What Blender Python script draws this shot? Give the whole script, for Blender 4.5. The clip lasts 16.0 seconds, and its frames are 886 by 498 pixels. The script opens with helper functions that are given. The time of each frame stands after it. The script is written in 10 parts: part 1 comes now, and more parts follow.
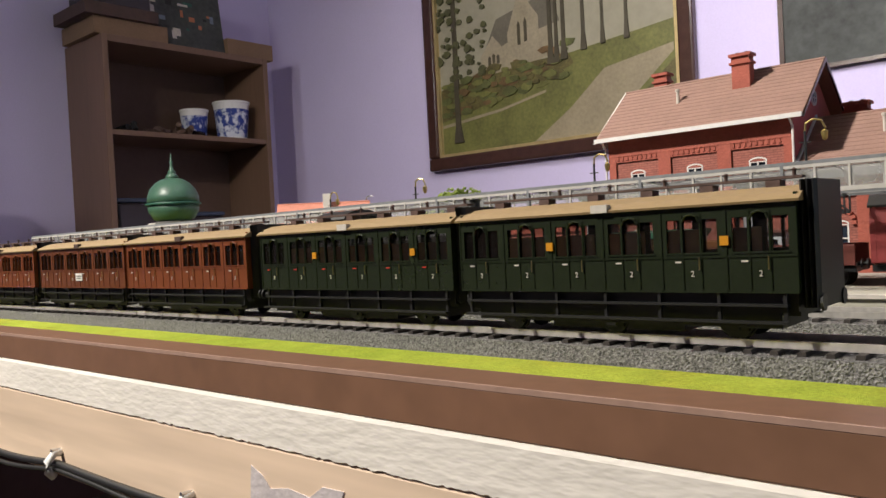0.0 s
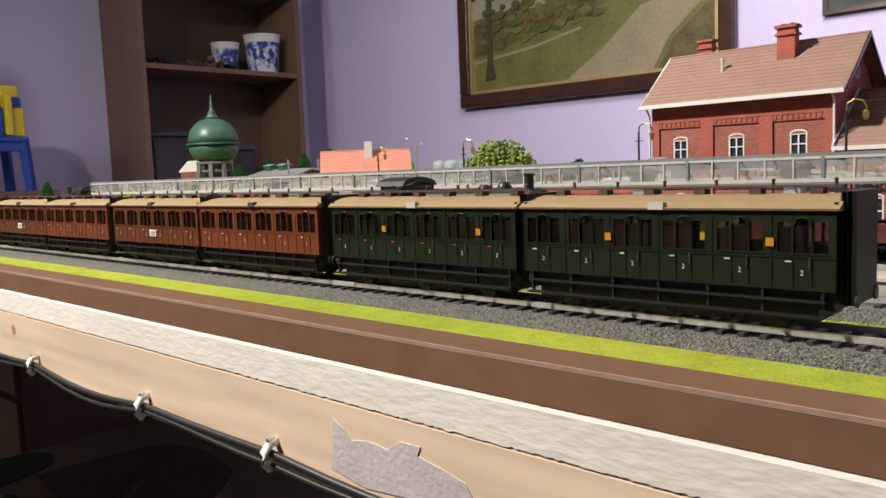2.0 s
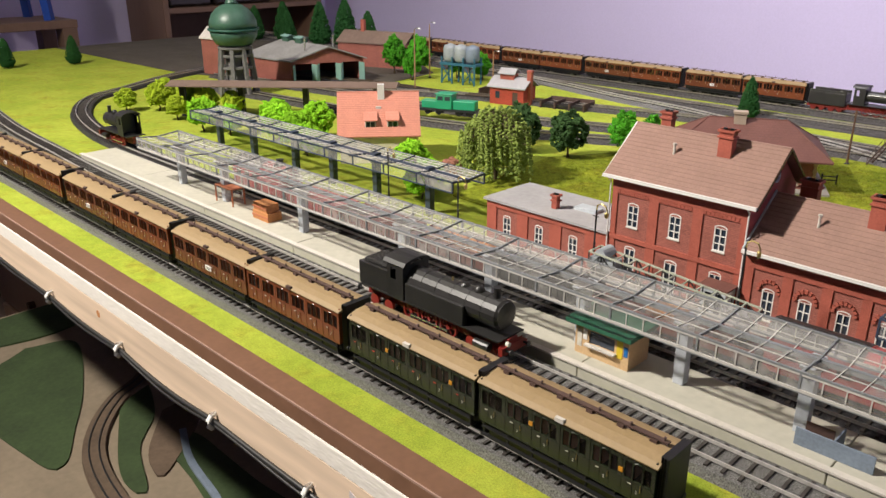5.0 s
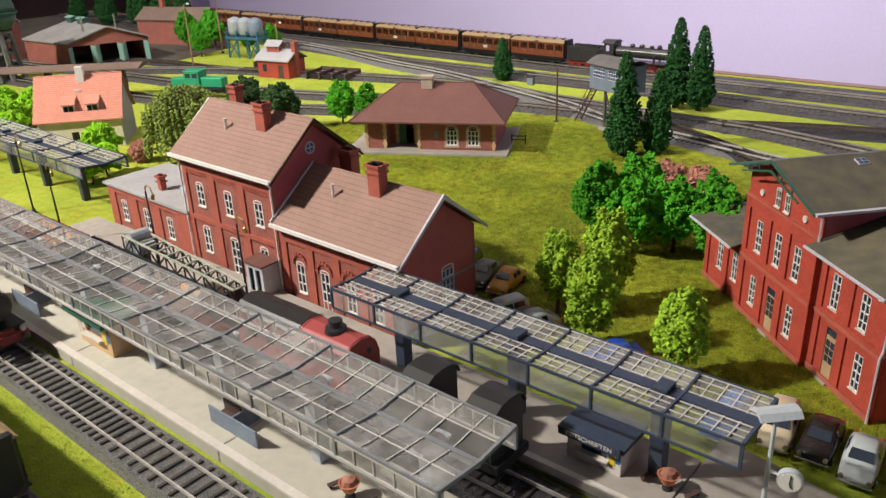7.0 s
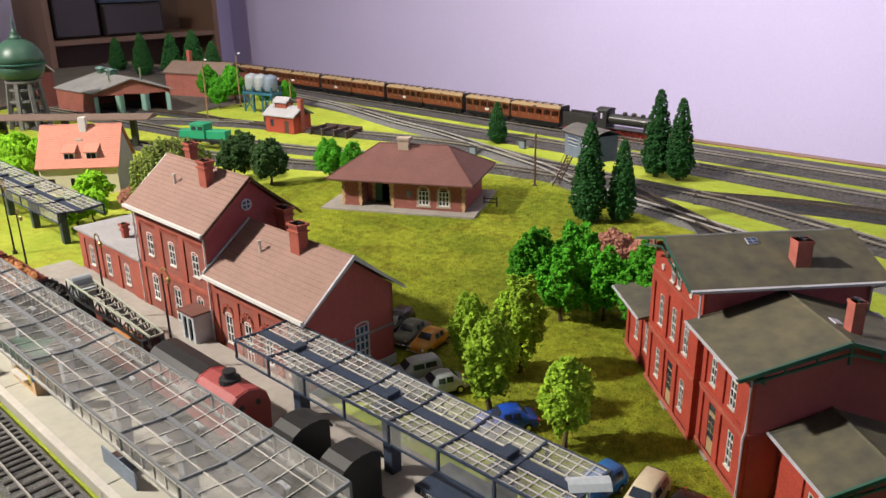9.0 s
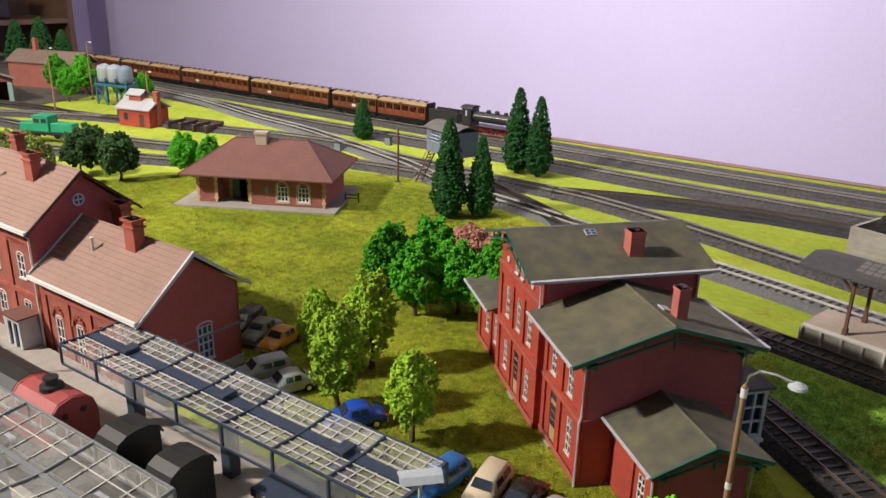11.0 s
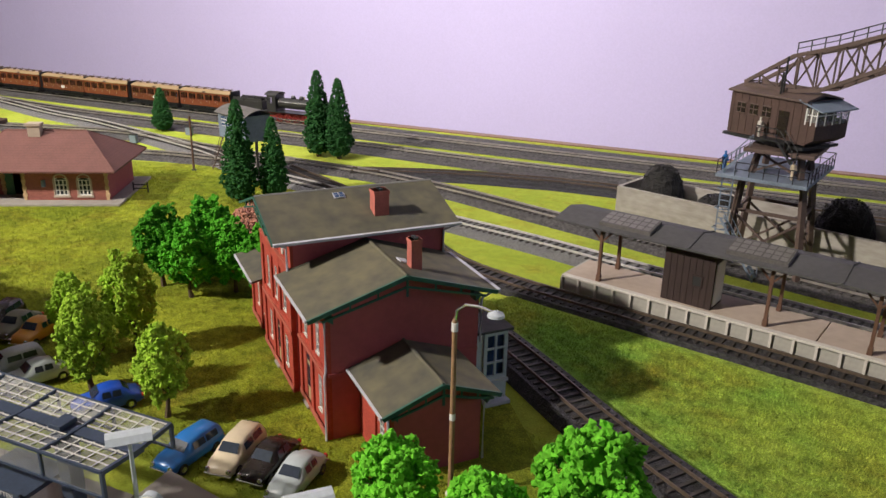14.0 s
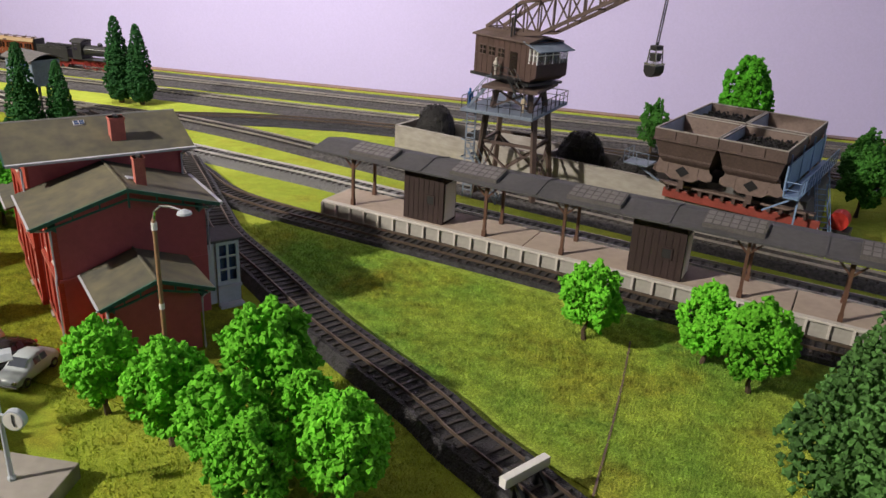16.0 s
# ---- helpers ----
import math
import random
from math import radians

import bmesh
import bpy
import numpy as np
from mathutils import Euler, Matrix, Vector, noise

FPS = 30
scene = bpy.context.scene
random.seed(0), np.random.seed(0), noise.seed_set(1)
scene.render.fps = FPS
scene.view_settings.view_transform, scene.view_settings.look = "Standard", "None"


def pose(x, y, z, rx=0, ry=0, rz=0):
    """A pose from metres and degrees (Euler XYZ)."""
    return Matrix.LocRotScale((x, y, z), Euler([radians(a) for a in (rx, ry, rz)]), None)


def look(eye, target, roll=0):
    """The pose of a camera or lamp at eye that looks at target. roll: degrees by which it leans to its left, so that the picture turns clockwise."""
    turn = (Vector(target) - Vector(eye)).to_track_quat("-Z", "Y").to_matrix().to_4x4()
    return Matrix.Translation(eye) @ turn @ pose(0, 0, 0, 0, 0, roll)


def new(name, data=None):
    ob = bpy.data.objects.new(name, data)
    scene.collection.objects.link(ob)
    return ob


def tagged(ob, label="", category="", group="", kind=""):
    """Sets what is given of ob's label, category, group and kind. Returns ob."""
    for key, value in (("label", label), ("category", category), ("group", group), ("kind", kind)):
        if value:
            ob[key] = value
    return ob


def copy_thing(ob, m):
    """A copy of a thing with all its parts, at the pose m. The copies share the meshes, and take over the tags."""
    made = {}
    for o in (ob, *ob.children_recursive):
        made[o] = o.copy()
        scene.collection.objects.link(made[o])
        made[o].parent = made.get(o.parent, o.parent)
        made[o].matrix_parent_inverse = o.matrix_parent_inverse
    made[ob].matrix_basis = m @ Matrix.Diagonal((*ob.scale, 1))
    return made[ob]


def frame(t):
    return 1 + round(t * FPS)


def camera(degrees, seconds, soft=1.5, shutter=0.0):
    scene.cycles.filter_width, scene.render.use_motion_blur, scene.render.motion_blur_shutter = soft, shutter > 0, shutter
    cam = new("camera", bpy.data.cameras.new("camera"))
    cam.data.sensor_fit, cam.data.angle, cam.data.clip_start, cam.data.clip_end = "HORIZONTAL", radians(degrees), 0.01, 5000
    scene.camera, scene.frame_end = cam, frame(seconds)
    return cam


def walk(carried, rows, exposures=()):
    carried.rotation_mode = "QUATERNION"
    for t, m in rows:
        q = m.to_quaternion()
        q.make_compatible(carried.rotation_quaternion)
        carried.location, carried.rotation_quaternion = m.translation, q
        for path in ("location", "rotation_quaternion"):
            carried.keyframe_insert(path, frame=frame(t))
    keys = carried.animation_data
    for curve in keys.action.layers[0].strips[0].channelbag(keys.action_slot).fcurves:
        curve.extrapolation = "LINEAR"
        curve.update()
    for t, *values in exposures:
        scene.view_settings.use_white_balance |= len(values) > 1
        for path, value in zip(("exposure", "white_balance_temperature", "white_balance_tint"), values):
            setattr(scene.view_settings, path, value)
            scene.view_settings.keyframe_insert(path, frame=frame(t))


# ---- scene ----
cam = camera(58.8, 16.0)
PATH = [
    (0, (0.155, -0.242, 0.044), (-1.166, 1.258, 0.013), -3.0),
    (0.5, (0.154, -0.24, 0.045), (-1.163, 1.265, 0.017), -2.9),
    (1, (0.154, -0.242, 0.046), (-1.167, 1.259, 0.017), -2.9),
    (1.5, (0.157, -0.25, 0.048), (-1.194, 1.224, -0.02), -2.7),
    (2, (0.163, -0.275, 0.066), (-1.204, 1.171, -0.133), -2.2),
    (2.2, (0.162, -0.29, 0.075), (-1.208, 1.145, -0.185), -2.0),
    (2.5, (0.165, -0.304, 0.107), (-1.206, 1.113, -0.231), -1.6),
    (2.6, (0.164, -0.31, 0.123), (-1.208, 1.099, -0.239), -1.2),
    (3, (0.17, -0.354, 0.183), (-1.233, 1.005, -0.247), -1.0),
    (3.2, (0.167, -0.376, 0.212), (-1.246, 0.965, -0.239), -0.7),
    (5.3, (0.285, -0.306, 0.299), (-1.005, 1.011, -0.478), -0.4),
    (5.5, (0.326, -0.288, 0.291), (-0.946, 1.029, -0.514), -1.1),
    (6, (0.451, -0.238, 0.281), (-0.761, 1.11, -0.563), -1.6),
    (6.5, (0.505, -0.176, 0.286), (-0.663, 1.221, -0.541), -2.0),
    (7, (0.483, -0.096, 0.297), (-0.712, 1.293, -0.504), -2.4),
    (7.5, (0.519, -0.06, 0.307), (-0.76, 1.272, -0.462), -2.5),
    (8, (0.547, -0.067, 0.314), (-0.802, 1.221, -0.408), -2.2),
    (8.5, (0.557, -0.059, 0.314), (-0.793, 1.248, -0.372), -1.7),
    (9, (0.569, -0.045, 0.308), (-0.737, 1.312, -0.363), -1.0),
    (9.5, (0.579, -0.035, 0.302), (-0.66, 1.389, -0.36), -0.3),
    (9.7, (0.579, -0.033, 0.3), (-0.63, 1.414, -0.367), 0.1),
    (11.8, (0.598, -0.019, 0.303), (-0.399, 1.586, -0.353), 1.0),
    (12, (0.605, -0.017, 0.301), (-0.369, 1.604, -0.35), 0.8),
    (12.5, (0.618, -0.011, 0.301), (-0.291, 1.65, -0.343), 0.7),
    (13, (0.629, -0.004, 0.297), (-0.221, 1.686, -0.351), 0.8),
    (13.5, (0.633, -0.005, 0.288), (-0.172, 1.702, -0.374), 0.9),
    (14, (0.655, -0.004, 0.286), (-0.093, 1.723, -0.39), 1.2),
    (14.5, (0.688, -0.008, 0.292), (0.013, 1.743, -0.398), 1.6),
    (15, (0.717, -0.011, 0.29), (0.102, 1.756, -0.418), 2.1),
    (15.5, (0.759, -0.025, 0.29), (0.206, 1.753, -0.441), 2.4),
    (16, (0.789, -0.049, 0.286), (0.356, 1.749, -0.474), 3.0),
]
walk(cam, [(t, look(eye, target, roll)) for t, eye, target, roll in PATH], exposures=[(0.0, -0.22), (1.5, -0.22), (2.5, -0.14), (3.0, -0.26), (5.5, -0.28), (7.5, -0.16), (9.5, -0.1), (12.0, -0.08), (15.0, -0.06), (16.0, -0.04)])

# ---- light ----
def lamp(name, kind, m, power, color, size=0.2, sy=None):
    d = bpy.data.lights.new(name, kind)
    d.energy, d.color = power, color
    if kind == "AREA":
        d.shape, d.size, d.size_y = "RECTANGLE", size, sy or size
    elif kind == "POINT":
        d.shadow_soft_size = size
    ob = new(name, d)
    ob.matrix_world = m
    return ob


world = bpy.data.worlds.new("room_air")
scene.world = world
world.use_nodes = True
world.node_tree.nodes["Background"].inputs[0].default_value = (0.8, 0.82, 1.0, 1)
world.node_tree.nodes["Background"].inputs[1].default_value = 0.003
main = lamp("ceiling_light_main", "AREA", look((-1.02, -0.90, 1.46), (-0.25, 0.50, 0.0)), 60, (1.0, 0.93, 0.83), 0.10)
main.data.spread = radians(148)
# Unseen helper lamp, added to lift the bookcase corner.
rear = lamp("ceiling_light_rear", "AREA", look((-1.5, -1.6, 1.4), (-3.15, 1.5, 0.5)), 3.6, (0.93, 0.95, 1.0), 0.4)
rear.data.spread = radians(85)
# Added fill lamp, unseen: it washes the lilac wall behind the railway.
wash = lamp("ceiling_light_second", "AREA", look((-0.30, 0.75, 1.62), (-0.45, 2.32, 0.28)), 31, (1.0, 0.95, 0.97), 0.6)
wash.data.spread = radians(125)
lamp("window_daylight", "AREA", look((3.97, 0.45, 0.85), (0.5, 0.55, 0.0)), 18, (0.58, 0.76, 1.0), 1.1, 0.9)
scene.view_settings.exposure = 0.0


# ---- materials ----
def mat(name, color, rough=0.6, var=0.25, scale=60.0, bump=0.0, metal=0.0, color2=None, fine=None, spec=0.5, pieces=0.0, alpha=None, stretch=(1, 1, 1), hard=0.18):
    """A surface with variation at two scales: broad stains and fine grain."""
    m = bpy.data.materials.new(name)
    m.use_nodes = True
    nt = m.node_tree
    b = nt.nodes["Principled BSDF"]
    b.inputs["Roughness"].default_value = rough
    b.inputs["Metallic"].default_value = metal
    b.inputs["Specular IOR Level"].default_value = spec
    tc = nt.nodes.new("ShaderNodeTexCoord")
    mp = nt.nodes.new("ShaderNodeMapping")
    mp.inputs["Scale"].default_value = stretch
    nt.links.new(tc.outputs["Object"], mp.inputs[0])
    n1 = nt.nodes.new("ShaderNodeTexNoise")
    n1.inputs["Scale"].default_value, n1.inputs["Detail"].default_value = scale, 4
    n2 = nt.nodes.new("ShaderNodeTexNoise")
    n2.inputs["Scale"].default_value, n2.inputs["Detail"].default_value = fine or scale * 9, 2
    for n in (n1, n2):
        nt.links.new(mp.outputs[0], n.inputs["Vector"])
    add = nt.nodes.new("ShaderNodeMath")
    add.operation = "MULTIPLY_ADD"
    add.inputs[1].default_value = 0.55
    nt.links.new(n1.outputs[0], add.inputs[0])
    half = nt.nodes.new("ShaderNodeMath")
    half.operation = "MULTIPLY"
    half.inputs[1].default_value = 0.45
    nt.links.new(n2.outputs[0], half.inputs[0])
    nt.links.new(half.outputs[0], add.inputs[2])
    ramp = nt.nodes.new("ShaderNodeValToRGB")
    ramp.color_ramp.elements[0].position, ramp.color_ramp.elements[1].position = 0.5 - hard, 0.5 + hard
    c = Vector(color)
    lo = Vector(color2) if color2 else c * (1 - var)
    hi = c if color2 else Vector([min(1, v * (1 + var)) for v in c])
    ramp.color_ramp.elements[0].color = (*lo, 1)
    ramp.color_ramp.elements[1].color = (*hi, 1)
    nt.links.new(add.outputs[0], ramp.inputs[0])
    out = ramp.outputs[0]
    if pieces:
        info = nt.nodes.new("ShaderNodeObjectInfo")
        geo = nt.nodes.new("ShaderNodeNewGeometry")
        s = nt.nodes.new("ShaderNodeMath")
        s.operation = "ADD"
        nt.links.new(info.outputs["Random"], s.inputs[0])
        nt.links.new(geo.outputs["Random Per Island"], s.inputs[1])
        mr = nt.nodes.new("ShaderNodeMapRange")
        mr.inputs[2].default_value = 2.0
        mr.inputs[3].default_value, mr.inputs[4].default_value = 1 - pieces, 1 + pieces
        nt.links.new(s.outputs[0], mr.inputs[0])
        hsv = nt.nodes.new("ShaderNodeHueSaturation")
        nt.links.new(mr.outputs[0], hsv.inputs["Value"])
        nt.links.new(out, hsv.inputs["Color"])
        out = hsv.outputs[0]
    nt.links.new(out, b.inputs["Base Color"])
    if bump:
        bp = nt.nodes.new("ShaderNodeBump")
        bp.inputs["Strength"].default_value, bp.inputs["Distance"].default_value = bump, 0.002
        nt.links.new(n2.outputs[0], bp.inputs["Height"])
        nt.links.new(bp.outputs[0], b.inputs["Normal"])
    if alpha is not None:
        b.inputs["Alpha"].default_value = alpha
    return m


def flock_mat(name, light, dark, dry, patch=6.0, blades=False, soft=0.62):
    """Static grass fibre: broad patches of green and dry growth, tufts, and fine fibre."""
    m = bpy.data.materials.new(name)
    m.use_nodes = True
    nt = m.node_tree
    b = nt.nodes["Principled BSDF"]
    b.inputs["Roughness"].default_value = 0.95
    b.inputs["Specular IOR Level"].default_value = 0.12
    tc = nt.nodes.new("ShaderNodeTexCoord")

    def cloud(scale, detail, rough):
        n = nt.nodes.new("ShaderNodeTexNoise")
        n.inputs["Scale"].default_value, n.inputs["Detail"].default_value, n.inputs["Roughness"].default_value = scale, detail, rough
        nt.links.new(tc.outputs["Object"], n.inputs["Vector"])
        return n.outputs[0]

    def ramp(src, lo, hi, a, c):
        r = nt.nodes.new("ShaderNodeValToRGB")
        r.color_ramp.elements[0].position, r.color_ramp.elements[1].position = lo, hi
        r.color_ramp.elements[0].color, r.color_ramp.elements[1].color = (*a, 1), (*c, 1)
        nt.links.new(src, r.inputs[0])
        return r.outputs[0]

    def mix(fac, a, c, kind="MIX"):
        x = nt.nodes.new("ShaderNodeMix")
        x.data_type, x.blend_type = "RGBA", kind
        if isinstance(fac, float):
            x.inputs[0].default_value = fac
        else:
            nt.links.new(fac, x.inputs[0])
        nt.links.new(a, x.inputs[6])
        nt.links.new(c, x.inputs[7])
        return x.outputs[2]

    one, nil = (1, 1, 1), (0, 0, 0)
    tuft = cloud(95, 6, 0.72)
    base = ramp(cloud(patch, 5, 0.6), 0.40, 0.60, dark, light)
    base = mix(ramp(cloud(patch * 2.7, 4, 0.65), 0.50, 0.70, nil, (0.8, 0.8, 0.8)), base, ramp(tuft, 0.4, 0.6, [v * 0.7 for v in dry], dry))
    base = mix(1.0, base, ramp(tuft, 0.36, 0.62, (soft, soft, soft * 0.97), (1.12, 1.12, 1.10)), "MULTIPLY")
    if blades:
        geo = nt.nodes.new("ShaderNodeNewGeometry")
        base = mix(1.0, base, ramp(geo.outputs["Random Per Island"], 0.0, 1.0, (soft + 0.08, soft + 0.12, soft + 0.08), (1.45, 1.40, 1.3)), "MULTIPLY")
    else:
        fine = cloud(760, 4, 0.8)
        base = mix(1.0, base, ramp(fine, 0.36, 0.64, (soft - 0.04, soft - 0.02, soft - 0.07), (1.25, 1.25, 1.2)), "MULTIPLY")
        bp = nt.nodes.new("ShaderNodeBump")
        bp.inputs["Strength"].default_value, bp.inputs["Distance"].default_value = 0.7, 0.0016
        nt.links.new(fine, bp.inputs["Height"])
        nt.links.new(bp.outputs[0], b.inputs["Normal"])
    nt.links.new(base, b.inputs["Base Color"])
    return m


def brick_mat(name, color, mortar, size=0.0045, var=0.2, course=0.34, both=True):
    """Small moulded brick courses, with the joints sunk by bump."""
    m = mat(name, color, 0.75, var, 45.0)
    nt = m.node_tree
    b = nt.nodes["Principled BSDF"]
    tc = nt.nodes.new("ShaderNodeTexCoord")
    sep = nt.nodes.new("ShaderNodeSeparateXYZ")
    nt.links.new(tc.outputs["Object"], sep.inputs[0])
    ad = nt.nodes.new("ShaderNodeMath")
    nt.links.new(sep.outputs[0], ad.inputs[0])
    if both:
        nt.links.new(sep.outputs[1], ad.inputs[1])
    else:
        ad.inputs[1].default_value = 0.0
    cb = nt.nodes.new("ShaderNodeCombineXYZ")
    nt.links.new(ad.outputs[0], cb.inputs[0])
    nt.links.new(sep.outputs[2], cb.inputs[1])
    br = nt.nodes.new("ShaderNodeTexBrick")
    br.inputs["Scale"].default_value = 1.0
    br.inputs["Brick Width"].default_value = size
    br.inputs["Row Height"].default_value = size * course
    br.inputs["Mortar Size"].default_value = size * 0.05
    br.inputs["Color1"].default_value = (1, 1, 1, 1)
    br.inputs["Color2"].default_value = (0.8, 0.8, 0.8, 1) if both else (0.93, 0.93, 0.93, 1)
    br.inputs["Mortar"].default_value = (*mortar, 1)
    nt.links.new(cb.outputs[0], br.inputs["Vector"])
    mx = nt.nodes.new("ShaderNodeMix")
    mx.data_type, mx.blend_type = "RGBA", "MULTIPLY"
    mx.inputs[0].default_value = 1.0
    old = b.inputs["Base Color"].links[0].from_socket
    nt.links.new(old, mx.inputs[6])
    nt.links.new(br.outputs["Color"], mx.inputs[7])
    nt.links.new(mx.outputs[2], b.inputs["Base Color"])
    bp = nt.nodes.new("ShaderNodeBump")
    bp.inputs["Strength"].default_value, bp.inputs["Distance"].default_value = 0.35, 0.0006
    bp.invert = True
    nt.links.new(br.outputs["Fac"], bp.inputs["Height"])
    nt.links.new(bp.outputs[0], b.inputs["Normal"])
    return m


def glass_mat(name, tint, rough, see):
    """Thin clear or dirty plastic glazing."""
    m = bpy.data.materials.new(name)
    m.use_nodes = True
    nt = m.node_tree
    b = nt.nodes["Principled BSDF"]
    b.inputs["Roughness"].default_value = rough
    n = nt.nodes.new("ShaderNodeTexNoise")
    n.inputs["Scale"].default_value, n.inputs["Detail"].default_value = 70, 5
    r = nt.nodes.new("ShaderNodeMapRange")
    r.inputs[1].default_value, r.inputs[2].default_value = 0.3, 0.75
    r.inputs[3].default_value, r.inputs[4].default_value = 1 - see - 0.12, 1 - see + 0.2
    tc = nt.nodes.new("ShaderNodeTexCoord")
    nt.links.new(tc.outputs["Object"], n.inputs["Vector"])
    nt.links.new(n.outputs[0], r.inputs[0])
    # Besides the dust, opacity differs per pane to imitate stronger and weaker reflections.
    info = nt.nodes.new("ShaderNodeObjectInfo")
    each = nt.nodes.new("ShaderNodeMapRange")
    each.inputs[3].default_value, each.inputs[4].default_value = 0.55, 1.3
    nt.links.new(info.outputs["Random"], each.inputs[0])
    dust = nt.nodes.new("ShaderNodeMath")
    dust.operation, dust.use_clamp = "MULTIPLY", True
    nt.links.new(r.outputs[0], dust.inputs[0])
    nt.links.new(each.outputs[0], dust.inputs[1])
    nt.links.new(dust.outputs[0], b.inputs["Alpha"])
    b.inputs["Base Color"].default_value = (*tint, 1)
    return m


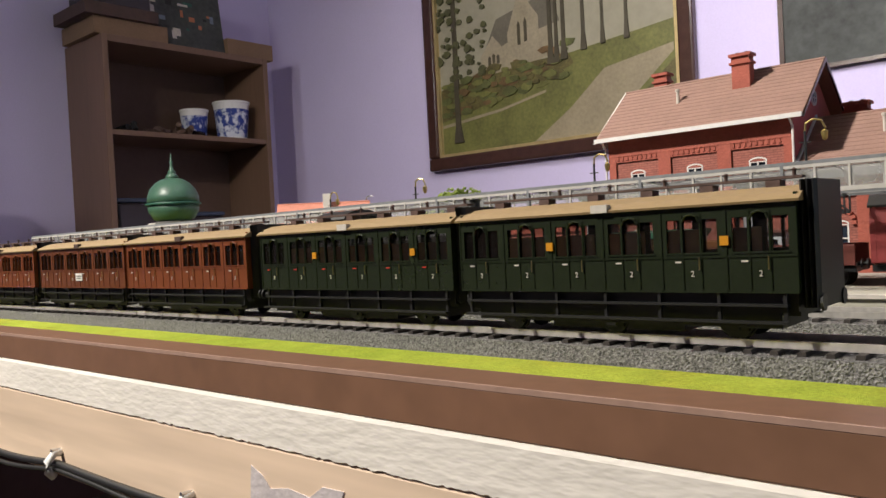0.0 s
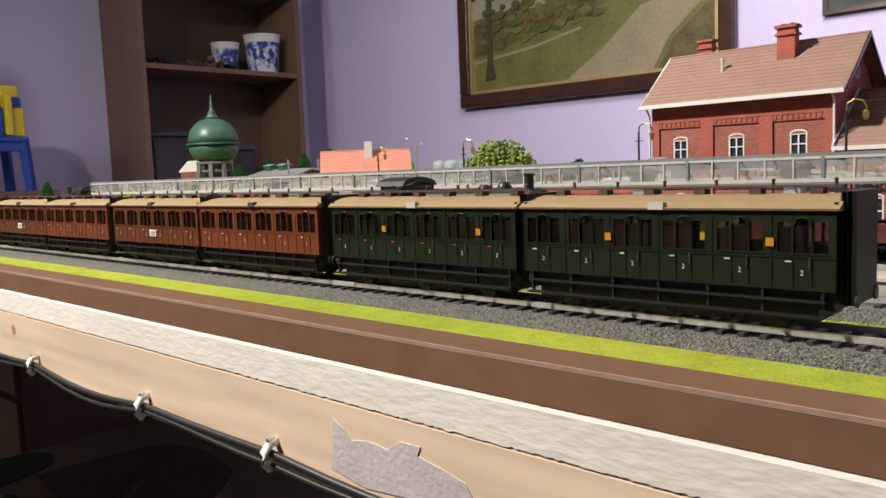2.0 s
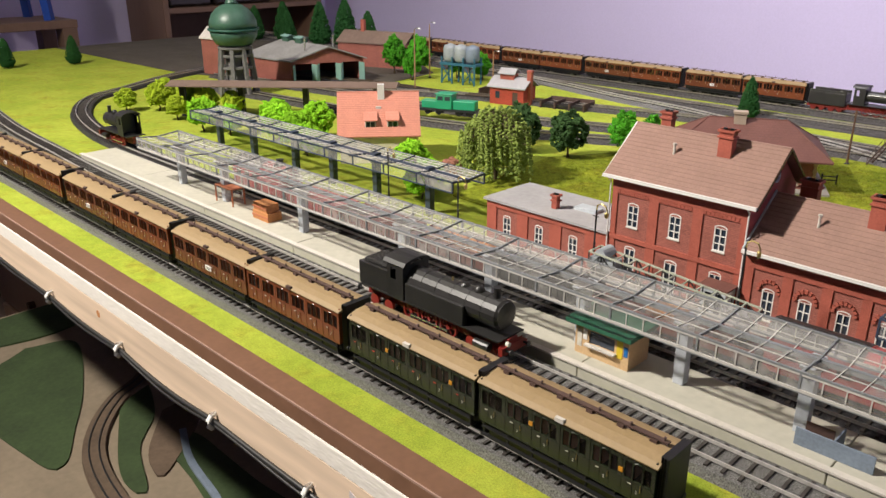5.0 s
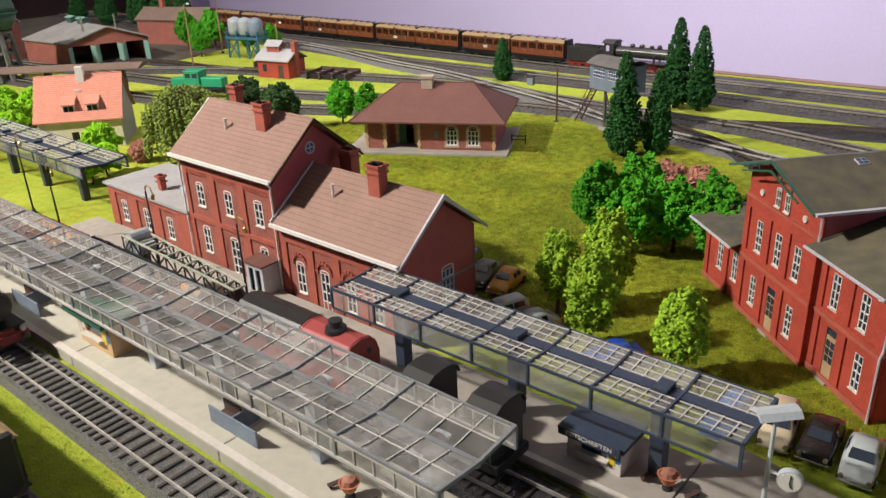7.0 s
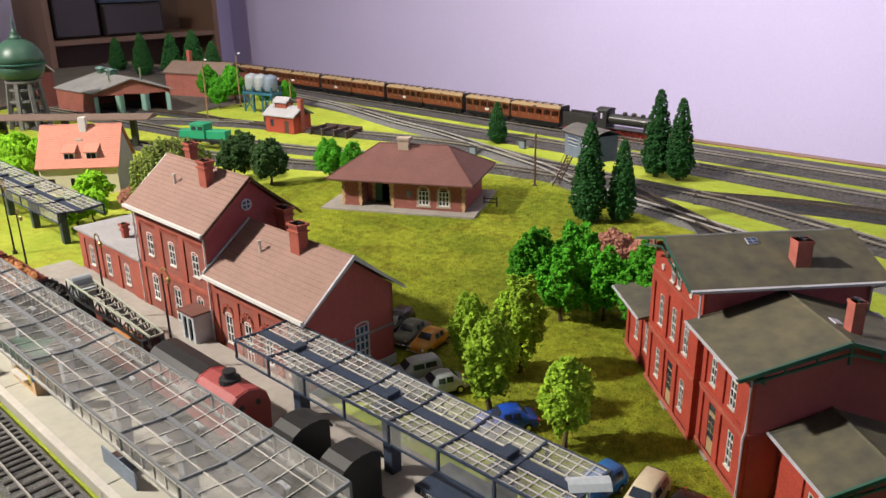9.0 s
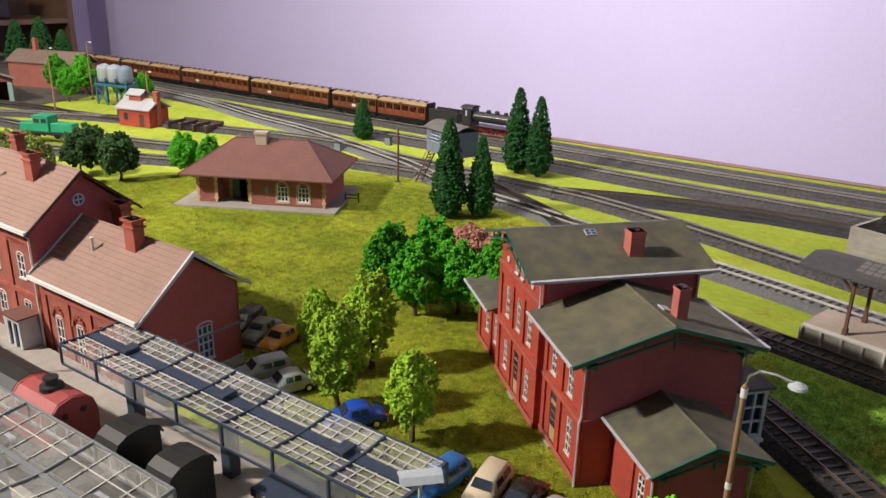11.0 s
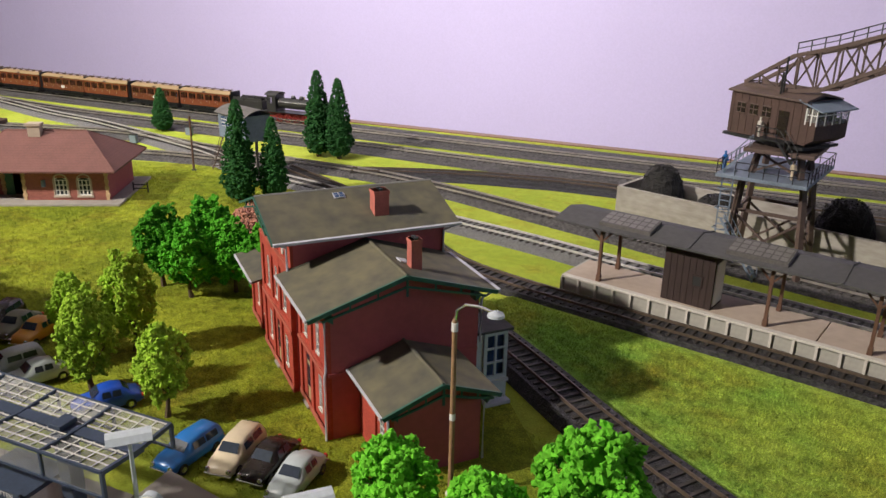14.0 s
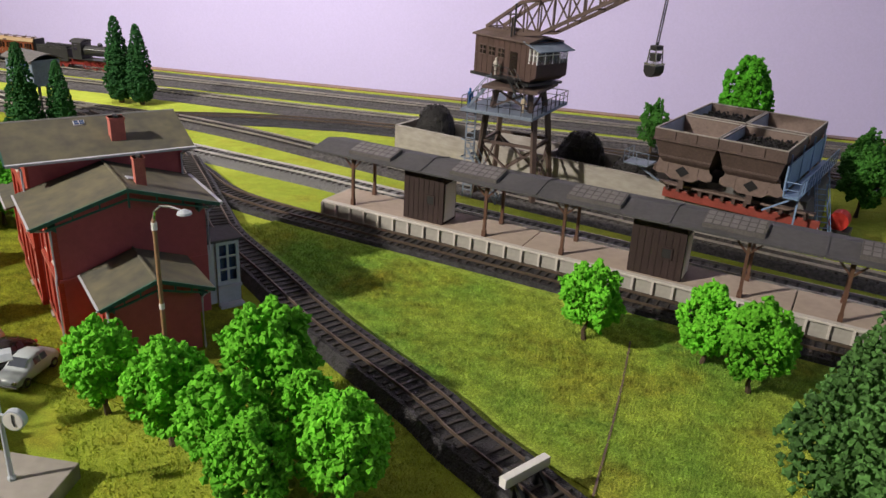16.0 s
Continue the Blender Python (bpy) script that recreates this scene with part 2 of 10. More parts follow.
M = {
    "wall": mat("lilac_wall_paint", (0.63, 0.56, 0.80), 0.9, 0.05, 2.0, 0.05, fine=180),
    "ceiling": mat("white_ceiling_paint", (0.8, 0.78, 0.76), 0.9, 0.04, 2.0),
    "floor": mat("dark_floor_boards", (0.10, 0.065, 0.045), 0.6, 0.3, 5.0),
    "grass": flock_mat("yellow_green_flock", (0.37, 0.42, 0.058), (0.285, 0.355, 0.042), (0.37, 0.35, 0.045), 9.0, soft=0.90),
    "grass_blade": flock_mat("yellow_green_grass_fibre", (0.37, 0.42, 0.058), (0.285, 0.355, 0.042), (0.37, 0.35, 0.045), 9.0, True, 0.88),
    "grass2": flock_mat("green_flock", (0.46, 0.54, 0.085), (0.22, 0.40, 0.066), (0.38, 0.32, 0.045), 4.5),
    "grass2_blade": flock_mat("green_grass_fibre", (0.46, 0.54, 0.085), (0.22, 0.40, 0.066), (0.38, 0.32, 0.045), 4.5, True),
    "grass3": flock_mat("olive_flock", (0.335, 0.37, 0.034), (0.20, 0.245, 0.022), (0.25, 0.215, 0.024), 7.0),
    "grass3_blade": flock_mat("olive_grass_fibre", (0.335, 0.37, 0.034), (0.20, 0.245, 0.022), (0.25, 0.215, 0.024), 7.0, True),
    "ballast": mat("grey_ballast", (0.185, 0.18, 0.176), 0.34, 0.75, 950.0, 1.0, fine=1500, hard=0.13),
    "ballast_mid": mat("brown_grey_ballast", (0.062, 0.056, 0.054), 0.6, 0.7, 240.0, 1.0, fine=760, hard=0.1),
    "door_tan": mat("tan_door", (0.38, 0.27, 0.15), 0.6, 0.2, 60.0),
    "zinc": mat("pale_zinc", (0.50, 0.50, 0.56), 0.45, 0.12, 60.0),
    "ballast_dark": mat("dark_ballast", (0.028, 0.026, 0.03), 0.6, 0.7, 240.0, 1.0, fine=760, hard=0.1),
    "sleeper": mat("dark_sleeper_plastic", (0.042, 0.035, 0.031), 0.6, 0.3, 90.0, pieces=0.25),
    "rail": mat("nickel_rail", (0.78, 0.75, 0.71), 0.33, 0.22, 40.0, metal=0.6),
    "rail_dull": mat("dull_nickel_rail", (0.46, 0.42, 0.38), 0.35, 0.3, 30.0, metal=0.7),
    "rail_dark": mat("rusty_rail", (0.16, 0.12, 0.09), 0.45, 0.3, 60.0, metal=0.6),
    "pine": mat("raw_pine_board", (0.75, 0.58, 0.435), 0.65, 0.17, 26.0, 0.1, stretch=(0.07, 1, 1), fine=110, hard=0.15),
    "pine_white": mat("whitewashed_pine_edge", (0.82, 0.78, 0.72), 0.85, 0.07, 40.0, 0.2, stretch=(0.3, 1, 1), fine=330),
    "brown_strip": mat("brown_painted_strip", (0.205, 0.108, 0.067), 0.40, 0.18, 9.0),
    "terracotta_dull": mat("worn_pinkish_line", (0.36, 0.23, 0.18), 0.6, 0.15, 30.0),
    "brown_strip_light": mat("worn_brown_strip", (0.175, 0.09, 0.055), 0.45, 0.15, 20.0),
    "brick": brick_mat("red_model_brick", (0.37, 0.122, 0.092), (0.62, 0.6, 0.6)),
    "brick_bright": brick_mat("bright_red_model_brick", (0.42, 0.062, 0.038), (0.75, 0.6, 0.55)),
    # Shaded copy of the brick, for walls turned away from the main lamp.
    "maroon": mat("maroon_render", (0.38, 0.078, 0.085), 0.7, 0.12, 25.0, 0.1),
    "brick_flat": mat("red_brick_trim", (0.36, 0.09, 0.06), 0.75, 0.2, 80.0, 0.2),
    "brick_pink": mat("pinkish_red_chimney_brick", (0.45, 0.13, 0.10), 0.75, 0.2, 120.0, 0.2),
    "tile_brown": brick_mat("brown_roof_tiles", (0.30, 0.18, 0.145), (0.93, 0.92, 0.92), 0.0042, 0.12, 0.55, False),
    "tile_dark": brick_mat("red_brown_roof_slates", (0.155, 0.062, 0.050), (0.82, 0.8, 0.78), 0.0045, 0.14, 0.5, False),
    "slate": mat("weathered_olive_slate", (0.155, 0.135, 0.082), 0.8, 0.2, 9.0, 0.3, color2=(0.072, 0.069, 0.056), hard=0.12),
    "tile_pink": brick_mat("salmon_roof_tiles", (0.62, 0.25, 0.18), (0.88, 0.86, 0.85), 0.005, 0.08, 0.6, False),
    "roof_flat": mat("grey_flat_roof", (0.36, 0.35, 0.36), 0.8, 0.12, 25.0, 0.15),
    "shed_roof": mat("dusty_grey_shed_roof", (0.25, 0.242, 0.235), 0.85, 0.2, 20.0, 0.2),
    "shed_brown": mat("brown_felt_roof", (0.17, 0.115, 0.09), 0.85, 0.18, 14.0, 0.2),
    "white": mat("white_plastic_trim", (0.74, 0.72, 0.70), 0.5, 0.06, 60.0),
    "white_dirty": mat("dusty_white", (0.58, 0.54, 0.49), 0.7, 0.12, 40.0),
    "cream": mat("cream_house_wall", (0.70, 0.63, 0.50), 0.8, 0.08, 40.0),
    "window_dark": mat("dark_window_glass", (0.025, 0.035, 0.055), 0.12, 0.3, 30.0, spec=0.7),
    "window_blue": mat("blue_window_glass", (0.05, 0.09, 0.19), 0.2, 0.3, 40.0, spec=0.6),
    "green_paint": mat("green_paint", (0.03, 0.13, 0.075), 0.5, 0.2, 60.0),
    "mint_grey": mat("pale_grey_green_paint", (0.40, 0.42, 0.34), 0.6, 0.15, 60.0),
    "steel_blue": mat("blue_grey_paint", (0.20, 0.30, 0.47), 0.5, 0.2, 50.0),
    "hopper_tan": mat("brown_weathered_steel", (0.17, 0.12, 0.10), 0.7, 0.25, 40.0, 0.2),
    "lining": mat("worn_grey_blue_sheet", (0.24, 0.27, 0.34), 0.5, 0.3, 40.0),
    "leaf_deep": mat("deep_green_foam_leaf", (0.05, 0.17, 0.025), 0.85, 0.3, 60.0, pieces=0.35, spec=0.15),
    "bright_green": mat("bright_green_enamel", (0.02, 0.30, 0.15), 0.4, 0.1, 40.0),
    "tower_stone": mat("pale_grey_stone", (0.15, 0.145, 0.14), 0.85, 0.35, 70.0, 0.4),
    "yard_earth": mat("dark_yard_earth", (0.075, 0.062, 0.048), 0.95, 0.35, 12.0, 0.6, fine=400),
    "green_trim": mat("dark_green_fretwork", (0.025, 0.10, 0.075), 0.5, 0.2, 60.0),
    "concrete": mat("pale_platform_concrete", (0.46, 0.44, 0.37), 0.8, 0.1, 16.0, 0.15),
    "concrete_grey": mat("grey_platform_concrete", (0.33, 0.30, 0.27), 0.8, 0.15, 14.0, 0.15),
    "concrete_warm": mat("sandy_platform_paving", (0.45, 0.36, 0.29), 0.8, 0.12, 14.0, 0.15),
    "panel": mat("pale_panel_wall", (0.38, 0.36, 0.32), 0.75, 0.15, 30.0, 0.1),
    "bunker": mat("stained_concrete_wall", (0.40, 0.37, 0.335), 0.85, 0.3, 22.0, 0.25, stretch=(0.35, 1, 1), color2=(0.24, 0.21, 0.185), hard=0.16),
    "coal": mat("black_coal", (0.0085, 0.007, 0.0065), 0.7, 0.5, 90.0, 1.0, fine=500),
    "grey_post": mat("grey_blue_post", (0.34, 0.37, 0.40), 0.6, 0.12, 40.0),
    "blue_post": mat("dark_blue_steel", (0.035, 0.05, 0.085), 0.5, 0.25, 50.0),
    "black_steel": mat("black_steel", (0.02, 0.021, 0.023), 0.45, 0.3, 60.0),
    "steel_grey": mat("blue_grey_steel", (0.17, 0.21, 0.27), 0.55, 0.25, 50.0),
    "dark_roof": mat("charcoal_roof_felt", (0.075, 0.072, 0.075), 0.75, 0.2, 25.0, 0.2),
    "dark_brown": mat("dark_brown_boards", (0.075, 0.042, 0.034), 0.7, 0.25, 50.0, 0.2),
    "rust_brown": mat("rusty_brown_steel", (0.10, 0.066, 0.055), 0.7, 0.3, 50.0, 0.2),
    "bark": mat("brown_bark", (0.09, 0.06, 0.035), 0.9, 0.3, 90.0, 0.4),
    "leaf_bright": mat("bright_green_foam_leaf", (0.14, 0.47, 0.03), 0.85, 0.35, 60.0, pieces=0.35, spec=0.15),
    "leaf_broad": mat("green_foam_leaf", (0.062, 0.27, 0.015), 0.85, 0.4, 60.0, pieces=0.4, spec=0.15),
    "leaf_lime": mat("lime_green_foam_leaf", (0.25, 0.52, 0.024), 0.85, 0.3, 60.0, pieces=0.35, spec=0.15),
    "leaf_mid": mat("mid_green_foam_leaf", (0.27, 0.43, 0.035), 0.85, 0.3, 60.0, pieces=0.35, spec=0.15),
    "leaf_yellow": mat("yellow_green_foam_leaf", (0.35, 0.46, 0.028), 0.85, 0.3, 60.0, pieces=0.3, spec=0.15),
    "leaf_dark": mat("dark_green_foam_leaf", (0.045, 0.095, 0.03), 0.85, 0.3, 60.0, pieces=0.35, spec=0.15),
    "leaf_fir": mat("deep_green_needle", (0.022, 0.085, 0.022), 0.85, 0.3, 60.0, pieces=0.4, spec=0.15),
    "leaf_willow": mat("willow_leaf", (0.20, 0.26, 0.06), 0.85, 0.3, 60.0, pieces=0.35, spec=0.15),
    "leaf_pink": mat("faded_pink_blossom", (0.36, 0.16, 0.11), 0.85, 0.3, 60.0, pieces=0.35),
    "coach_brown": mat("varnished_brown_coach", (0.165, 0.049, 0.021), 0.24, 0.12, 50.0),
    "coach_brown2": mat("dark_brown_coach", (0.13, 0.043, 0.02), 0.24, 0.12, 50.0),
    "coach_green": mat("dark_green_coach", (0.017, 0.023, 0.012), 0.26, 0.12, 50.0),
    "coach_roof": mat("tan_coach_roof", (0.29, 0.20, 0.10), 0.6, 0.1, 40.0, 0.1),
    "skylight": mat("dusty_skylight_pane", (0.15, 0.14, 0.128), 0.35, 0.25, 60.0, pieces=0.25),
    "post_brown": mat("brown_stained_post", (0.12, 0.058, 0.036), 0.65, 0.25, 60.0, 0.1),
    "leaf_conifer": mat("mixed_green_needle", (0.09, 0.22, 0.05), 0.8, 0.4, 60.0, pieces=0.65, spec=0.25),
    "post_pale": mat("pale_blue_grey_post", (0.45, 0.48, 0.53), 0.5, 0.12, 40.0),
    "pale_bar": mat("dusty_pale_glazing_bar", (0.52, 0.50, 0.475), 0.7, 0.15, 60.0),
    "canopy_grey": mat("mid_grey_canopy_steel", (0.20, 0.21, 0.225), 0.55, 0.2, 50.0),
    "hut_brown": mat("blackish_brown_boards", (0.036, 0.020, 0.018), 0.7, 0.25, 50.0, 0.2),
    "chassis": mat("matt_black_chassis", (0.009, 0.009, 0.010), 0.5, 0.2, 60.0),
    "interior": mat("brown_compartment", (0.30, 0.14, 0.065), 0.7, 0.2, 60.0),
    "loco_black": mat("satin_black_loco", (0.022, 0.021, 0.021), 0.4, 0.3, 60.0),
    "loco_red": mat("red_loco_frame", (0.22, 0.020, 0.016), 0.45, 0.2, 60.0),
    "wagon_red": mat("faded_red_wagon", (0.33, 0.055, 0.055), 0.55, 0.18, 50.0),
    "wagon_brown": mat("red_brown_wagon", (0.16, 0.04, 0.03), 0.6, 0.2, 50.0),
    "brass": mat("brass", (0.58, 0.46, 0.18), 0.3, 0.15, 60.0, metal=0.9),
    "chrome": mat("dull_chrome", (0.6, 0.6, 0.6), 0.25, 0.1, 60.0, metal=0.9),
    "orange_wood": mat("orange_crate_wood", (0.50, 0.22, 0.08), 0.7, 0.2, 60.0),
    "terracotta": mat("terracotta", (0.45, 0.16, 0.08), 0.75, 0.15, 60.0),
    "tan": mat("tan_kiosk_wall", (0.55, 0.37, 0.2), 0.7, 0.12, 50.0),
    "tower_green": mat("verdigris_green_sheet", (0.050, 0.118, 0.082), 0.4, 0.2, 30.0, 0.05),
    "stone_dark": mat("dark_stone", (0.11, 0.10, 0.095), 0.85, 0.3, 60.0, 0.4),
    "sky_blue": mat("blue_enamel", (0.02, 0.14, 0.42), 0.3, 0.1, 40.0),
    "beige_car": mat("beige_enamel", (0.60, 0.50, 0.36), 0.3, 0.08, 40.0),
    "deep_blue_car": mat("deep_blue_enamel", (0.015, 0.07, 0.42), 0.3, 0.1, 40.0),
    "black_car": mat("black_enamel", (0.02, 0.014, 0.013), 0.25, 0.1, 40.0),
    "silver_car": mat("pale_blue_grey_enamel", (0.42, 0.46, 0.48), 0.3, 0.08, 40.0),
    "orange_car": mat("orange_enamel", (0.55, 0.24, 0.02), 0.3, 0.08, 40.0),
    "olive_car": mat("olive_enamel", (0.14, 0.14, 0.10), 0.35, 0.08, 40.0),
    "rubber": mat("black_rubber", (0.02, 0.02, 0.02), 0.8, 0.2, 80.0),
    "shelf_wood": mat("brown_shelf_veneer", (0.18, 0.105, 0.068), 0.5, 0.12, 6.0, stretch=(1, 1, 0.1), fine=70),
    "shelf_dark": mat("shelf_back_board", (0.12, 0.07, 0.05), 0.7, 0.12, 5.0),
    "frame_wood": mat("dark_picture_frame", (0.05, 0.022, 0.016), 0.25, 0.25, 30.0),
    "gilt": mat("gilt_edge", (0.55, 0.42, 0.2), 0.35, 0.2, 40.0, metal=0.6),
    "cable": mat("black_cable_sheath", (0.022, 0.022, 0.022), 0.4, 0.2, 60.0),
    "clip": mat("white_nylon_clip", (0.72, 0.72, 0.70), 0.5, 0.05, 60.0),
    "glaze": glass_mat("dusty_canopy_glazing", (0.52, 0.51, 0.49), 0.15, 0.70),
    "glaze_clear": glass_mat("clear_canopy_glazing", (0.55, 0.55, 0.53), 0.12, 0.72),
    "mint": mat("pale_mint_sheet", (0.19, 0.33, 0.29), 0.6, 0.12, 50.0),
    "canvas": mat("mottled_dark_canvas", (0.05, 0.055, 0.05), 0.7, 0.5, 5.0),
    "blue_plastic": mat("blue_plastic", (0.02, 0.07, 0.36), 0.35, 0.08, 20.0),
    "yellow_plastic": mat("yellow_plastic", (0.68, 0.50, 0.03), 0.4, 0.1, 30.0),
    "orange_lamp": mat("tan_telegraph_pole", (0.30, 0.17, 0.09), 0.7, 0.25, 60.0),
    "silver": mat("silver_paint", (0.48, 0.52, 0.56), 0.4, 0.12, 50.0),
    "silver_dull": mat("dull_silver_paint", (0.30, 0.33, 0.35), 0.45, 0.2, 50.0),
    "teal_steel": mat("teal_blue_steel", (0.03, 0.13, 0.19), 0.5, 0.2, 50.0),
    "asphalt": mat("grey_asphalt", (0.14, 0.135, 0.13), 0.85, 0.2, 20.0, 0.3),
    "paper": mat("printed_paper", (0.6, 0.56, 0.48), 0.7, 0.25, 220.0),
    "red_dull": mat("dull_red_oxide", (0.26, 0.045, 0.03), 0.6, 0.25, 60.0),
    "red_paint": mat("red_paint", (0.5, 0.03, 0.02), 0.5, 0.1, 60.0),
    "sand_path": mat("painted_sand_path", (0.225, 0.178, 0.125), 0.85, 0.15, 9.0),
    "field_green": mat("painted_dark_field", (0.036, 0.060, 0.020), 0.9, 0.3, 14.0, 0.3),
    "field_brown": mat("painted_brown_field", (0.11, 0.075, 0.05), 0.9, 0.25, 12.0, 0.3),
    "coach_glass": glass_mat("dim_coach_glass", (0.02, 0.017, 0.015), 0.06, 0.80),
    "torn_paper": mat("torn_grey_paper", (0.56, 0.51, 0.52), 0.85, 0.12, 40.0, 0.2),
    "cardboard": mat("brown_cardboard", (0.22, 0.135, 0.08), 0.8, 0.12, 12.0),
    "tub_print": mat("blue_white_print", (0.62, 0.64, 0.72), 0.5, 0.2, 22.0, color2=(0.01, 0.035, 0.24), fine=50, hard=0.05),
    "paint_sky": mat("painted_sky", (0.288, 0.266, 0.194), 0.5, 0.12, 4.0),
    "paint_field": mat("painted_field", (0.13, 0.13, 0.036), 0.5, 0.35, 9.0),
    "paint_hedge": mat("painted_hedge", (0.094, 0.079, 0.025), 0.5, 0.6, 18.0),
    "paint_stone": mat("painted_stone", (0.288, 0.245, 0.166), 0.5, 0.2, 12.0),
    "paint_roof": mat("painted_roof", (0.122, 0.108, 0.079), 0.5, 0.2, 12.0),
    "paint_path": mat("painted_path", (0.259, 0.216, 0.137), 0.5, 0.2, 8.0),
    "paint_trunk": mat("painted_trunk", (0.06, 0.05, 0.03), 0.5, 0.3, 20.0),
    "paint_rust": mat("painted_rust_scrub", (0.122, 0.072, 0.029), 0.5, 0.5, 26.0),
    "paint_olive": mat("painted_olive_scrub", (0.086, 0.094, 0.029), 0.5, 0.5, 26.0),
    "paint_leaf": mat("painted_leaf", (0.072, 0.072, 0.029), 0.5, 0.5, 30.0),
    "ink": mat("black_ink", (0.02, 0.02, 0.02), 0.7, 0.1, 60.0),
}


# ---- mesh tools ----
class Mb:
    """Gathers vertices and faces for one mesh."""

    def __init__(self):
        self.v, self.f, self.weld = [], [], False

    def add(self, vs, fs, m=None):
        o = len(self.v)
        self.v += [tuple(m @ Vector(p)) if m else tuple(p) for p in vs]
        self.f += [tuple(i + o for i in f) for f in fs]
        return self

    def box(self, x0, x1, y0, y1, z0, z1, m=None):
        vs = [(x0, y0, z0), (x1, y0, z0), (x1, y1, z0), (x0, y1, z0), (x0, y0, z1), (x1, y0, z1), (x1, y1, z1), (x0, y1, z1)]
        return self.add(vs, [(3, 2, 1, 0), (4, 5, 6, 7), (0, 1, 5, 4), (1, 2, 6, 5), (2, 3, 7, 6), (3, 0, 4, 7)], m)

    def ring(self, rings, cap=True, m=None, closed=False):
        """Skins equal rings of points."""
        n = len(rings[0])
        vs = [p for r in rings for p in r]
        fs = []
        for a in range(len(rings) - 1):
            for i in range(n):
                j = (i + 1) % n
                fs.append((a * n + i, a * n + j, (a + 1) * n + j, (a + 1) * n + i))
        if cap:
            fs.append(tuple(reversed(range(n))))
            fs.append(tuple((len(rings) - 1) * n + i for i in range(n)))
        return self.add(vs, fs, m)

    def lathe(self, prof, n=16, m=None, cap=True):
        return self.ring([[(r * math.cos(6.28319 * i / n), r * math.sin(6.28319 * i / n), z) for i in range(n)] for r, z in prof], cap, m)

    def cyl(self, a, b, r, n=8, r2=None):
        """A round bar from a to b."""
        a, b = Vector(a), Vector(b)
        q = (b - a).to_track_quat("Z", "Y").to_matrix().to_4x4()
        m = Matrix.Translation(a) @ q
        h = (b - a).length
        return self.lathe([(r, 0), (r if r2 is None else r2, h)], n, m)

    def bar(self, a, b, w, h=None):
        """A square bar from a to b."""
        a, b = Vector(a), Vector(b)
        m = Matrix.Translation(a) @ (b - a).to_track_quat("X", "Z").to_matrix().to_4x4()
        h = h or w
        return self.box(0, (b - a).length, -w / 2, w / 2, -h / 2, h / 2, m)

    def tube(self, pts, r, n=6):
        pts = [Vector(p) for p in pts]
        rings = []
        for i, p in enumerate(pts):
            d = (pts[min(i + 1, len(pts) - 1)] - pts[max(i - 1, 0)]).normalized()
            q = d.to_track_quat("Z", "Y")
            rings.append([p + q @ Vector((r * math.cos(6.28319 * k / n), r * math.sin(6.28319 * k / n), 0)) for k in range(n)])
        return self.ring(rings)

    def prism(self, poly, axis, t0, t1, m=None):
        """A flat outline pushed along an axis: x (outline in y,z), y (in x,z) or z (in x,y)."""
        def at(p, t):
            return {"x": (t, p[0], p[1]), "y": (p[0], t, p[1]), "z": (p[0], p[1], t)}[axis]
        return self.ring([[at(p, t0) for p in poly], [at(p, t1) for p in poly]], True, m)

    def wall(self, x0, x1, z0, z1, y0, y1, holes, m=None):
        """An upright wall along x with openings (x0, x1, z0, z1) through it."""
        self.weld = True
        xs = sorted({x0, x1, *[min(max(h[k], x0), x1) for h in holes for k in (0, 1)]})
        zs = sorted({z0, z1, *[min(max(h[k], z0), z1) for h in holes for k in (2, 3)]})
        for a, b in zip(xs, xs[1:]):
            run = None
            for c, d in zip(zs, zs[1:]):
                solid = not any(h[0] < (a + b) / 2 < h[1] and h[2] < (c + d) / 2 < h[3] for h in holes)
                if solid:
                    run = [run[0], d] if run else [c, d]
                if (not solid or d == z1) and run:
                    self.box(a, b, y0, y1, run[0], run[1], m)
                    run = None
        return self

    def mesh(self, name, material, smooth=False):
        me = bpy.data.meshes.new(name)
        me.from_pydata(self.v, [], self.f)
        bm = bmesh.new()
        bm.from_mesh(me)
        bmesh.ops.recalc_face_normals(bm, faces=bm.faces)
        if self.weld:
            bmesh.ops.remove_doubles(bm, verts=bm.verts, dist=0.00001)
        bm.to_mesh(me)
        bm.free()
        me.materials.append(material)
        if smooth:
            for p in me.polygons:
                p.use_smooth = True
        return me


def thing(name, label, category, m=None, group="", kind=""):
    ob = new(name)
    ob.empty_display_size = 0.02
    ob.matrix_world = m if m is not None else Matrix()
    return tagged(ob, label, category, group, kind)


def part(name, mb, material, parent, label="", smooth=False, bevel=0.0, m=None):
    ob = new(name, mb.mesh(name, material, smooth) if isinstance(mb, Mb) else mb)
    ob.parent = parent
    if m is not None:
        ob.matrix_basis = m
    if label:
        ob["label"] = label
    if bevel:
        b = ob.modifiers.new("soft_edge", "BEVEL")
        b.width, b.segments, b.limit_method = bevel, 2, "ANGLE"
    return ob


def whole(name, mb, material, label, category, m=None, smooth=False, bevel=0.0, group="", kind=""):
    ob = part(name, mb, material, None, "", smooth, bevel, m)
    return tagged(ob, label, category, group, kind)


def flat(angle, x, y, z=0.0):
    return pose(x, y, z, 0, 0, angle)


def text_part(s, size, m, material, parent, name="lettering"):
    c = bpy.data.curves.new(name, "FONT")
    c.body, c.size, c.align_x, c.align_y, c.extrude = s, size, "CENTER", "CENTER", 0.00008
    c.materials.append(material)
    ob = new(name, c)
    ob.parent = parent
    ob.matrix_basis = m
    return ob

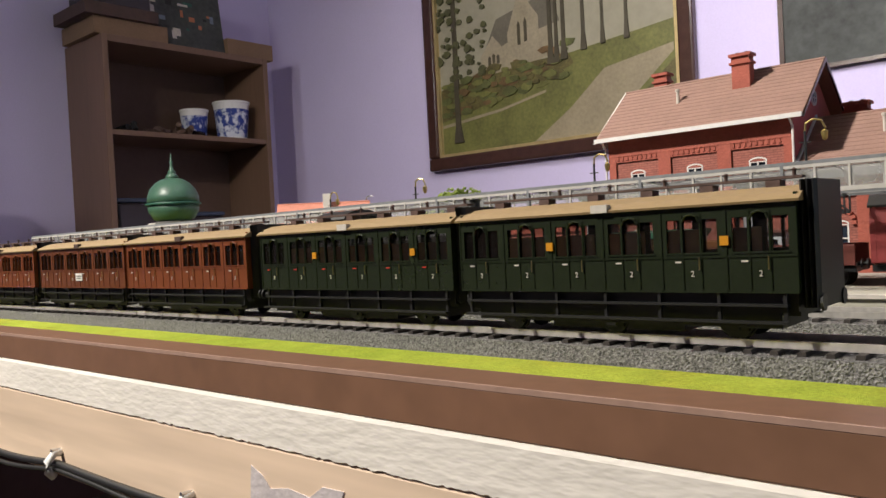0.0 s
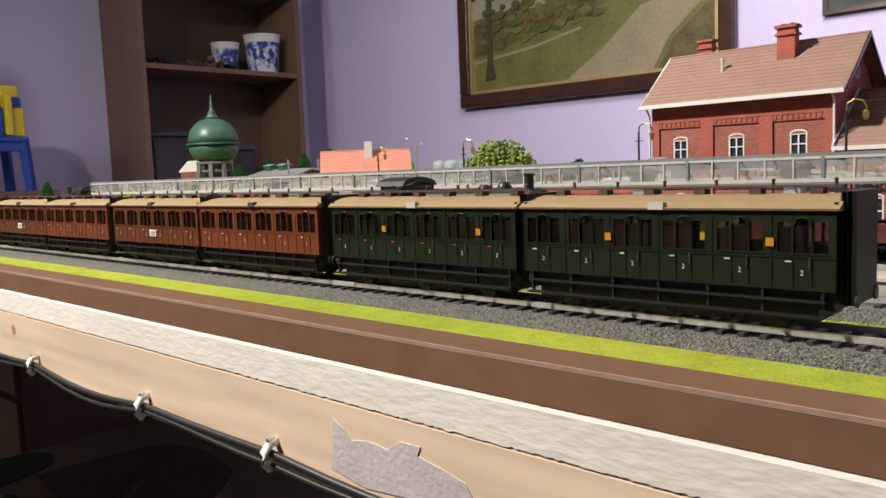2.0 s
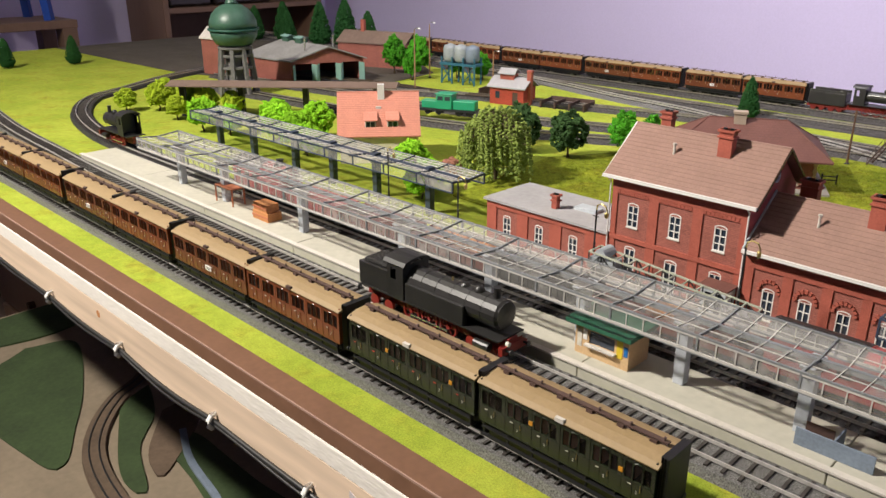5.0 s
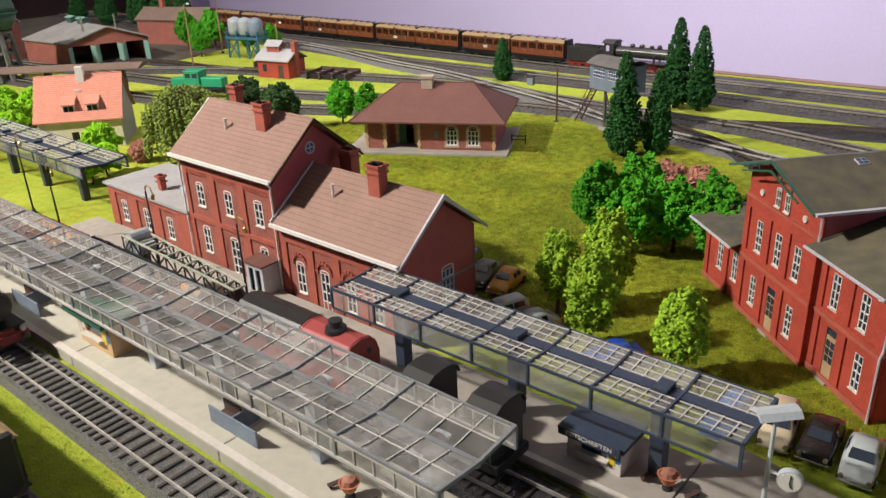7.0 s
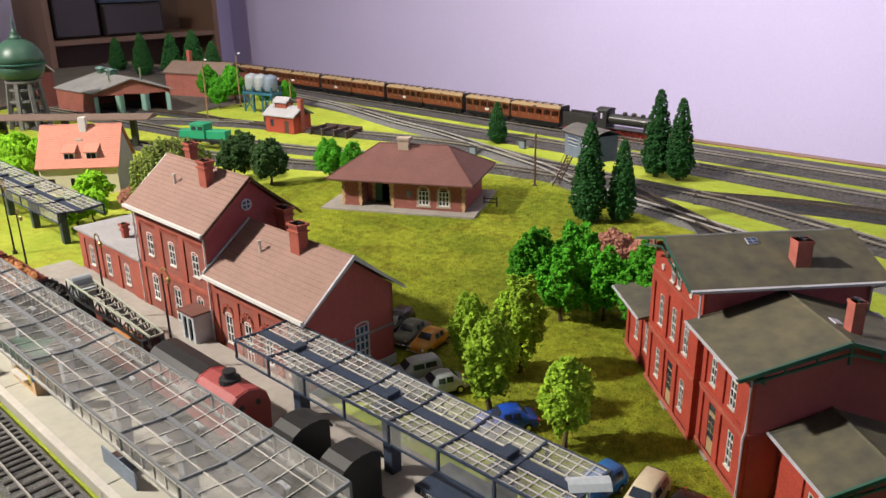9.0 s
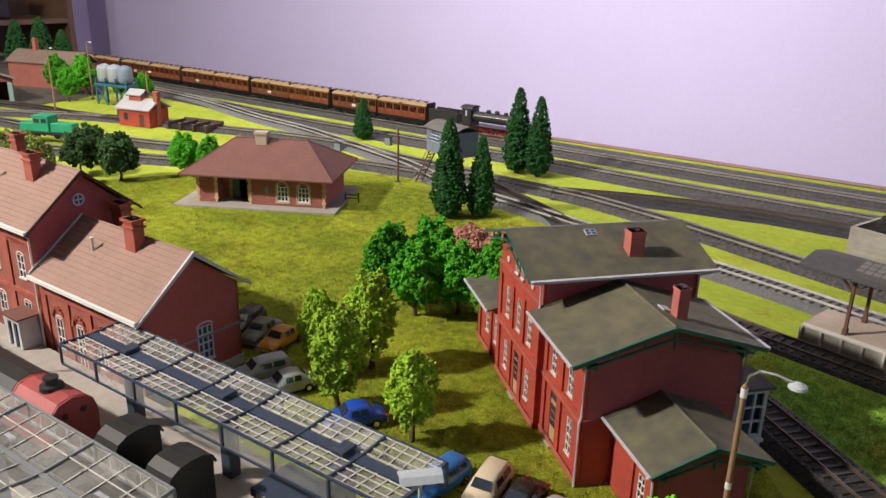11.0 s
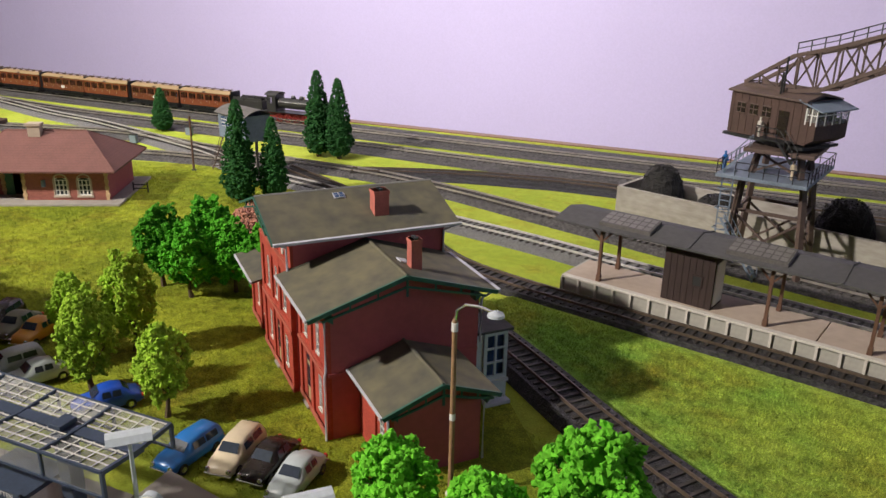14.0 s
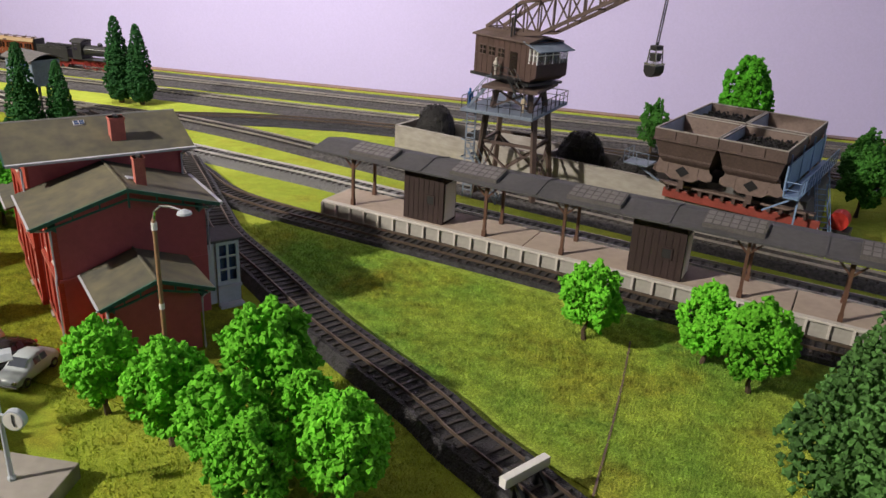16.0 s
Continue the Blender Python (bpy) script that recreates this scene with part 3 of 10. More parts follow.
# ---- room ----
FLOOR = -0.95
whole("wall_north", Mb().box(-3.5, 4.0, 2.32, 2.42, FLOOR, 1.7), M["wall"], "lilac painted plaster wall behind the railway", "wall", kind="structure")
whole("wall_west", Mb().box(-3.6, -3.24, -5.0, 2.42, FLOOR, 1.7), M["wall"], "lilac painted plaster wall beside the bookcase", "wall", kind="structure")
whole("wall_east", Mb().box(4.0, 4.1, -5.0, 2.42, FLOOR, 1.7), M["wall"], "lilac painted plaster wall", "wall", kind="structure")
bars_1 = Mb()
for ya, yb, za, zb in ((-0.20, 1.10, 0.32, 0.38), (-0.20, 1.10, 1.32, 1.38), (-0.20, -0.14, 0.38, 1.32), (1.04, 1.10, 0.38, 1.32)):
    bars_1.box(3.96, 4.0, ya, yb, za, zb)
whole("window_1", bars_1, M["white"], "white painted window frame in the side wall", "window", kind="structure")
whole("wall_south", Mb().box(-3.6, 4.1, -5.1, -5.0, FLOOR, 1.7), M["wall"], "lilac painted plaster wall", "wall", kind="structure")
whole("ceiling", Mb().box(-3.6, 4.1, -5.1, 2.42, 1.7, 1.8), M["ceiling"], "plain white ceiling", "ceiling", kind="structure")
whole("floor", Mb().box(-3.6, 4.1, -5.1, 2.42, FLOOR - 0.1, FLOOR), M["floor"], "dark wooden floor", "floor", kind="structure")

# ---- the table ----
XL, XR, YB = -2.35, 2.2, 1.305
whole("ground", Mb().box(XL, XR, -0.0455, YB, -0.012, 0), M["grass"], "yellow-green flocked ground of the model railway", "ground", kind="structure")
deck = thing("table_frame", "pine table frame with a brown painted edge strip", "table")
part("front_beam", Mb().box(XL, XR, -0.066, -0.046, -0.074, -0.031), M["pine"], deck, "raw pine front beam", bevel=0.002)
top_edge = Mb()
rng = random.Random(21)
n = 2600
rows = []
for k in range(n + 1):
    x = XL + (XR - XL) * k / n
    rows.append([(x, -0.0663, -0.0315 + rng.uniform(-0.0004, 0.0004)), (x, -0.0664, -0.016), (x, -0.0659, -0.0146), (x, -0.048, -0.0146), (x, -0.048, -0.0312)])
part("white_edge", top_edge.ring(rows), M["pine_white"], deck, "whitewashed rough board edge")
part("edge_strip", Mb().box(XL, XR, -0.0658, -0.050, -0.0145, -0.0006), M["brown_strip"], deck, "dark brown painted strip", bevel=0.0006)
part("edge_line", Mb().box(XL, XR, -0.0659, -0.0650, -0.0009, 0.0007), M["terracotta_dull"], deck, "thin worn pale line")
part("edge_lip", Mb().box(XL, XR, -0.0650, -0.0455, -0.0014, 0.0006), M["brown_strip_light"], deck, "brown top lip", bevel=0.0003)
part("rear_beam", Mb().box(XL, XR, YB, YB + 0.02, -0.1, 0.002), M["brown_strip"], deck)
part("underside", Mb().box(XL, XR, -0.0455, YB, -0.03, -0.013), M["shelf_dark"], deck)
for x in (-2.2, 0.9, 1.9):
    for y in (0.1, 1.15):
        part("leg", Mb().box(x - 0.035, x + 0.035, y - 0.035, y + 0.035, FLOOR, -0.03), M["pine"], deck)


# ---- track ----
def smooth_line(pts, step=0.012):
    """An even row of points along a soft curve through the given ones."""
    P = [Vector((*p, 0)) for p in pts]
    P = [P[0] * 2 - P[1], *P, P[-1] * 2 - P[-2]]
    out = []
    for a, b, c, d in zip(P, P[1:], P[2:], P[3:]):
        n = max(2, int((c - b).length / 0.004))
        for k in range(n):
            t = k / n
            out.append(0.5 * (2 * b + (c - a) * t + (2 * a - 5 * b + 4 * c - d) * t * t + (3 * b - a - 3 * c + d) * t ** 3))
    out.append(P[-2])
    row, far = [out[0]], 0.0
    for p, q in zip(out, out[1:]):
        far += (q - p).length
        if far >= step:
            row.append(q)
            far = 0.0
    return row


def ribbon(row, prof):
    """Pushes a cross-section (offset, height) along a row of points."""
    rings = []
    for i, p in enumerate(row):
        d = (row[min(i + 1, len(row) - 1)] - row[max(i - 1, 0)]).normalized()
        s = Vector((-d.y, d.x, 0))
        rings.append([p + s * o + Vector((0, 0, h)) for o, h in prof])
    return Mb().ring(rings)


PITCH = 0.0072
BED = ((-0.020, 0.0), (-0.0175, 0.0055), (0.0175, 0.0055), (0.020, 0.0))
BED_WIDE = ((-0.0275, 0.0), (-0.0225, 0.0030), (-0.0165, 0.0055), (0.0165, 0.0055), (0.0225, 0.0030), (0.0275, 0.0))
sleeper_mesh = Mb().prism([(-0.0013, 0), (0.0013, 0), (0.0010, 0.0014), (-0.0010, 0.0014)], "y", -0.0145, 0.0145).mesh("sleeper", M["sleeper"])
SLEEPERS = []


def track(pts, label, bed="ballast", rail="rail", single=None, lift=0.0, verge=None):
    """Ballasted model track: bed, two rails, sleepers. single: the stretch of x in which sleepers are pieces of their own."""
    t = thing("railway_track", label, "track", flat(0, 0, 0, lift), group="tracks on the table")
    row = smooth_line(pts)
    wide = bed == "ballast_mid" or "diagonal" in label
    if verge:
        part("ballast_verge", ribbon(row, ((verge[0], 0.0003), (verge[0] + 0.004, 0.0016), (verge[1] - 0.004, 0.0016), (verge[1], 0.0003))), M[bed], t, "flat ballast spread beside the bed")
    part("ballast_bed", ribbon(row, BED_WIDE if wide else BED if not lift else [(o * (1.12 if h == 0 else 1), h if h else -lift + 0.0005) for o, h in BED]), M[bed], t, "moulded grey ballast bed")
    for s in (-1, 1):
        o = s * 0.00865
        part("rail", ribbon(row, ((o - 0.0005, 0.0067), (o - 0.0005, 0.009), (o + 0.0005, 0.009), (o + 0.0005, 0.0067))), M[rail], t, "bright nickel rail")
    fine = smooth_line(pts, PITCH)
    rest = Mb()
    for i, p in enumerate(fine):
        d = (fine[min(i + 1, len(fine) - 1)] - fine[max(i - 1, 0)]).normalized()
        m = Matrix.Translation(p + Vector((0, 0, 0.0054))) @ Matrix.Rotation(math.atan2(d.y, d.x), 4, "Z")
        if single and single[0] < p.x < single[1]:
            SLEEPERS.append((t, m))
        else:
            rest.add([v.co for v in sleeper_mesh.vertices], [tuple(q.vertices) for q in sleeper_mesh.polygons], m)
    if rest.v:
        tagged(part("sleeper_row", rest, M["sleeper"], t, "row of dark brown sleepers"), kind="stuff")
    return t


track([(-2.3, 0.16), (-1.7, 0.05), (-1.2, 0.005), (-0.8, 0), (0, 0), (0.8, 0), (2.2, 0)], "front line of grey ballasted track with bright rails", single=(-0.95, 0.75))
track([(-2.3, 0.32), (-1.8, 0.19), (-1.3, 0.11), (-0.97, 0.088), (-0.7, 0.0785), (0, 0.0775), (0.8, 0.0775), (2.2, 0.0775)], "second line of grey ballasted track beside the platform", single=(-0.8, 0.8))
track([(-1.62, 0.75), (-1.55, 0.56), (-1.46, 0.41), (-1.40, 0.315), (-1.266, 0.238), (-1.10, 0.195), (-0.95, 0.182), (-0.7, 0.18), (0, 0.18), (0.6, 0.18), (2.2, 0.17)], "third line of track curving behind the platform", "ballast_dark")
track([(-2.3, 1.27), (-1.2, 1.245), (-0.4, 1.222), (0.3, 1.21), (1.0, 1.21), (2.2, 1.21)], "rear line of track beside the table edge", "ballast_mid", "rail_dull", verge=(-0.040, 0.074))
track([(-2.3, 1.2), (-1.4, 1.185), (-0.93, 1.152), (-0.6, 1.12), (-0.1, 1.122), (0.3, 1.11), (1.0, 1.11), (2.2, 1.11)], "inner rear line of grey track", "ballast_mid", "rail_dull", verge=(-0.043, 0.036))
track([(0.09, 0.962), (0.17, 0.995), (0.25, 1.02), (0.33, 1.034), (0.45, 1.045), (1.0, 1.04), (2.0, 1.03)], "dull siding track behind the coal bunker", "ballast_dark", "rail_dark", verge=(-0.034, 0.030))
track([(-1.3, 1.19), (-0.93, 1.148), (-0.645, 1.08), (-0.495, 1.054), (-0.32, 1.004), (-0.165, 0.955), (-0.05, 0.90), (0.1, 0.862), (0.25, 0.825), (0.343, 0.803), (0.435, 0.781), (0.56, 0.745), (0.9, 0.655), (1.6, 0.47)], "diagonal yard track passing behind the side platform", single=None)
track([(-1.15, 0.73), (-0.95, 0.845), (-0.8, 0.905), (-0.65, 0.945), (-0.55, 0.972), (-0.44, 0.998), (-0.33, 1.005), (-0.2, 0.985), (0.0, 0.968), (0.127, 0.962), (0.194, 0.949), (0.286, 0.925), (0.37, 0.897), (0.445, 0.872), (0.7, 0.79), (1.2, 0.64), (1.9, 0.42)], "yard track with bright rails passing the coal crane", "ballast_mid", "rail_dull")
track([(-1.5, 0.66), (-1.1, 0.715), (-0.8, 0.75), (-0.62, 0.785), (-0.47, 0.835), (-0.32, 0.885), (-0.2, 0.917), (-0.12, 0.926), (-0.01, 0.962)], "near yard track behind the goods hut", "ballast_mid", "rail_dull")
track([(-1.4, 0.56), (-1.0, 0.6), (-0.7, 0.655), (-0.53, 0.712), (-0.42, 0.765), (-0.36, 0.83)], "short yard siding under trees", "ballast_mid", "rail_dull")
track([(-1.35, 0.78), (-1.1, 0.848), (-0.95, 0.86), (-0.8, 0.9)], "shed road of dull track", "ballast_dark", "rail_dark")
track([(0.0, 0.93), (0.09, 0.885), (0.2, 0.82), (0.3, 0.74), (0.36, 0.69), (0.43, 0.66), (0.55, 0.629), (0.66, 0.603), (0.8, 0.568), (1.2, 0.465), (1.9, 0.30)], "dark ballasted track along the side platform", "ballast_dark", "rail_dark", single=(0.35, 0.95))
track([(0.26, 0.775), (0.33, 0.69), (0.395, 0.61), (0.434, 0.565), (0.509, 0.502), (0.584, 0.437), (0.685, 0.362), (0.735, 0.32), (0.9, 0.21), (1.2, 0.12), (1.6, 0.10)], "dark ladder-like track crossing the lawn", "ballast_dark", "rail_dark", single=(0.38, 0.95), lift=0.004)


def sheet(name, poly, z, material, label):
    return whole(name, Mb().prism(poly, "z", 0.0003, z), material, label, "ground", kind="structure")


sheet("ground_yard", [(-2.34, 0.60), (-1.62, 0.62), (-1.30, 0.72), (-1.12, 0.86), (-1.16, 1.06), (-1.30, 1.15), (-2.34, 1.29)], 0.0012, M["yard_earth"], "dark earth round the engine shed")
sheet("ground_meadow", [(-0.42, 0.36), (0.62, 0.30), (0.42, 0.58), (0.30, 0.72), (0.05, 0.90), (-0.14, 0.895), (-0.30, 0.85), (-0.45, 0.60)], 0.0016, M["grass3"], "olive flocked meadow round the goods hut")
sheet("ground_lawn", [(0.42, 0.60), (0.60, 0.455), (0.75, 0.34), (0.93, 0.235), (1.5, 0.2), (1.6, 0.36), (1.0, 0.5), (0.45, 0.635)], 0.0016, M["grass2"], "mid-green flocked lawn inside the track fork")


def grass_fibre(poly, z, count, material, label, tall=0.0021, seed=1):
    """Standing fibres scattered over an outline, denser in tufts: one sheet of stuff."""
    rng = np.random.default_rng(seed)
    P = np.array(poly)
    lo, hi = P.min(0), P.max(0)
    keep = np.zeros((0, 2))
    while len(keep) < count:
        q = rng.uniform(lo, hi, (count, 2))
        inside = np.zeros(len(q), bool)
        for (ax, ay), (bx, by) in zip(P, np.roll(P, -1, 0)):
            cross = (ay > q[:, 1]) != (by > q[:, 1])
            inside ^= cross & (q[:, 0] < (bx - ax) * (q[:, 1] - ay) / (by - ay + 1e-12) + ax)
        keep = np.vstack([keep, q[inside]])
    keep = keep[:count]
    a = rng.uniform(0, 6.2832, count)
    lean = rng.uniform(0, 6.2832, count)
    h = tall * rng.uniform(0.45, 1.15, count)
    w = rng.uniform(0.00022, 0.00045, count)
    side = np.stack([np.cos(a) * w, np.sin(a) * w], 1)
    tip = keep + np.stack([np.cos(lean), np.sin(lean)], 1) * (h * rng.uniform(0.2, 1.0, count))[:, None]
    v = np.empty((count, 3, 3))
    v[:, 0, :2], v[:, 1, :2], v[:, 2, :2] = keep - side, keep + side, tip
    v[:, 0, 2] = v[:, 1, 2] = z - 0.0002
    v[:, 2, 2] = z + h
    me = bpy.data.meshes.new("grass")
    me.vertices.add(count * 3)
    me.vertices.foreach_set("co", v.reshape(-1))
    me.loops.add(count * 3)
    me.loops.foreach_set("vertex_index", np.arange(count * 3, dtype=np.int32))
    me.polygons.add(count)
    me.polygons.foreach_set("loop_start", np.arange(0, count * 3, 3, dtype=np.int32))
    me.update()
    me.validate()
    me.materials.append(material)
    tagged(new("grass", me), label, "grass", kind="stuff")


grass_fibre([(0.42, 0.612), (0.60, 0.465), (0.75, 0.350), (0.93, 0.240), (1.15, 0.22), (1.10, 0.45), (0.80, 0.535), (0.45, 0.632)], 0.0016, 90000, M["grass2_blade"], "short green and straw-coloured grass fibres on the lawn", seed=3)
grass_fibre([(-0.30, 0.41), (0.36, 0.29), (0.55, 0.31), (0.42, 0.50), (0.32, 0.64), (0.26, 0.70), (0.05, 0.86), (-0.14, 0.875), (-0.36, 0.76), (-0.42, 0.60)], 0.0016, 80000, M["grass3_blade"], "short olive grass fibres on the meadow", seed=4)
grass_fibre([(0.55, 0.215), (0.98, 0.16), (0.75, 0.29), (0.58, 0.41), (0.50, 0.44), (0.44, 0.31)], 0.0002, 26000, M["grass_blade"], "short yellow-green grass fibres by the trees", seed=5)
grass_fibre([(-0.9, 0.022), (0.62, 0.022), (0.62, 0.056), (-0.9, 0.056)], 0.0002, 26000, M["grass_blade"], "short yellow-green grass fibres between two tracks", 0.0010, seed=6)


# ---- buildings ----
def window(parent, x, z, w, h, y, m=None, cols=2, rows=3, arch=True, glass="window_dark", bars="white", out=-1):
    """A glazed window in a wall along x, its sill at z: bars of frame before a pane. y: the wall's outer face; out: -1 faces -y."""
    fr = Mb()
    b = min(w, h) * 0.085
    ya, yb = (y + 0.0002, y + 0.0010)
    fr.box(x - w / 2, x + w / 2, ya, yb, z, z + b)
    fr.box(x - w / 2, x - w / 2 + b, ya, yb, z + b, z + h)
    fr.box(x + w / 2 - b, x + w / 2, ya, yb, z + b, z + h)
    for c in range(1, cols):
        xc = x - w / 2 + w * c / cols
        fr.box(xc - b / 2, xc + b / 2, ya, yb, z + b, z + h)
    for r in range(1, rows):
        zr = z + h * r / rows
        fr.box(x - w / 2 + b, x + w / 2 - b, ya + 0.0001, yb, zr - b / 2.4, zr + b / 2.4)
    top = [(x - w / 2, z + h - b)]
    n = 6
    rise = w * 0.22 if arch else 0.0
    for i in range(n + 1):
        a = math.pi * (1 - i / n)
        top.append((x + math.cos(a) * w / 2, z + h + math.sin(a) * rise))
    top.append((x + w / 2, z + h - b))
    if arch:
        arc = [((px, (ya + yb) / 2, pz)) for px, pz in top[1:-1]]
        for p, q in zip(arc, arc[1:]):
            fr.bar(p, q, 0.0008, b)
        fr.box(x - w / 2, x + w / 2, ya, yb, z + h - b * 0.6, z + h)
    else:
        fr.box(x - w / 2, x + w / 2, ya, yb, z + h - b, z + h)
    win = part("window", fr, M[bars], parent, "", m=m)
    part("pane", Mb().box(x - w / 2, x + w / 2, y + 0.0013, y + 0.0016, z, z + h + rise), M[glass], win)
    part("sill", Mb().box(x - w / 2 - 0.0005, x + w / 2 + 0.0005, y - 0.0007, y + 0.0002, z - 0.0009, z), M["white_dirty"] if bars == "white" else M[bars], win)
    return win


def chimney(parent, x, y, z0, z1, w=0.011, d=0.009, material="brick_flat", plain=False):
    c = Mb().box(x - w / 2, x + w / 2, y - d / 2, y + d / 2, z0, z1)
    k = 0.0004 if plain else 0.0014
    if not plain:
        c.box(x - w / 2 - 0.0012, x + w / 2 + 0.0012, y - d / 2 - 0.0012, y + d / 2 + 0.0012, z1 - 0.007, z1 - 0.0055)
    c.box(x - w / 2 - k, x + w / 2 + k, y - d / 2 - k, y + d / 2 + k, z1 - 0.002, z1)
    ob = part("chimney", c, M[material], parent, "red brick chimney stack")
    part("flue", Mb().lathe([(0.0016, z1 - 0.001), (0.0016, z1 + 0.0012)], 8, Matrix.Translation((x - w / 4, y, 0))).lathe([(0.0016, z1 - 0.001), (0.0016, z1 + 0.0012)], 8, Matrix.Translation((x + w / 4, y, 0))), M["black_steel"], ob)


def gable_roof(parent, x0, x1, y0, y1, ze, zr, t, material, name="roof", yr=None, courses=0):
    """Two slopes with the ridge along x, and raised courses of tiles."""
    yr = (y0 + y1) / 2 if yr is None else yr
    r, rows = Mb(), []
    for ye in (y0, y1):
        r.ring([[(x0, ye, ze), (x1, ye, ze), (x1, ye, ze + t), (x0, ye, ze + t)], [(x0, yr, zr), (x1, yr, zr), (x1, yr, zr + t), (x0, yr, zr + t)]])
        for k in range(courses):
            f0, f1 = k / courses, (k + 1) / courses
            a = Vector((0, ye + (yr - ye) * f0, ze + (zr - ze) * f0 + t))
            b = Vector((0, ye + (yr - ye) * f1, ze + (zr - ze) * f1 + t))
            rows.append(Mb().add([(x0, a.y, a.z + 0.0005), (x1, a.y, a.z + 0.0005), (x1, b.y, b.z + 0.0001), (x0, b.y, b.z + 0.0001), (x0, a.y, a.z), (x1, a.y, a.z)], [(0, 1, 2, 3), (4, 5, 1, 0)]))
    r.cyl((x0, yr, zr + t), (x1, yr, zr + t), t * 0.8, 6)
    roof = part(name, r, material, parent)
    for k in rows:
        part("tile_course", k, material, roof)
    return roof


def gable_end(parent, x, t, y0, y1, z0, ze, zr, material, name="gable_wall", yr=None):
    yr = (y0 + y1) / 2 if yr is None else yr
    return part(name, Mb().prism([(y0, z0), (y1, z0), (y1, ze), (yr, zr), (y0, ze)], "x", x, x + t), material, parent)


def downpipe(parent, pts, material="white", r=0.0008):
    return part("downpipe", Mb().tube(pts, r, 6), M[material], parent)


TURN_Y = Matrix.Rotation(radians(90), 4, "Z")


def station():
    s = thing("station_house", "red brick station house with brown tiled gable roofs", "house", flat(-0.8, 0, 0.262))
    B = M["brick"]
    T = 0.002
    # main block: x -0.127..0, y 0..0.086
    bays = (-0.105, -0.0635, -0.022)
    up = [(b - 0.0055, b + 0.0055, 0.061, 0.081) for b in bays]
    lo = [(b - 0.0055, b + 0.0055, 0.017, 0.040) for b in (bays[0], bays[2])] + [(bays[1] - 0.006, bays[1] + 0.006, 0.004, 0.038)]
    part("wall", Mb().wall(-0.127, 0, 0, 0.108, 0.0008, T, up + lo), B, s, "brick front wall with arched windows")
    relief = Mb()
    for x0, x1 in ((-0.127, -0.1215), (-0.089, -0.080), (-0.0475, -0.0385), (-0.0055, 0.0)):
        relief.box(x0, x1, -0.0004, 0.0012, 0, 0.108)
    relief.box(-0.127, 0, -0.0006, 0.0012, 0.094, 0.108)
    relief.box(-0.127, 0, -0.0010, 0.0012, 0.047, 0.051)
    for b in bays:
        relief.box(b - 0.0165, b + 0.0165, -0.0002, 0.0012, 0.090, 0.094)
        for k in range(9):
            relief.box(b - 0.0155 + k * 0.0036, b - 0.0139 + k * 0.0036, -0.0007, 0.001, 0.0912, 0.0935)
    part("pilaster", relief, M["brick_flat"], s, "raised brick pilasters and bands")
    part("plinth", Mb().box(-0.279, 0.134, -0.0018, 0.0008, 0, 0.006), M["concrete_grey"], s)
    part("wall", Mb().box(-0.127, 0, 0.084, 0.086, 0, 0.108), B, s)
    gable_end(s, -0.127, T, 0.002, 0.084, 0, 0.108, 0.144, B)
    # This gable's shade is put into its colour.
    gable_end(s, -0.002, T, 0.002, 0.084, 0, 0.108, 0.144, M["maroon"])
    gable_roof(s, -0.134, 0.008, -0.006, 0.092, 0.1055, 0.1445, 0.0014, M["tile_brown"], courses=14)
    part("gutter", Mb().box(-0.134, 0.008, -0.0082, -0.0058, 0.1048, 0.1076), M["white"], s, "white gutter")
    part("verge_board", Mb().prism([(-0.0078, 0.1045), (-0.0055, 0.1045), (0.043, 0.1437), (0.0915, 0.1045), (0.0935, 0.1045), (0.043, 0.1468)], "x", 0.0078, 0.0088), M["frame_wood"], s)
    part("verge_board", Mb().prism([(-0.0078, 0.1045), (-0.0055, 0.1045), (0.043, 0.1437), (0.0915, 0.1045), (0.0935, 0.1045), (0.043, 0.1468)], "x", -0.135, -0.134), M["white"], s)
    for b in bays:
        window(s, b, 0.061, 0.011, 0.020, 0.0004)
    for b in (bays[0], bays[2]):
        window(s, b, 0.017, 0.011, 0.023, 0.0004)
    window(s, bays[1], 0.006, 0.012, 0.032, 0.0004, cols=2, rows=4)
    rm = Matrix.Translation((0.0001, 0.042, 0.1215)) @ Matrix.Rotation(radians(90), 4, "Y")
    rw = part("round_window", Mb().lathe([(0.0052, 0), (0.0052, 0.0010), (0.0040, 0.0010), (0.0040, 0.0002)], 18, rm), M["zinc"], s, "round window with a pale frame")
    part("pane", Mb().lathe([(0.0039, 0.0002), (0.0039, 0.0005)], 18, rm), M["window_blue"], rw)
    part("glazing_bar", Mb().box(0.0007, 0.0011, 0.0415, 0.0425, 0.1175, 0.1255).box(0.0007, 0.0011, 0.038, 0.046, 0.121, 0.122), M["zinc"], rw)
    downpipe(s, [(-0.1285, -0.0068, 0.105), (-0.1285, -0.0018, 0.100), (-0.1285, -0.0018, 0.002)])
    downpipe(s, [(0.0006, -0.0068, 0.105), (0.0006, -0.0018, 0.100), (0.0006, -0.0018, 0.002)])
    chimney(s, -0.11, 0.055, 0.132, 0.158, 0.010, 0.008)
    chimney(s, -0.040, 0.030, 0.128, 0.156, 0.012, 0.008)
    chimney(s, 0.020, 0.066, 0.09, 0.118, 0.014, 0.009)
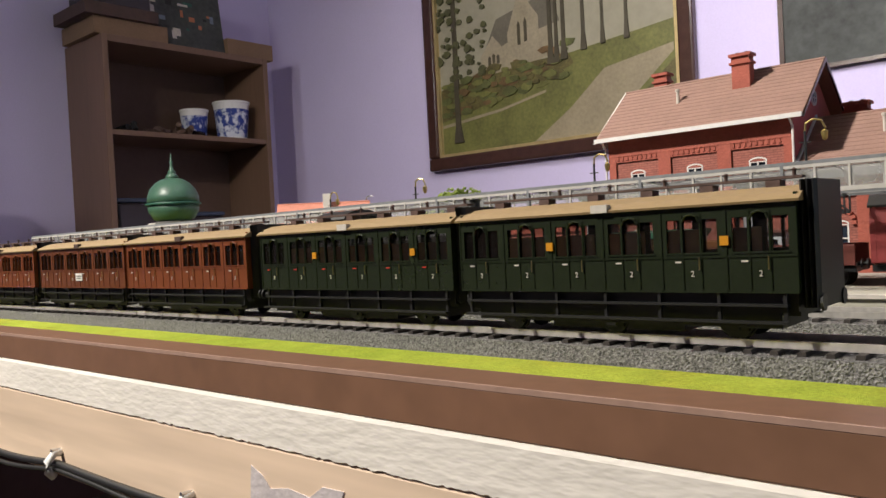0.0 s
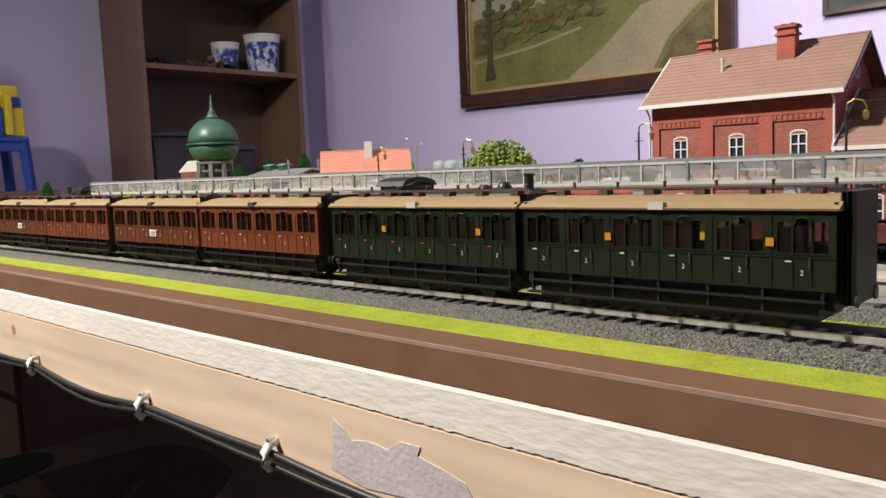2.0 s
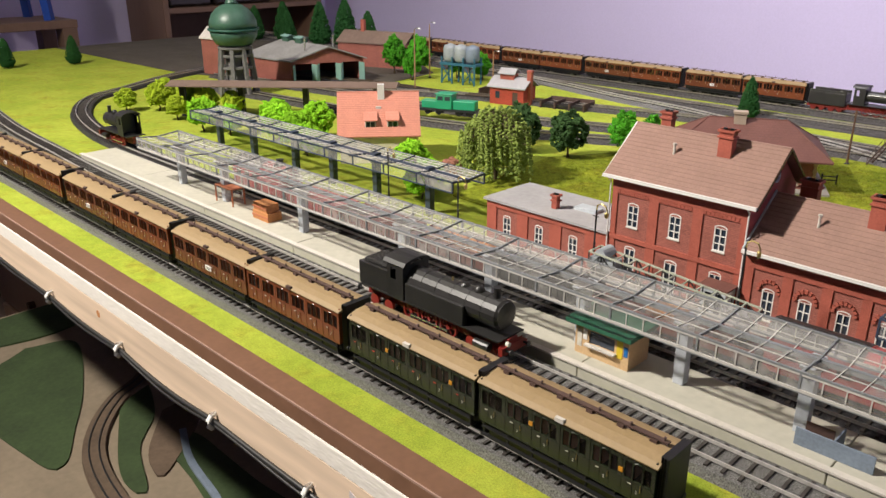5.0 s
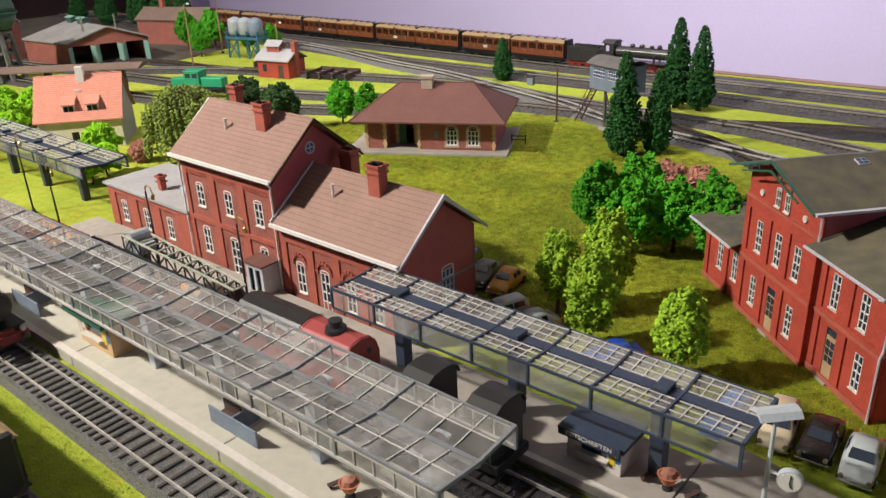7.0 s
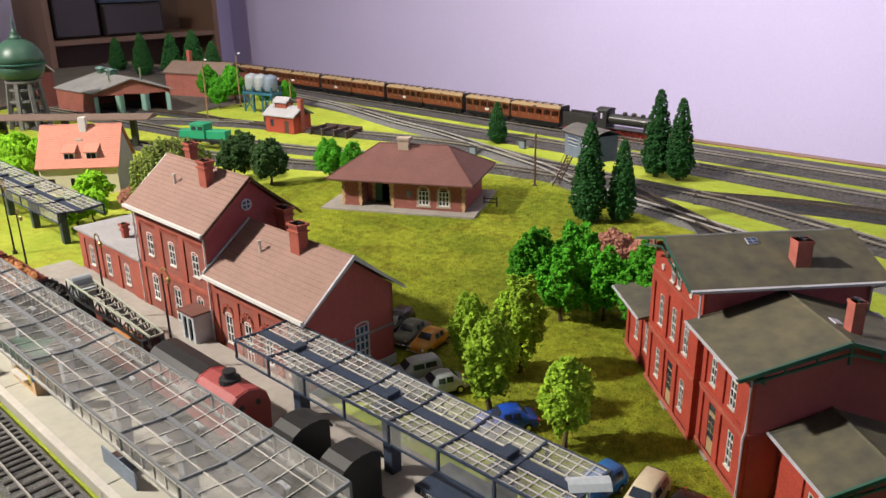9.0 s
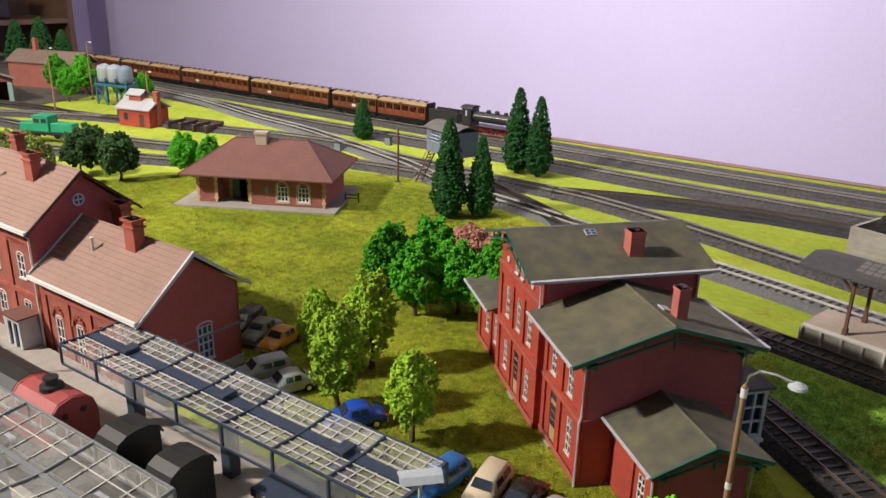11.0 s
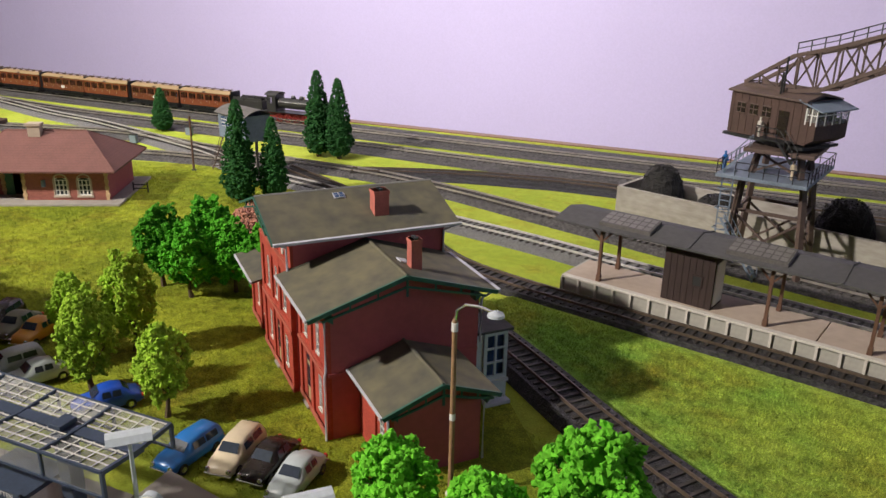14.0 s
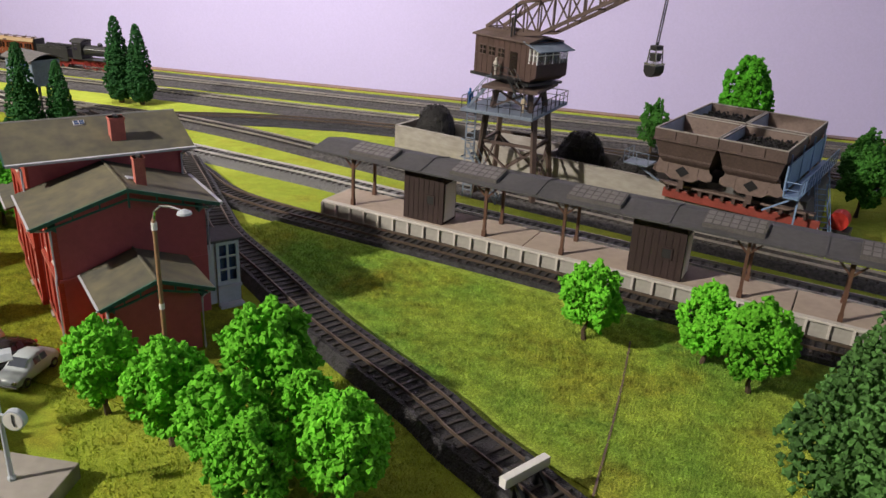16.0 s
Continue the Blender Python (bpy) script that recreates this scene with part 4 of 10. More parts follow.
    part("vent_pipe", Mb().cyl((-0.083, 0.022, 0.124), (-0.083, 0.022, 0.137), 0.0012).cyl((-0.083, 0.022, 0.137), (-0.083, 0.022, 0.1385), 0.0018), M["white_dirty"], s)
    # lower wing: x 0..0.134
    wb = (0.024, 0.053, 0.082, 0.111)
    holes = [(b - 0.005, b + 0.005, 0.014, 0.038) for b in wb]
    part("wall", Mb().wall(0.0, 0.134, 0, 0.072, 0.0010, T, holes), B, s, "brick wing wall with arched openings")
    fr = Mb()
    for a, b in ((0, 0.010), (0.034, 0.042), (0.064, 0.072), (0.093, 0.100), (0.124, 0.134)):
        fr.box(a, b, -0.0002, 0.0014, 0, 0.060)
    fr.box(0, 0.134, -0.0004, 0.0014, 0.056, 0.072)
    for k in range(36):
        fr.box(0.002 + k * 0.0037, 0.004 + k * 0.0037, -0.0009, 0.0012, 0.064, 0.067)
    for b in wb:
        for k in range(9):
            a = math.pi * k / 8
            fr.box(-0.0011, 0.0011, -0.0005, 0.0014, 0.0068, 0.0095, Matrix.Translation((b, 0, 0.040)) @ Matrix.Rotation(math.pi / 2 - a, 4, "Y"))
    part("pilaster", fr, M["brick_flat"], s, "raised brick arches and cornice")
    for i, b in enumerate(wb):
        window(s, b, 0.006 if i == 1 else 0.014, 0.010, 0.033 if i == 1 else 0.025, 0.0006, cols=2, rows=4 if i == 1 else 3)
    part("wall", Mb().box(0.0, 0.134, 0.084, 0.086, 0, 0.072), B, s)
    # End wall coloured as brick in shade.
    end = Mb().prism([(0.0, 0.056), (0.086, 0.056), (0.086, 0.072), (0.043, 0.105), (0.0, 0.072)], "x", 0.132, 0.134)
    end.wall(0.0, 0.086, 0, 0.056, -0.134, -0.132, [(0.046, 0.060, 0.018, 0.046), (0.019, 0.028, 0.028, 0.044)], TURN_Y)
    part("gable_wall", end, M["maroon"], s, "plain gable wall in the maroon of shaded brick")
    part("base_course", Mb().box(0.1335, 0.1352, 0.0, 0.087, 0, 0.010), M["silver"], s)
    part("string_course", Mb().box(0.1336, 0.1346, 0.0, 0.086, 0.037, 0.0384), M["steel_grey"], s)
    window(s, 0.053, 0.018, 0.014, 0.028, 0.0, m=Matrix.Translation((0.1344, 0, 0)) @ TURN_Y, cols=3, rows=4, glass="window_blue", bars="zinc")
    window(s, 0.0235, 0.028, 0.009, 0.015, 0.0, m=Matrix.Translation((0.1344, 0, 0)) @ TURN_Y, rows=2, glass="window_blue", bars="zinc")
    gable_roof(s, 0.0, 0.141, -0.006, 0.093, 0.0695, 0.1065, 0.0014, M["tile_brown"], courses=13)
    part("gutter", Mb().box(0.001, 0.141, -0.0082, -0.0058, 0.069, 0.0716), M["white"], s, "white gutter")
    part("verge_board", Mb().prism([(-0.0082, 0.0685), (-0.0055, 0.0685), (0.0435, 0.1058), (0.0925, 0.0685), (0.0945, 0.069), (0.0435, 0.1096)], "x", 0.1405, 0.1422), M["zinc"], s, "pale grey verge boards")
    part("flashing", Mb().prism([(-0.006, 0.0715), (0.043, 0.1085), (0.043, 0.1105), (-0.006, 0.0735)], "x", 0.0006, 0.002), M["silver"], s)
    chimney(s, 0.083, 0.036, 0.094, 0.124, 0.012, 0.009)
    part("vent_pipe", Mb().cyl((0.045, 0.024, 0.09), (0.045, 0.024, 0.1025), 0.0011).cyl((0.045, 0.024, 0.1025), (0.045, 0.024, 0.104), 0.0017), M["white_dirty"], s)
    downpipe(s, [(0.1325, -0.0068, 0.069), (0.1325, -0.0016, 0.064), (0.1325, -0.0016, 0.002)])
    # flat wing
    fb = (-0.252, -0.210, -0.168)
    part("wall", Mb().wall(-0.279, -0.127, 0, 0.048, 0.0010, T, [(b - 0.005, b + 0.005, 0.014, 0.034) for b in fb]), B, s, "low brick wing wall")
    fr = Mb()
    for a, b in ((-0.279, -0.266), (-0.238, -0.224), (-0.196, -0.182), (-0.154, -0.127)):
        fr.box(a, b, -0.0002, 0.0014, 0, 0.044)
    fr.box(-0.279, -0.127, -0.0006, 0.0014, 0.043, 0.049)
    part("pilaster", fr, M["brick_flat"], s)
    for b in fb:
        window(s, b, 0.014, 0.010, 0.020, 0.0006)
    part("wall", Mb().box(-0.279, -0.127, 0.068, 0.070, 0, 0.048).box(-0.279, -0.277, 0.002, 0.068, 0, 0.048), B, s)
    part("flat_roof", Mb().box(-0.282, -0.128, -0.003, 0.073, 0.0492, 0.0515), M["roof_flat"], s, "grey flat roof")
    part("skylight", Mb().box(-0.19, -0.165, 0.03, 0.045, 0.0515, 0.0545), M["silver"], s)
    chimney(s, -0.205, 0.020, 0.0515, 0.066, 0.006, 0.006)
    # small porch against the corner
    part("porch", Mb().wall(-0.024, -0.002, 0, 0.036, -0.018, -0.0165, [(-0.0205, -0.0145, 0.010, 0.032), (-0.0115, -0.0055, 0.002, 0.032)]).box(-0.024, -0.0225, -0.0164, -0.001, 0, 0.036).box(-0.0035, -0.002, -0.0164, -0.001, 0, 0.036), M["silver"], s, "small grey glazed porch")
    part("porch_pane", Mb().box(-0.0225, -0.0035, -0.0158, -0.0154, 0.002, 0.034), M["window_dark"], s)
    part("porch_roof", Mb().box(-0.026, 0.0, -0.020, -0.0012, 0.036, 0.0375), M["tile_dark"], s)
    return s


station()


def goods_hut():
    s = thing("goods_hut", "low red brick goods hut with recessed porch and hipped roof", "house", flat(27.6, -0.258, 0.593))
    L, D = 0.198, 0.128
    part("slab", Mb().box(-0.012, L + 0.006, -0.004, D + 0.004, 0, 0.0045), M["concrete_grey"], s, "grey concrete plinth slab", bevel=0.0006)
    x0, x1, y0, y1 = 0.014, L - 0.012, 0.014, D - 0.014
    p0, p1, yp = 0.041, 0.085, y0 + 0.024
    part("wall", Mb().box(x0, p0, y0, y0 + 0.002, 0.0045, 0.045), M["brick"], s, "brick front wall")
    part("wall", Mb().wall(p1, x1, 0.0045, 0.045, y0, y0 + 0.002, [(0.1225, 0.1375, 0.0105, 0.0325), (0.1505, 0.1655, 0.0105, 0.0325)]), M["brick"], s, "brick front wall")
    part("porch_wall", Mb().box(p0 - 0.002, p0, y0 + 0.002, yp, 0.0045, 0.045).box(p1, p1 + 0.002, y0 + 0.002, yp, 0.0045, 0.045), M["brick"], s, "side walls of the recessed porch")
    part("porch_wall", Mb().wall(p0 - 0.002, p1 + 0.002, 0.0045, 0.045, yp, yp + 0.002, [(0.052, 0.074, 0.0045, 0.033)]), M["brick"], s, "back wall of the recessed porch")
    part("wall", Mb().box(x0, x1, y1 - 0.002, y1, 0.0045, 0.045), M["brick"], s)
    part("wall", Mb().box(x0, x0 + 0.002, y0 + 0.002, y1 - 0.002, 0.0045, 0.045), M["brick"], s)
    # The end away from the lamp takes the shaded brick colour.
    part("wall", Mb().box(x1 - 0.002, x1, y0 + 0.002, y1 - 0.002, 0.0045, 0.045), M["maroon"], s)
    for cx, cy in ((x0 + 0.001, y0), (p0 - 0.001, y0), (p1 + 0.001, y0), (x1 - 0.001, y0), (0.0505, yp), (0.0755, yp)):
        for k in range(9):
            w = 0.0026 if k % 2 else 0.0016
            part("quoin", Mb().box(cx - w, cx + w, cy - 0.0007, cy + 0.0007, 0.0047 + k * 0.0044, 0.0087 + k * 0.0044), M["tan"], s)
    for cx in (0.130, 0.158):
        window(s, cx, 0.0105, 0.015, 0.0195, y0, cols=3, rows=3)
        sur = Mb()
        for k in range(13):
            a = math.pi * k / 12
            sur.box(-0.0011, 0.0011, y0 - 0.0006, y0 + 0.0004, 0.0078, 0.0094, Matrix.Translation((cx, 0, 0.0285)) @ Matrix.Rotation(math.pi / 2 - a, 4, "Y"))
        sur.box(cx - 0.0094, cx - 0.0078, y0 - 0.0006, y0 + 0.0004, 0.010, 0.0285).box(cx + 0.0078, cx + 0.0094, y0 - 0.0006, y0 + 0.0004, 0.010, 0.0285)
        sur.box(cx - 0.0100, cx + 0.0100, y0 - 0.0012, y0 + 0.0004, 0.0080, 0.0102)
        part("surround", sur, M["concrete_warm"], s, "sandstone window surround")
    d = part("door", Mb().box(0.0522, 0.0628, yp + 0.0004, yp + 0.0016, 0.0045, 0.0325), M["green_paint"], s, "green door leaf, shut")
    part("door_panel", Mb().box(0.0538, 0.0612, yp - 0.0001, yp + 0.0004, 0.008, 0.0175).box(0.0538, 0.0612, yp - 0.0001, yp + 0.0004, 0.0195, 0.030), M["green_paint"], d)
    part("door", Mb().box(0.0728, 0.0738, yp + 0.0022, yp + 0.0125, 0.0045, 0.0325), M["green_paint"], s, "green door leaf standing open")
    part("door_arch", Mb().box(0.050, 0.076, yp - 0.001, yp + 0.0004, 0.033, 0.0365), M["tan"], s)
    part("floor", Mb().box(x0 + 0.002, x1 - 0.002, yp + 0.002, y1 - 0.002, 0.0046, 0.0052), M["dark_brown"], s)
    part("lamp_box", Mb().box(0.108, 0.112, y0 - 0.004, y0 - 0.0002, 0.022, 0.030), M["steel_grey"], s)
    e = 0.045
    roof = Mb()
    a, b, c, d2 = (-0.002, -0.004, e), (L + 0.004, -0.004, e), (L + 0.004, D + 0.004, e), (-0.002, D + 0.004, e)
    r0, r1 = (0.052, D / 2, 0.082), (0.150, D / 2, 0.082)
    low = [(p[0], p[1], p[2] - 0.0022) for p in (a, b, c, d2)]
    roof.add([a, b, c, d2, r0, r1, *low], [(0, 1, 5, 4), (1, 2, 5), (2, 3, 4, 5), (3, 0, 4), (6, 7, 1, 0), (7, 8, 2, 1), (8, 9, 3, 2), (9, 6, 0, 3), (9, 8, 7, 6)])
    part("roof", roof, M["tile_dark"], s, "hipped red-brown slate roof")
    part("ridge_cap", Mb().cyl(r0, r1, 0.0011, 6).cyl(r0, a, 0.0009, 6).cyl(r1, b, 0.0009, 6).cyl(r1, c, 0.0009, 6).cyl(r0, d2, 0.0009, 6), M["tile_dark"], s)
    part("chimney", Mb().box(0.083, 0.098, 0.052, 0.062, 0.074, 0.091).box(0.0815, 0.0995, 0.0505, 0.0635, 0.089, 0.0925), M["concrete_warm"], s, "tan rendered chimney")
    part("railing", Mb().bar((L + 0.004, 0.06, 0.012), (L + 0.022, 0.06, 0.012), 0.0012).bar((L + 0.004, 0.06, 0.0045), (L + 0.004, 0.06, 0.015), 0.0016).bar((L + 0.022, 0.06, 0), (L + 0.022, 0.06, 0.015), 0.0016).bar((L + 0.004, 0.06, 0.007), (L + 0.022, 0.06, 0.007), 0.0012), M["black_steel"], s)


goods_hut()


def fretwork(parent, x, y0, ze, yr, zr, y1):
    """Bargeboards with an arched lower edge and king post on a gable end facing +x."""
    f = Mb()
    for ya in (y0, y1):
        f.bar((x, ya, ze), (x, yr, zr), 0.0016, 0.0026)
        e = Vector((x, ya + (yr - ya) * 0.14, ze - 0.0012))
        m = Vector((x, ya + (yr - ya) * 0.55, ze + (zr - ze) * 0.55 - 0.0050))
        k = Vector((x, yr, zr - 0.0062))
        f.bar(e, m, 0.0012, 0.0013).bar(m, k, 0.0012, 0.0013)
        for q in (0.42, 0.70):
            yk, zk = ya + (yr - ya) * q, ze + (zr - ze) * q
            f.bar((x, yk, zk), (x, yk, zk - 0.0048), 0.0010)
        part("bracket", Mb().prism([(ya + (yr - ya) * 0.17, ze - 0.0002), (ya + (yr - ya) * 0.25, ze + 0.001), (ya + (yr - ya) * 0.25, ze - 0.004)], "x", x - 0.008, x), M["green_trim"], parent, "dark green eaves bracket")
    f.bar((x, yr, zr), (x, yr, zr - 0.0125), 0.0013)
    return part("bargeboard", f, M["green_trim"], parent, "dark green fretwork bargeboard")


def villa_door(s, x, w, y0, z1):
    d = part("door", Mb().box(x - w, x + w, y0 + 0.0006, y0 + 0.0016, 0.003, z1 - 0.006), M["door_tan"], s, "tan glazed door")
    for a in (-w + 0.0010, 0.0005):
        for z in (0.0155, 0.0210, 0.0265):
            part("door_pane", Mb().box(x + a, x + a + w - 0.0015, y0 + 0.0002, y0 + 0.0007, z, z + 0.0045), M["window_dark"], d)
    part("fanlight", Mb().box(x - w, x + w, y0 + 0.0006, y0 + 0.0014, z1 - 0.0055, z1), M["window_dark"], d)
    part("step", Mb().box(x - w - 0.001, x + w + 0.001, y0 - 0.0036, y0 - 0.0002, 0.0002, 0.003), M["concrete_grey"], d)


def villa_piers(s, xs, w, y, bands, top):
    """Brick piers and bands standing proud of a front wall, so that the windows sit in panels."""
    for x in xs:
        part("pier", Mb().box(x - w / 2, x + w / 2, y - 0.0014, y, 0.0002, top), M["brick_bright"], s, "raised brick pier")
    for a, b in zip(xs, xs[1:]):
        for z0, z1 in bands:
            part("brick_band", Mb().box(a + w / 2, b - w / 2, y - 0.0013, y, z0, z1), M["brick_bright"], s)
    part("plinth", Mb().box(xs[0] - w / 2 - 0.0004, xs[-1] + w / 2 + 0.0004, y - 0.0020, y - 0.0014, 0.0002, 0.0060), M["brick_flat"], s)


def red_villa():
    """Local x runs along the front, y away from it."""
    s = thing("brick_villa", "tall red brick villa with olive slate gable roofs", "house", flat(-41.7, 0.363, 0.405))
    R, G, T = M["brick_bright"], M["slate"], 0.002
    # Side and back walls: brick with the shade painted in as maroon.
    V = M["maroon"]
    # tall block with its gable to the front
    x0, x1, y0, y1 = -0.084, 0.006, 0.002, 0.112
    xm, ze, zr = -0.039, 0.1150, 0.1320
    xs = (-0.0645, -0.0395, -0.0160)
    holes = [(x - 0.004, x + 0.004, 0.056, 0.080) for x in xs] + [(x - 0.004, x + 0.004, 0.013, 0.036) for x in (xs[0], xs[2])] + [(xs[1] - 0.005, xs[1] + 0.005, 0.003, 0.038)]
    w = Mb().wall(x0, x1, 0, ze, y0, y0 + T, holes)
    w.prism([(x0, ze), (x1, ze), (xm, zr)], "y", y0, y0 + T)
    part("wall", w, R, s, "red brick gable front")
    part("wall", Mb().box(x0, x0 + T, y0 + T, y1, 0, ze), R, s)
    part("wall", Mb().box(x1 - T, x1, y0 + T, y1, 0, ze), V, s, "plain side wall in the maroon of shaded brick")
    part("wall", Mb().box(x0, x1, y1, y1 + T, 0, ze).prism([(x0, ze), (x1, ze), (xm, zr)], "y", y1, y1 + T), V, s)
    for x in xs:
        window(s, x, 0.056, 0.008, 0.024, y0, rows=4, arch=False)
    for x in (xs[0], xs[2]):
        window(s, x, 0.013, 0.008, 0.023, y0, rows=4, arch=False)
    villa_door(s, xs[1], 0.005, y0, 0.038)
    villa_piers(s, (x0 + 0.003, -0.052, -0.0278, x1 - 0.003), 0.0062, y0, ((0.044, 0.0525), (0.0865, 0.094)), 0.094)
    part("string_course", Mb().box(x0 - 0.0006, x1 + 0.0006, y0 - 0.0022, y0 - 0.0014, 0.0465, 0.0490), M["brick_flat"], s)
    part("string_course", Mb().box(x0 - 0.0006, x1 + 0.0006, y0 - 0.0018, y0, 0.0942, 0.0958), M["brick_flat"], s)
    for x in (-0.0450, -0.0335):
        window(s, x, 0.0985, 0.0058, 0.012, y0 - 0.0014, arch=True, rows=2)
    for x in (-0.066, -0.0125):
        part("roundel", Mb().lathe([(0.0024, 0), (0.0024, 0.001)], 12, Matrix.Translation((x, y0 - 0.0002, 0.1015)) @ Matrix.Rotation(radians(90), 4, "X")), M["white_dirty"], s)
    r = Mb()
    ya, yb = -0.0105, 0.1225
    xl, xr, zg = -0.0930, 0.0145, 0.1162
    for xe in (xl, xr):
        r.ring([[(xe, ya, zg - 0.0014), (xe, yb, zg - 0.0014), (xe, yb, zg), (xe, ya, zg)], [(xm, ya, zr + 0.0008), (xm, yb, zr + 0.0008), (xm, yb, zr + 0.0022), (xm, ya, zr + 0.0022)]])
    part("roof", r, G, s, "olive stained slate roof")
    part("gutter", Mb().prism([(xr - 0.0004, zg - 0.0016), (xr + 0.0018, zg - 0.0016), (xr + 0.0022, zg + 0.0002), (xr - 0.0004, zg + 0.0004)], "y", ya - 0.0002, yb + 0.0002), M["zinc"], s, "pale zinc gutter")
    part("ridge_cap", Mb().cyl((xm, ya, zr + 0.0020), (xm, yb, zr + 0.0020), 0.0009, 6), M["shed_roof"], s, "pale worn ridge")
    f = Mb()
    for xe in (xl, xr):
        f.bar((xe, ya - 0.0006, zg - 0.0010), (xm, ya - 0.0006, zr + 0.0012), 0.0012, 0.0016)
        f.bar((xe + (xm - xe) * 0.35, ya - 0.0006, zg + 0.0005), (xm, ya - 0.0006, zr - 0.0050), 0.0010, 0.0012)
        for q in (0.5, 0.75):
            f.bar((xe + (xm - xe) * q, ya - 0.0006, zg + (zr - zg) * q), (xe + (xm - xe) * q, ya - 0.0006, zg + (zr - zg) * q - 0.004), 0.0010)
    part("bargeboard", f, M["green_trim"], s, "dark green fretwork bargeboard")
    chimney(s, -0.0075, 0.0700, 0.116, 0.1395, 0.0100, 0.0105, "brick_pink", True)
    tilt = math.atan2(zr + 0.0022 - zg, xr - xm)
    sky = part("rooflight", Mb().box(-0.0032, 0.0032, -0.0040, 0.0040, 0, 0.0008, Matrix.Translation((-0.0300, 0.0475, 0.1312)) @ Matrix.Rotation(tilt, 4, "Y")), M["zinc"], s, "small pale rooflight")
    for a in (-0.0027, 0.0003):
        for b in (-0.0035, 0.0003):
            part("pane", Mb().box(a, a + 0.0024, b, b + 0.0032, 0.0008, 0.0010, Matrix.Translation((-0.0300, 0.0475, 0.1312)) @ Matrix.Rotation(tilt, 4, "Y")), M["window_blue"], sky)
    downpipe(s, [(xr + 0.001, -0.0060, 0.1148), (x1 + 0.0014, -0.0008, 0.1105), (x1 + 0.0014, -0.0006, 0.094)], "zinc")
    downpipe(s, [(xr + 0.001, yb - 0.004, 0.1148), (x1 + 0.0014, y1 + 0.001, 0.1095), (x1 + 0.0014, y1 + 0.001, 0.090)], "zinc")
    # second block, ridge along the front
    x0, x1, y0, y1 = 0.006, 0.0725, 0.0066, 0.1090
    ze, zr, ym = 0.0900, 0.1085, 0.0545
    ws = (0.0215, 0.0500)
    hs = [(x - 0.004, x + 0.004, 0.053, 0.077) for x in ws] + [(0.0490, 0.0570, 0.013, 0.038), (0.0200, 0.0300, 0.003, 0.040)]
    part("wall", Mb().wall(x0, x1, 0, ze, y0, y0 + T, hs), R, s, "red brick side bay")
    part("wall", Mb().box(x0, x1, y1 - T, y1, 0, ze), V, s)
    gable_end(s, x1 - T, T, y0 + T, y1 - T, 0, ze, zr, V, yr=ym)
    for x in ws:
        window(s, x, 0.053, 0.008, 0.024, y0, arch=False, rows=4)
    window(s, 0.053, 0.013, 0.008, 0.025, y0, arch=False, rows=4)
    villa_door(s, 0.025, 0.005, y0, 0.040)
    villa_piers(s, (x0 + 0.003, 0.0370, x1 - 0.0034), 0.0060, y0, ((0.0430, 0.0500), (0.0815, 0.089)), 0.089)
    part("string_course", Mb().box(x0, x1 + 0.0006, y0 - 0.0022, y0 - 0.0014, 0.0450, 0.0475), M["brick_flat"], s)
    part("string_course", Mb().box(x1, x1 + 0.0008, y0, y1, 0.0460, 0.0485), V, s)
    gable_roof(s, 0.0055, 0.0825, -0.0080, 0.1170, 0.0905, 0.1092, 0.0014, G, yr=ym)
    fretwork(s, 0.0831, -0.0080, 0.0905, ym, 0.1097, 0.1170)
    part("gutter", Mb().prism([(-0.0092, 0.0903), (-0.0080, 0.0903), (-0.0080, 0.0918), (-0.0094, 0.0917)], "x", 0.0050, 0.0827), M["zinc"], s, "pale zinc gutter")
    part("gutter", Mb().prism([(0.1170, 0.0900), (0.1192, 0.0900), (0.1196, 0.0918), (0.1170, 0.0920)], "x", 0.0070, 0.0827), M["zinc"], s, "pale zinc gutter")
    chimney(s, 0.0615, 0.0680, 0.098, 0.1260, 0.0075, 0.0072, "brick_pink", True)
    part("rooflight", Mb().box(-0.0040, 0.0040, -0.0030, 0.0030, 0, 0.0008, Matrix.Translation((0.0510, 0.0640, 0.1078)) @ Matrix.Rotation(radians(-17), 4, "X")), M["zinc"], s, "small pale rooflight")
    downpipe(s, [(0.0790, -0.0090, 0.0900), (0.0745, -0.0030, 0.0865), (0.0738, 0.0046, 0.0850), (0.0738, 0.0046, 0.0520), (0.0728, 0.0040, 0.0465), (0.0728, 0.0040, 0.002)], "zinc")
    downpipe(s, [(0.0790, 0.1180, 0.0900), (0.0738, 0.1135, 0.0850), (0.0738, 0.1105, 0.0830), (0.0738, 0.1105, 0.0520)], "zinc")
    # annex on the gable
    x0, x1, y0, y1 = 0.0725, 0.1260, 0.0270, 0.0850
    ze, zr, ym = 0.0485, 0.0612, 0.0560
    part("wall", Mb().wall(x0, x1, 0, ze, y0, y0 + T, [(0.108, 0.116, 0.013, 0.034)]), R, s)
    window(s, 0.112, 0.013, 0.008, 0.021, y0, arch=False, rows=4)
    villa_piers(s, (0.1010, x1 - 0.0030), 0.0056, y0, ((0.0400, 0.0475),), 0.0475)
    part("wall", Mb().box(x0, x1, y1 - T, y1, 0, ze), V, s)
    gable_end(s, x1 - T, T, y0 + T, y1 - T, 0, ze, zr, V, yr=ym)
    gable_roof(s, 0.0728, 0.1345, 0.0190, 0.0935, 0.0490, 0.0622, 0.0014, G, yr=ym)
    fretwork(s, 0.1351, 0.0190, 0.0490, ym, 0.0627, 0.0935)
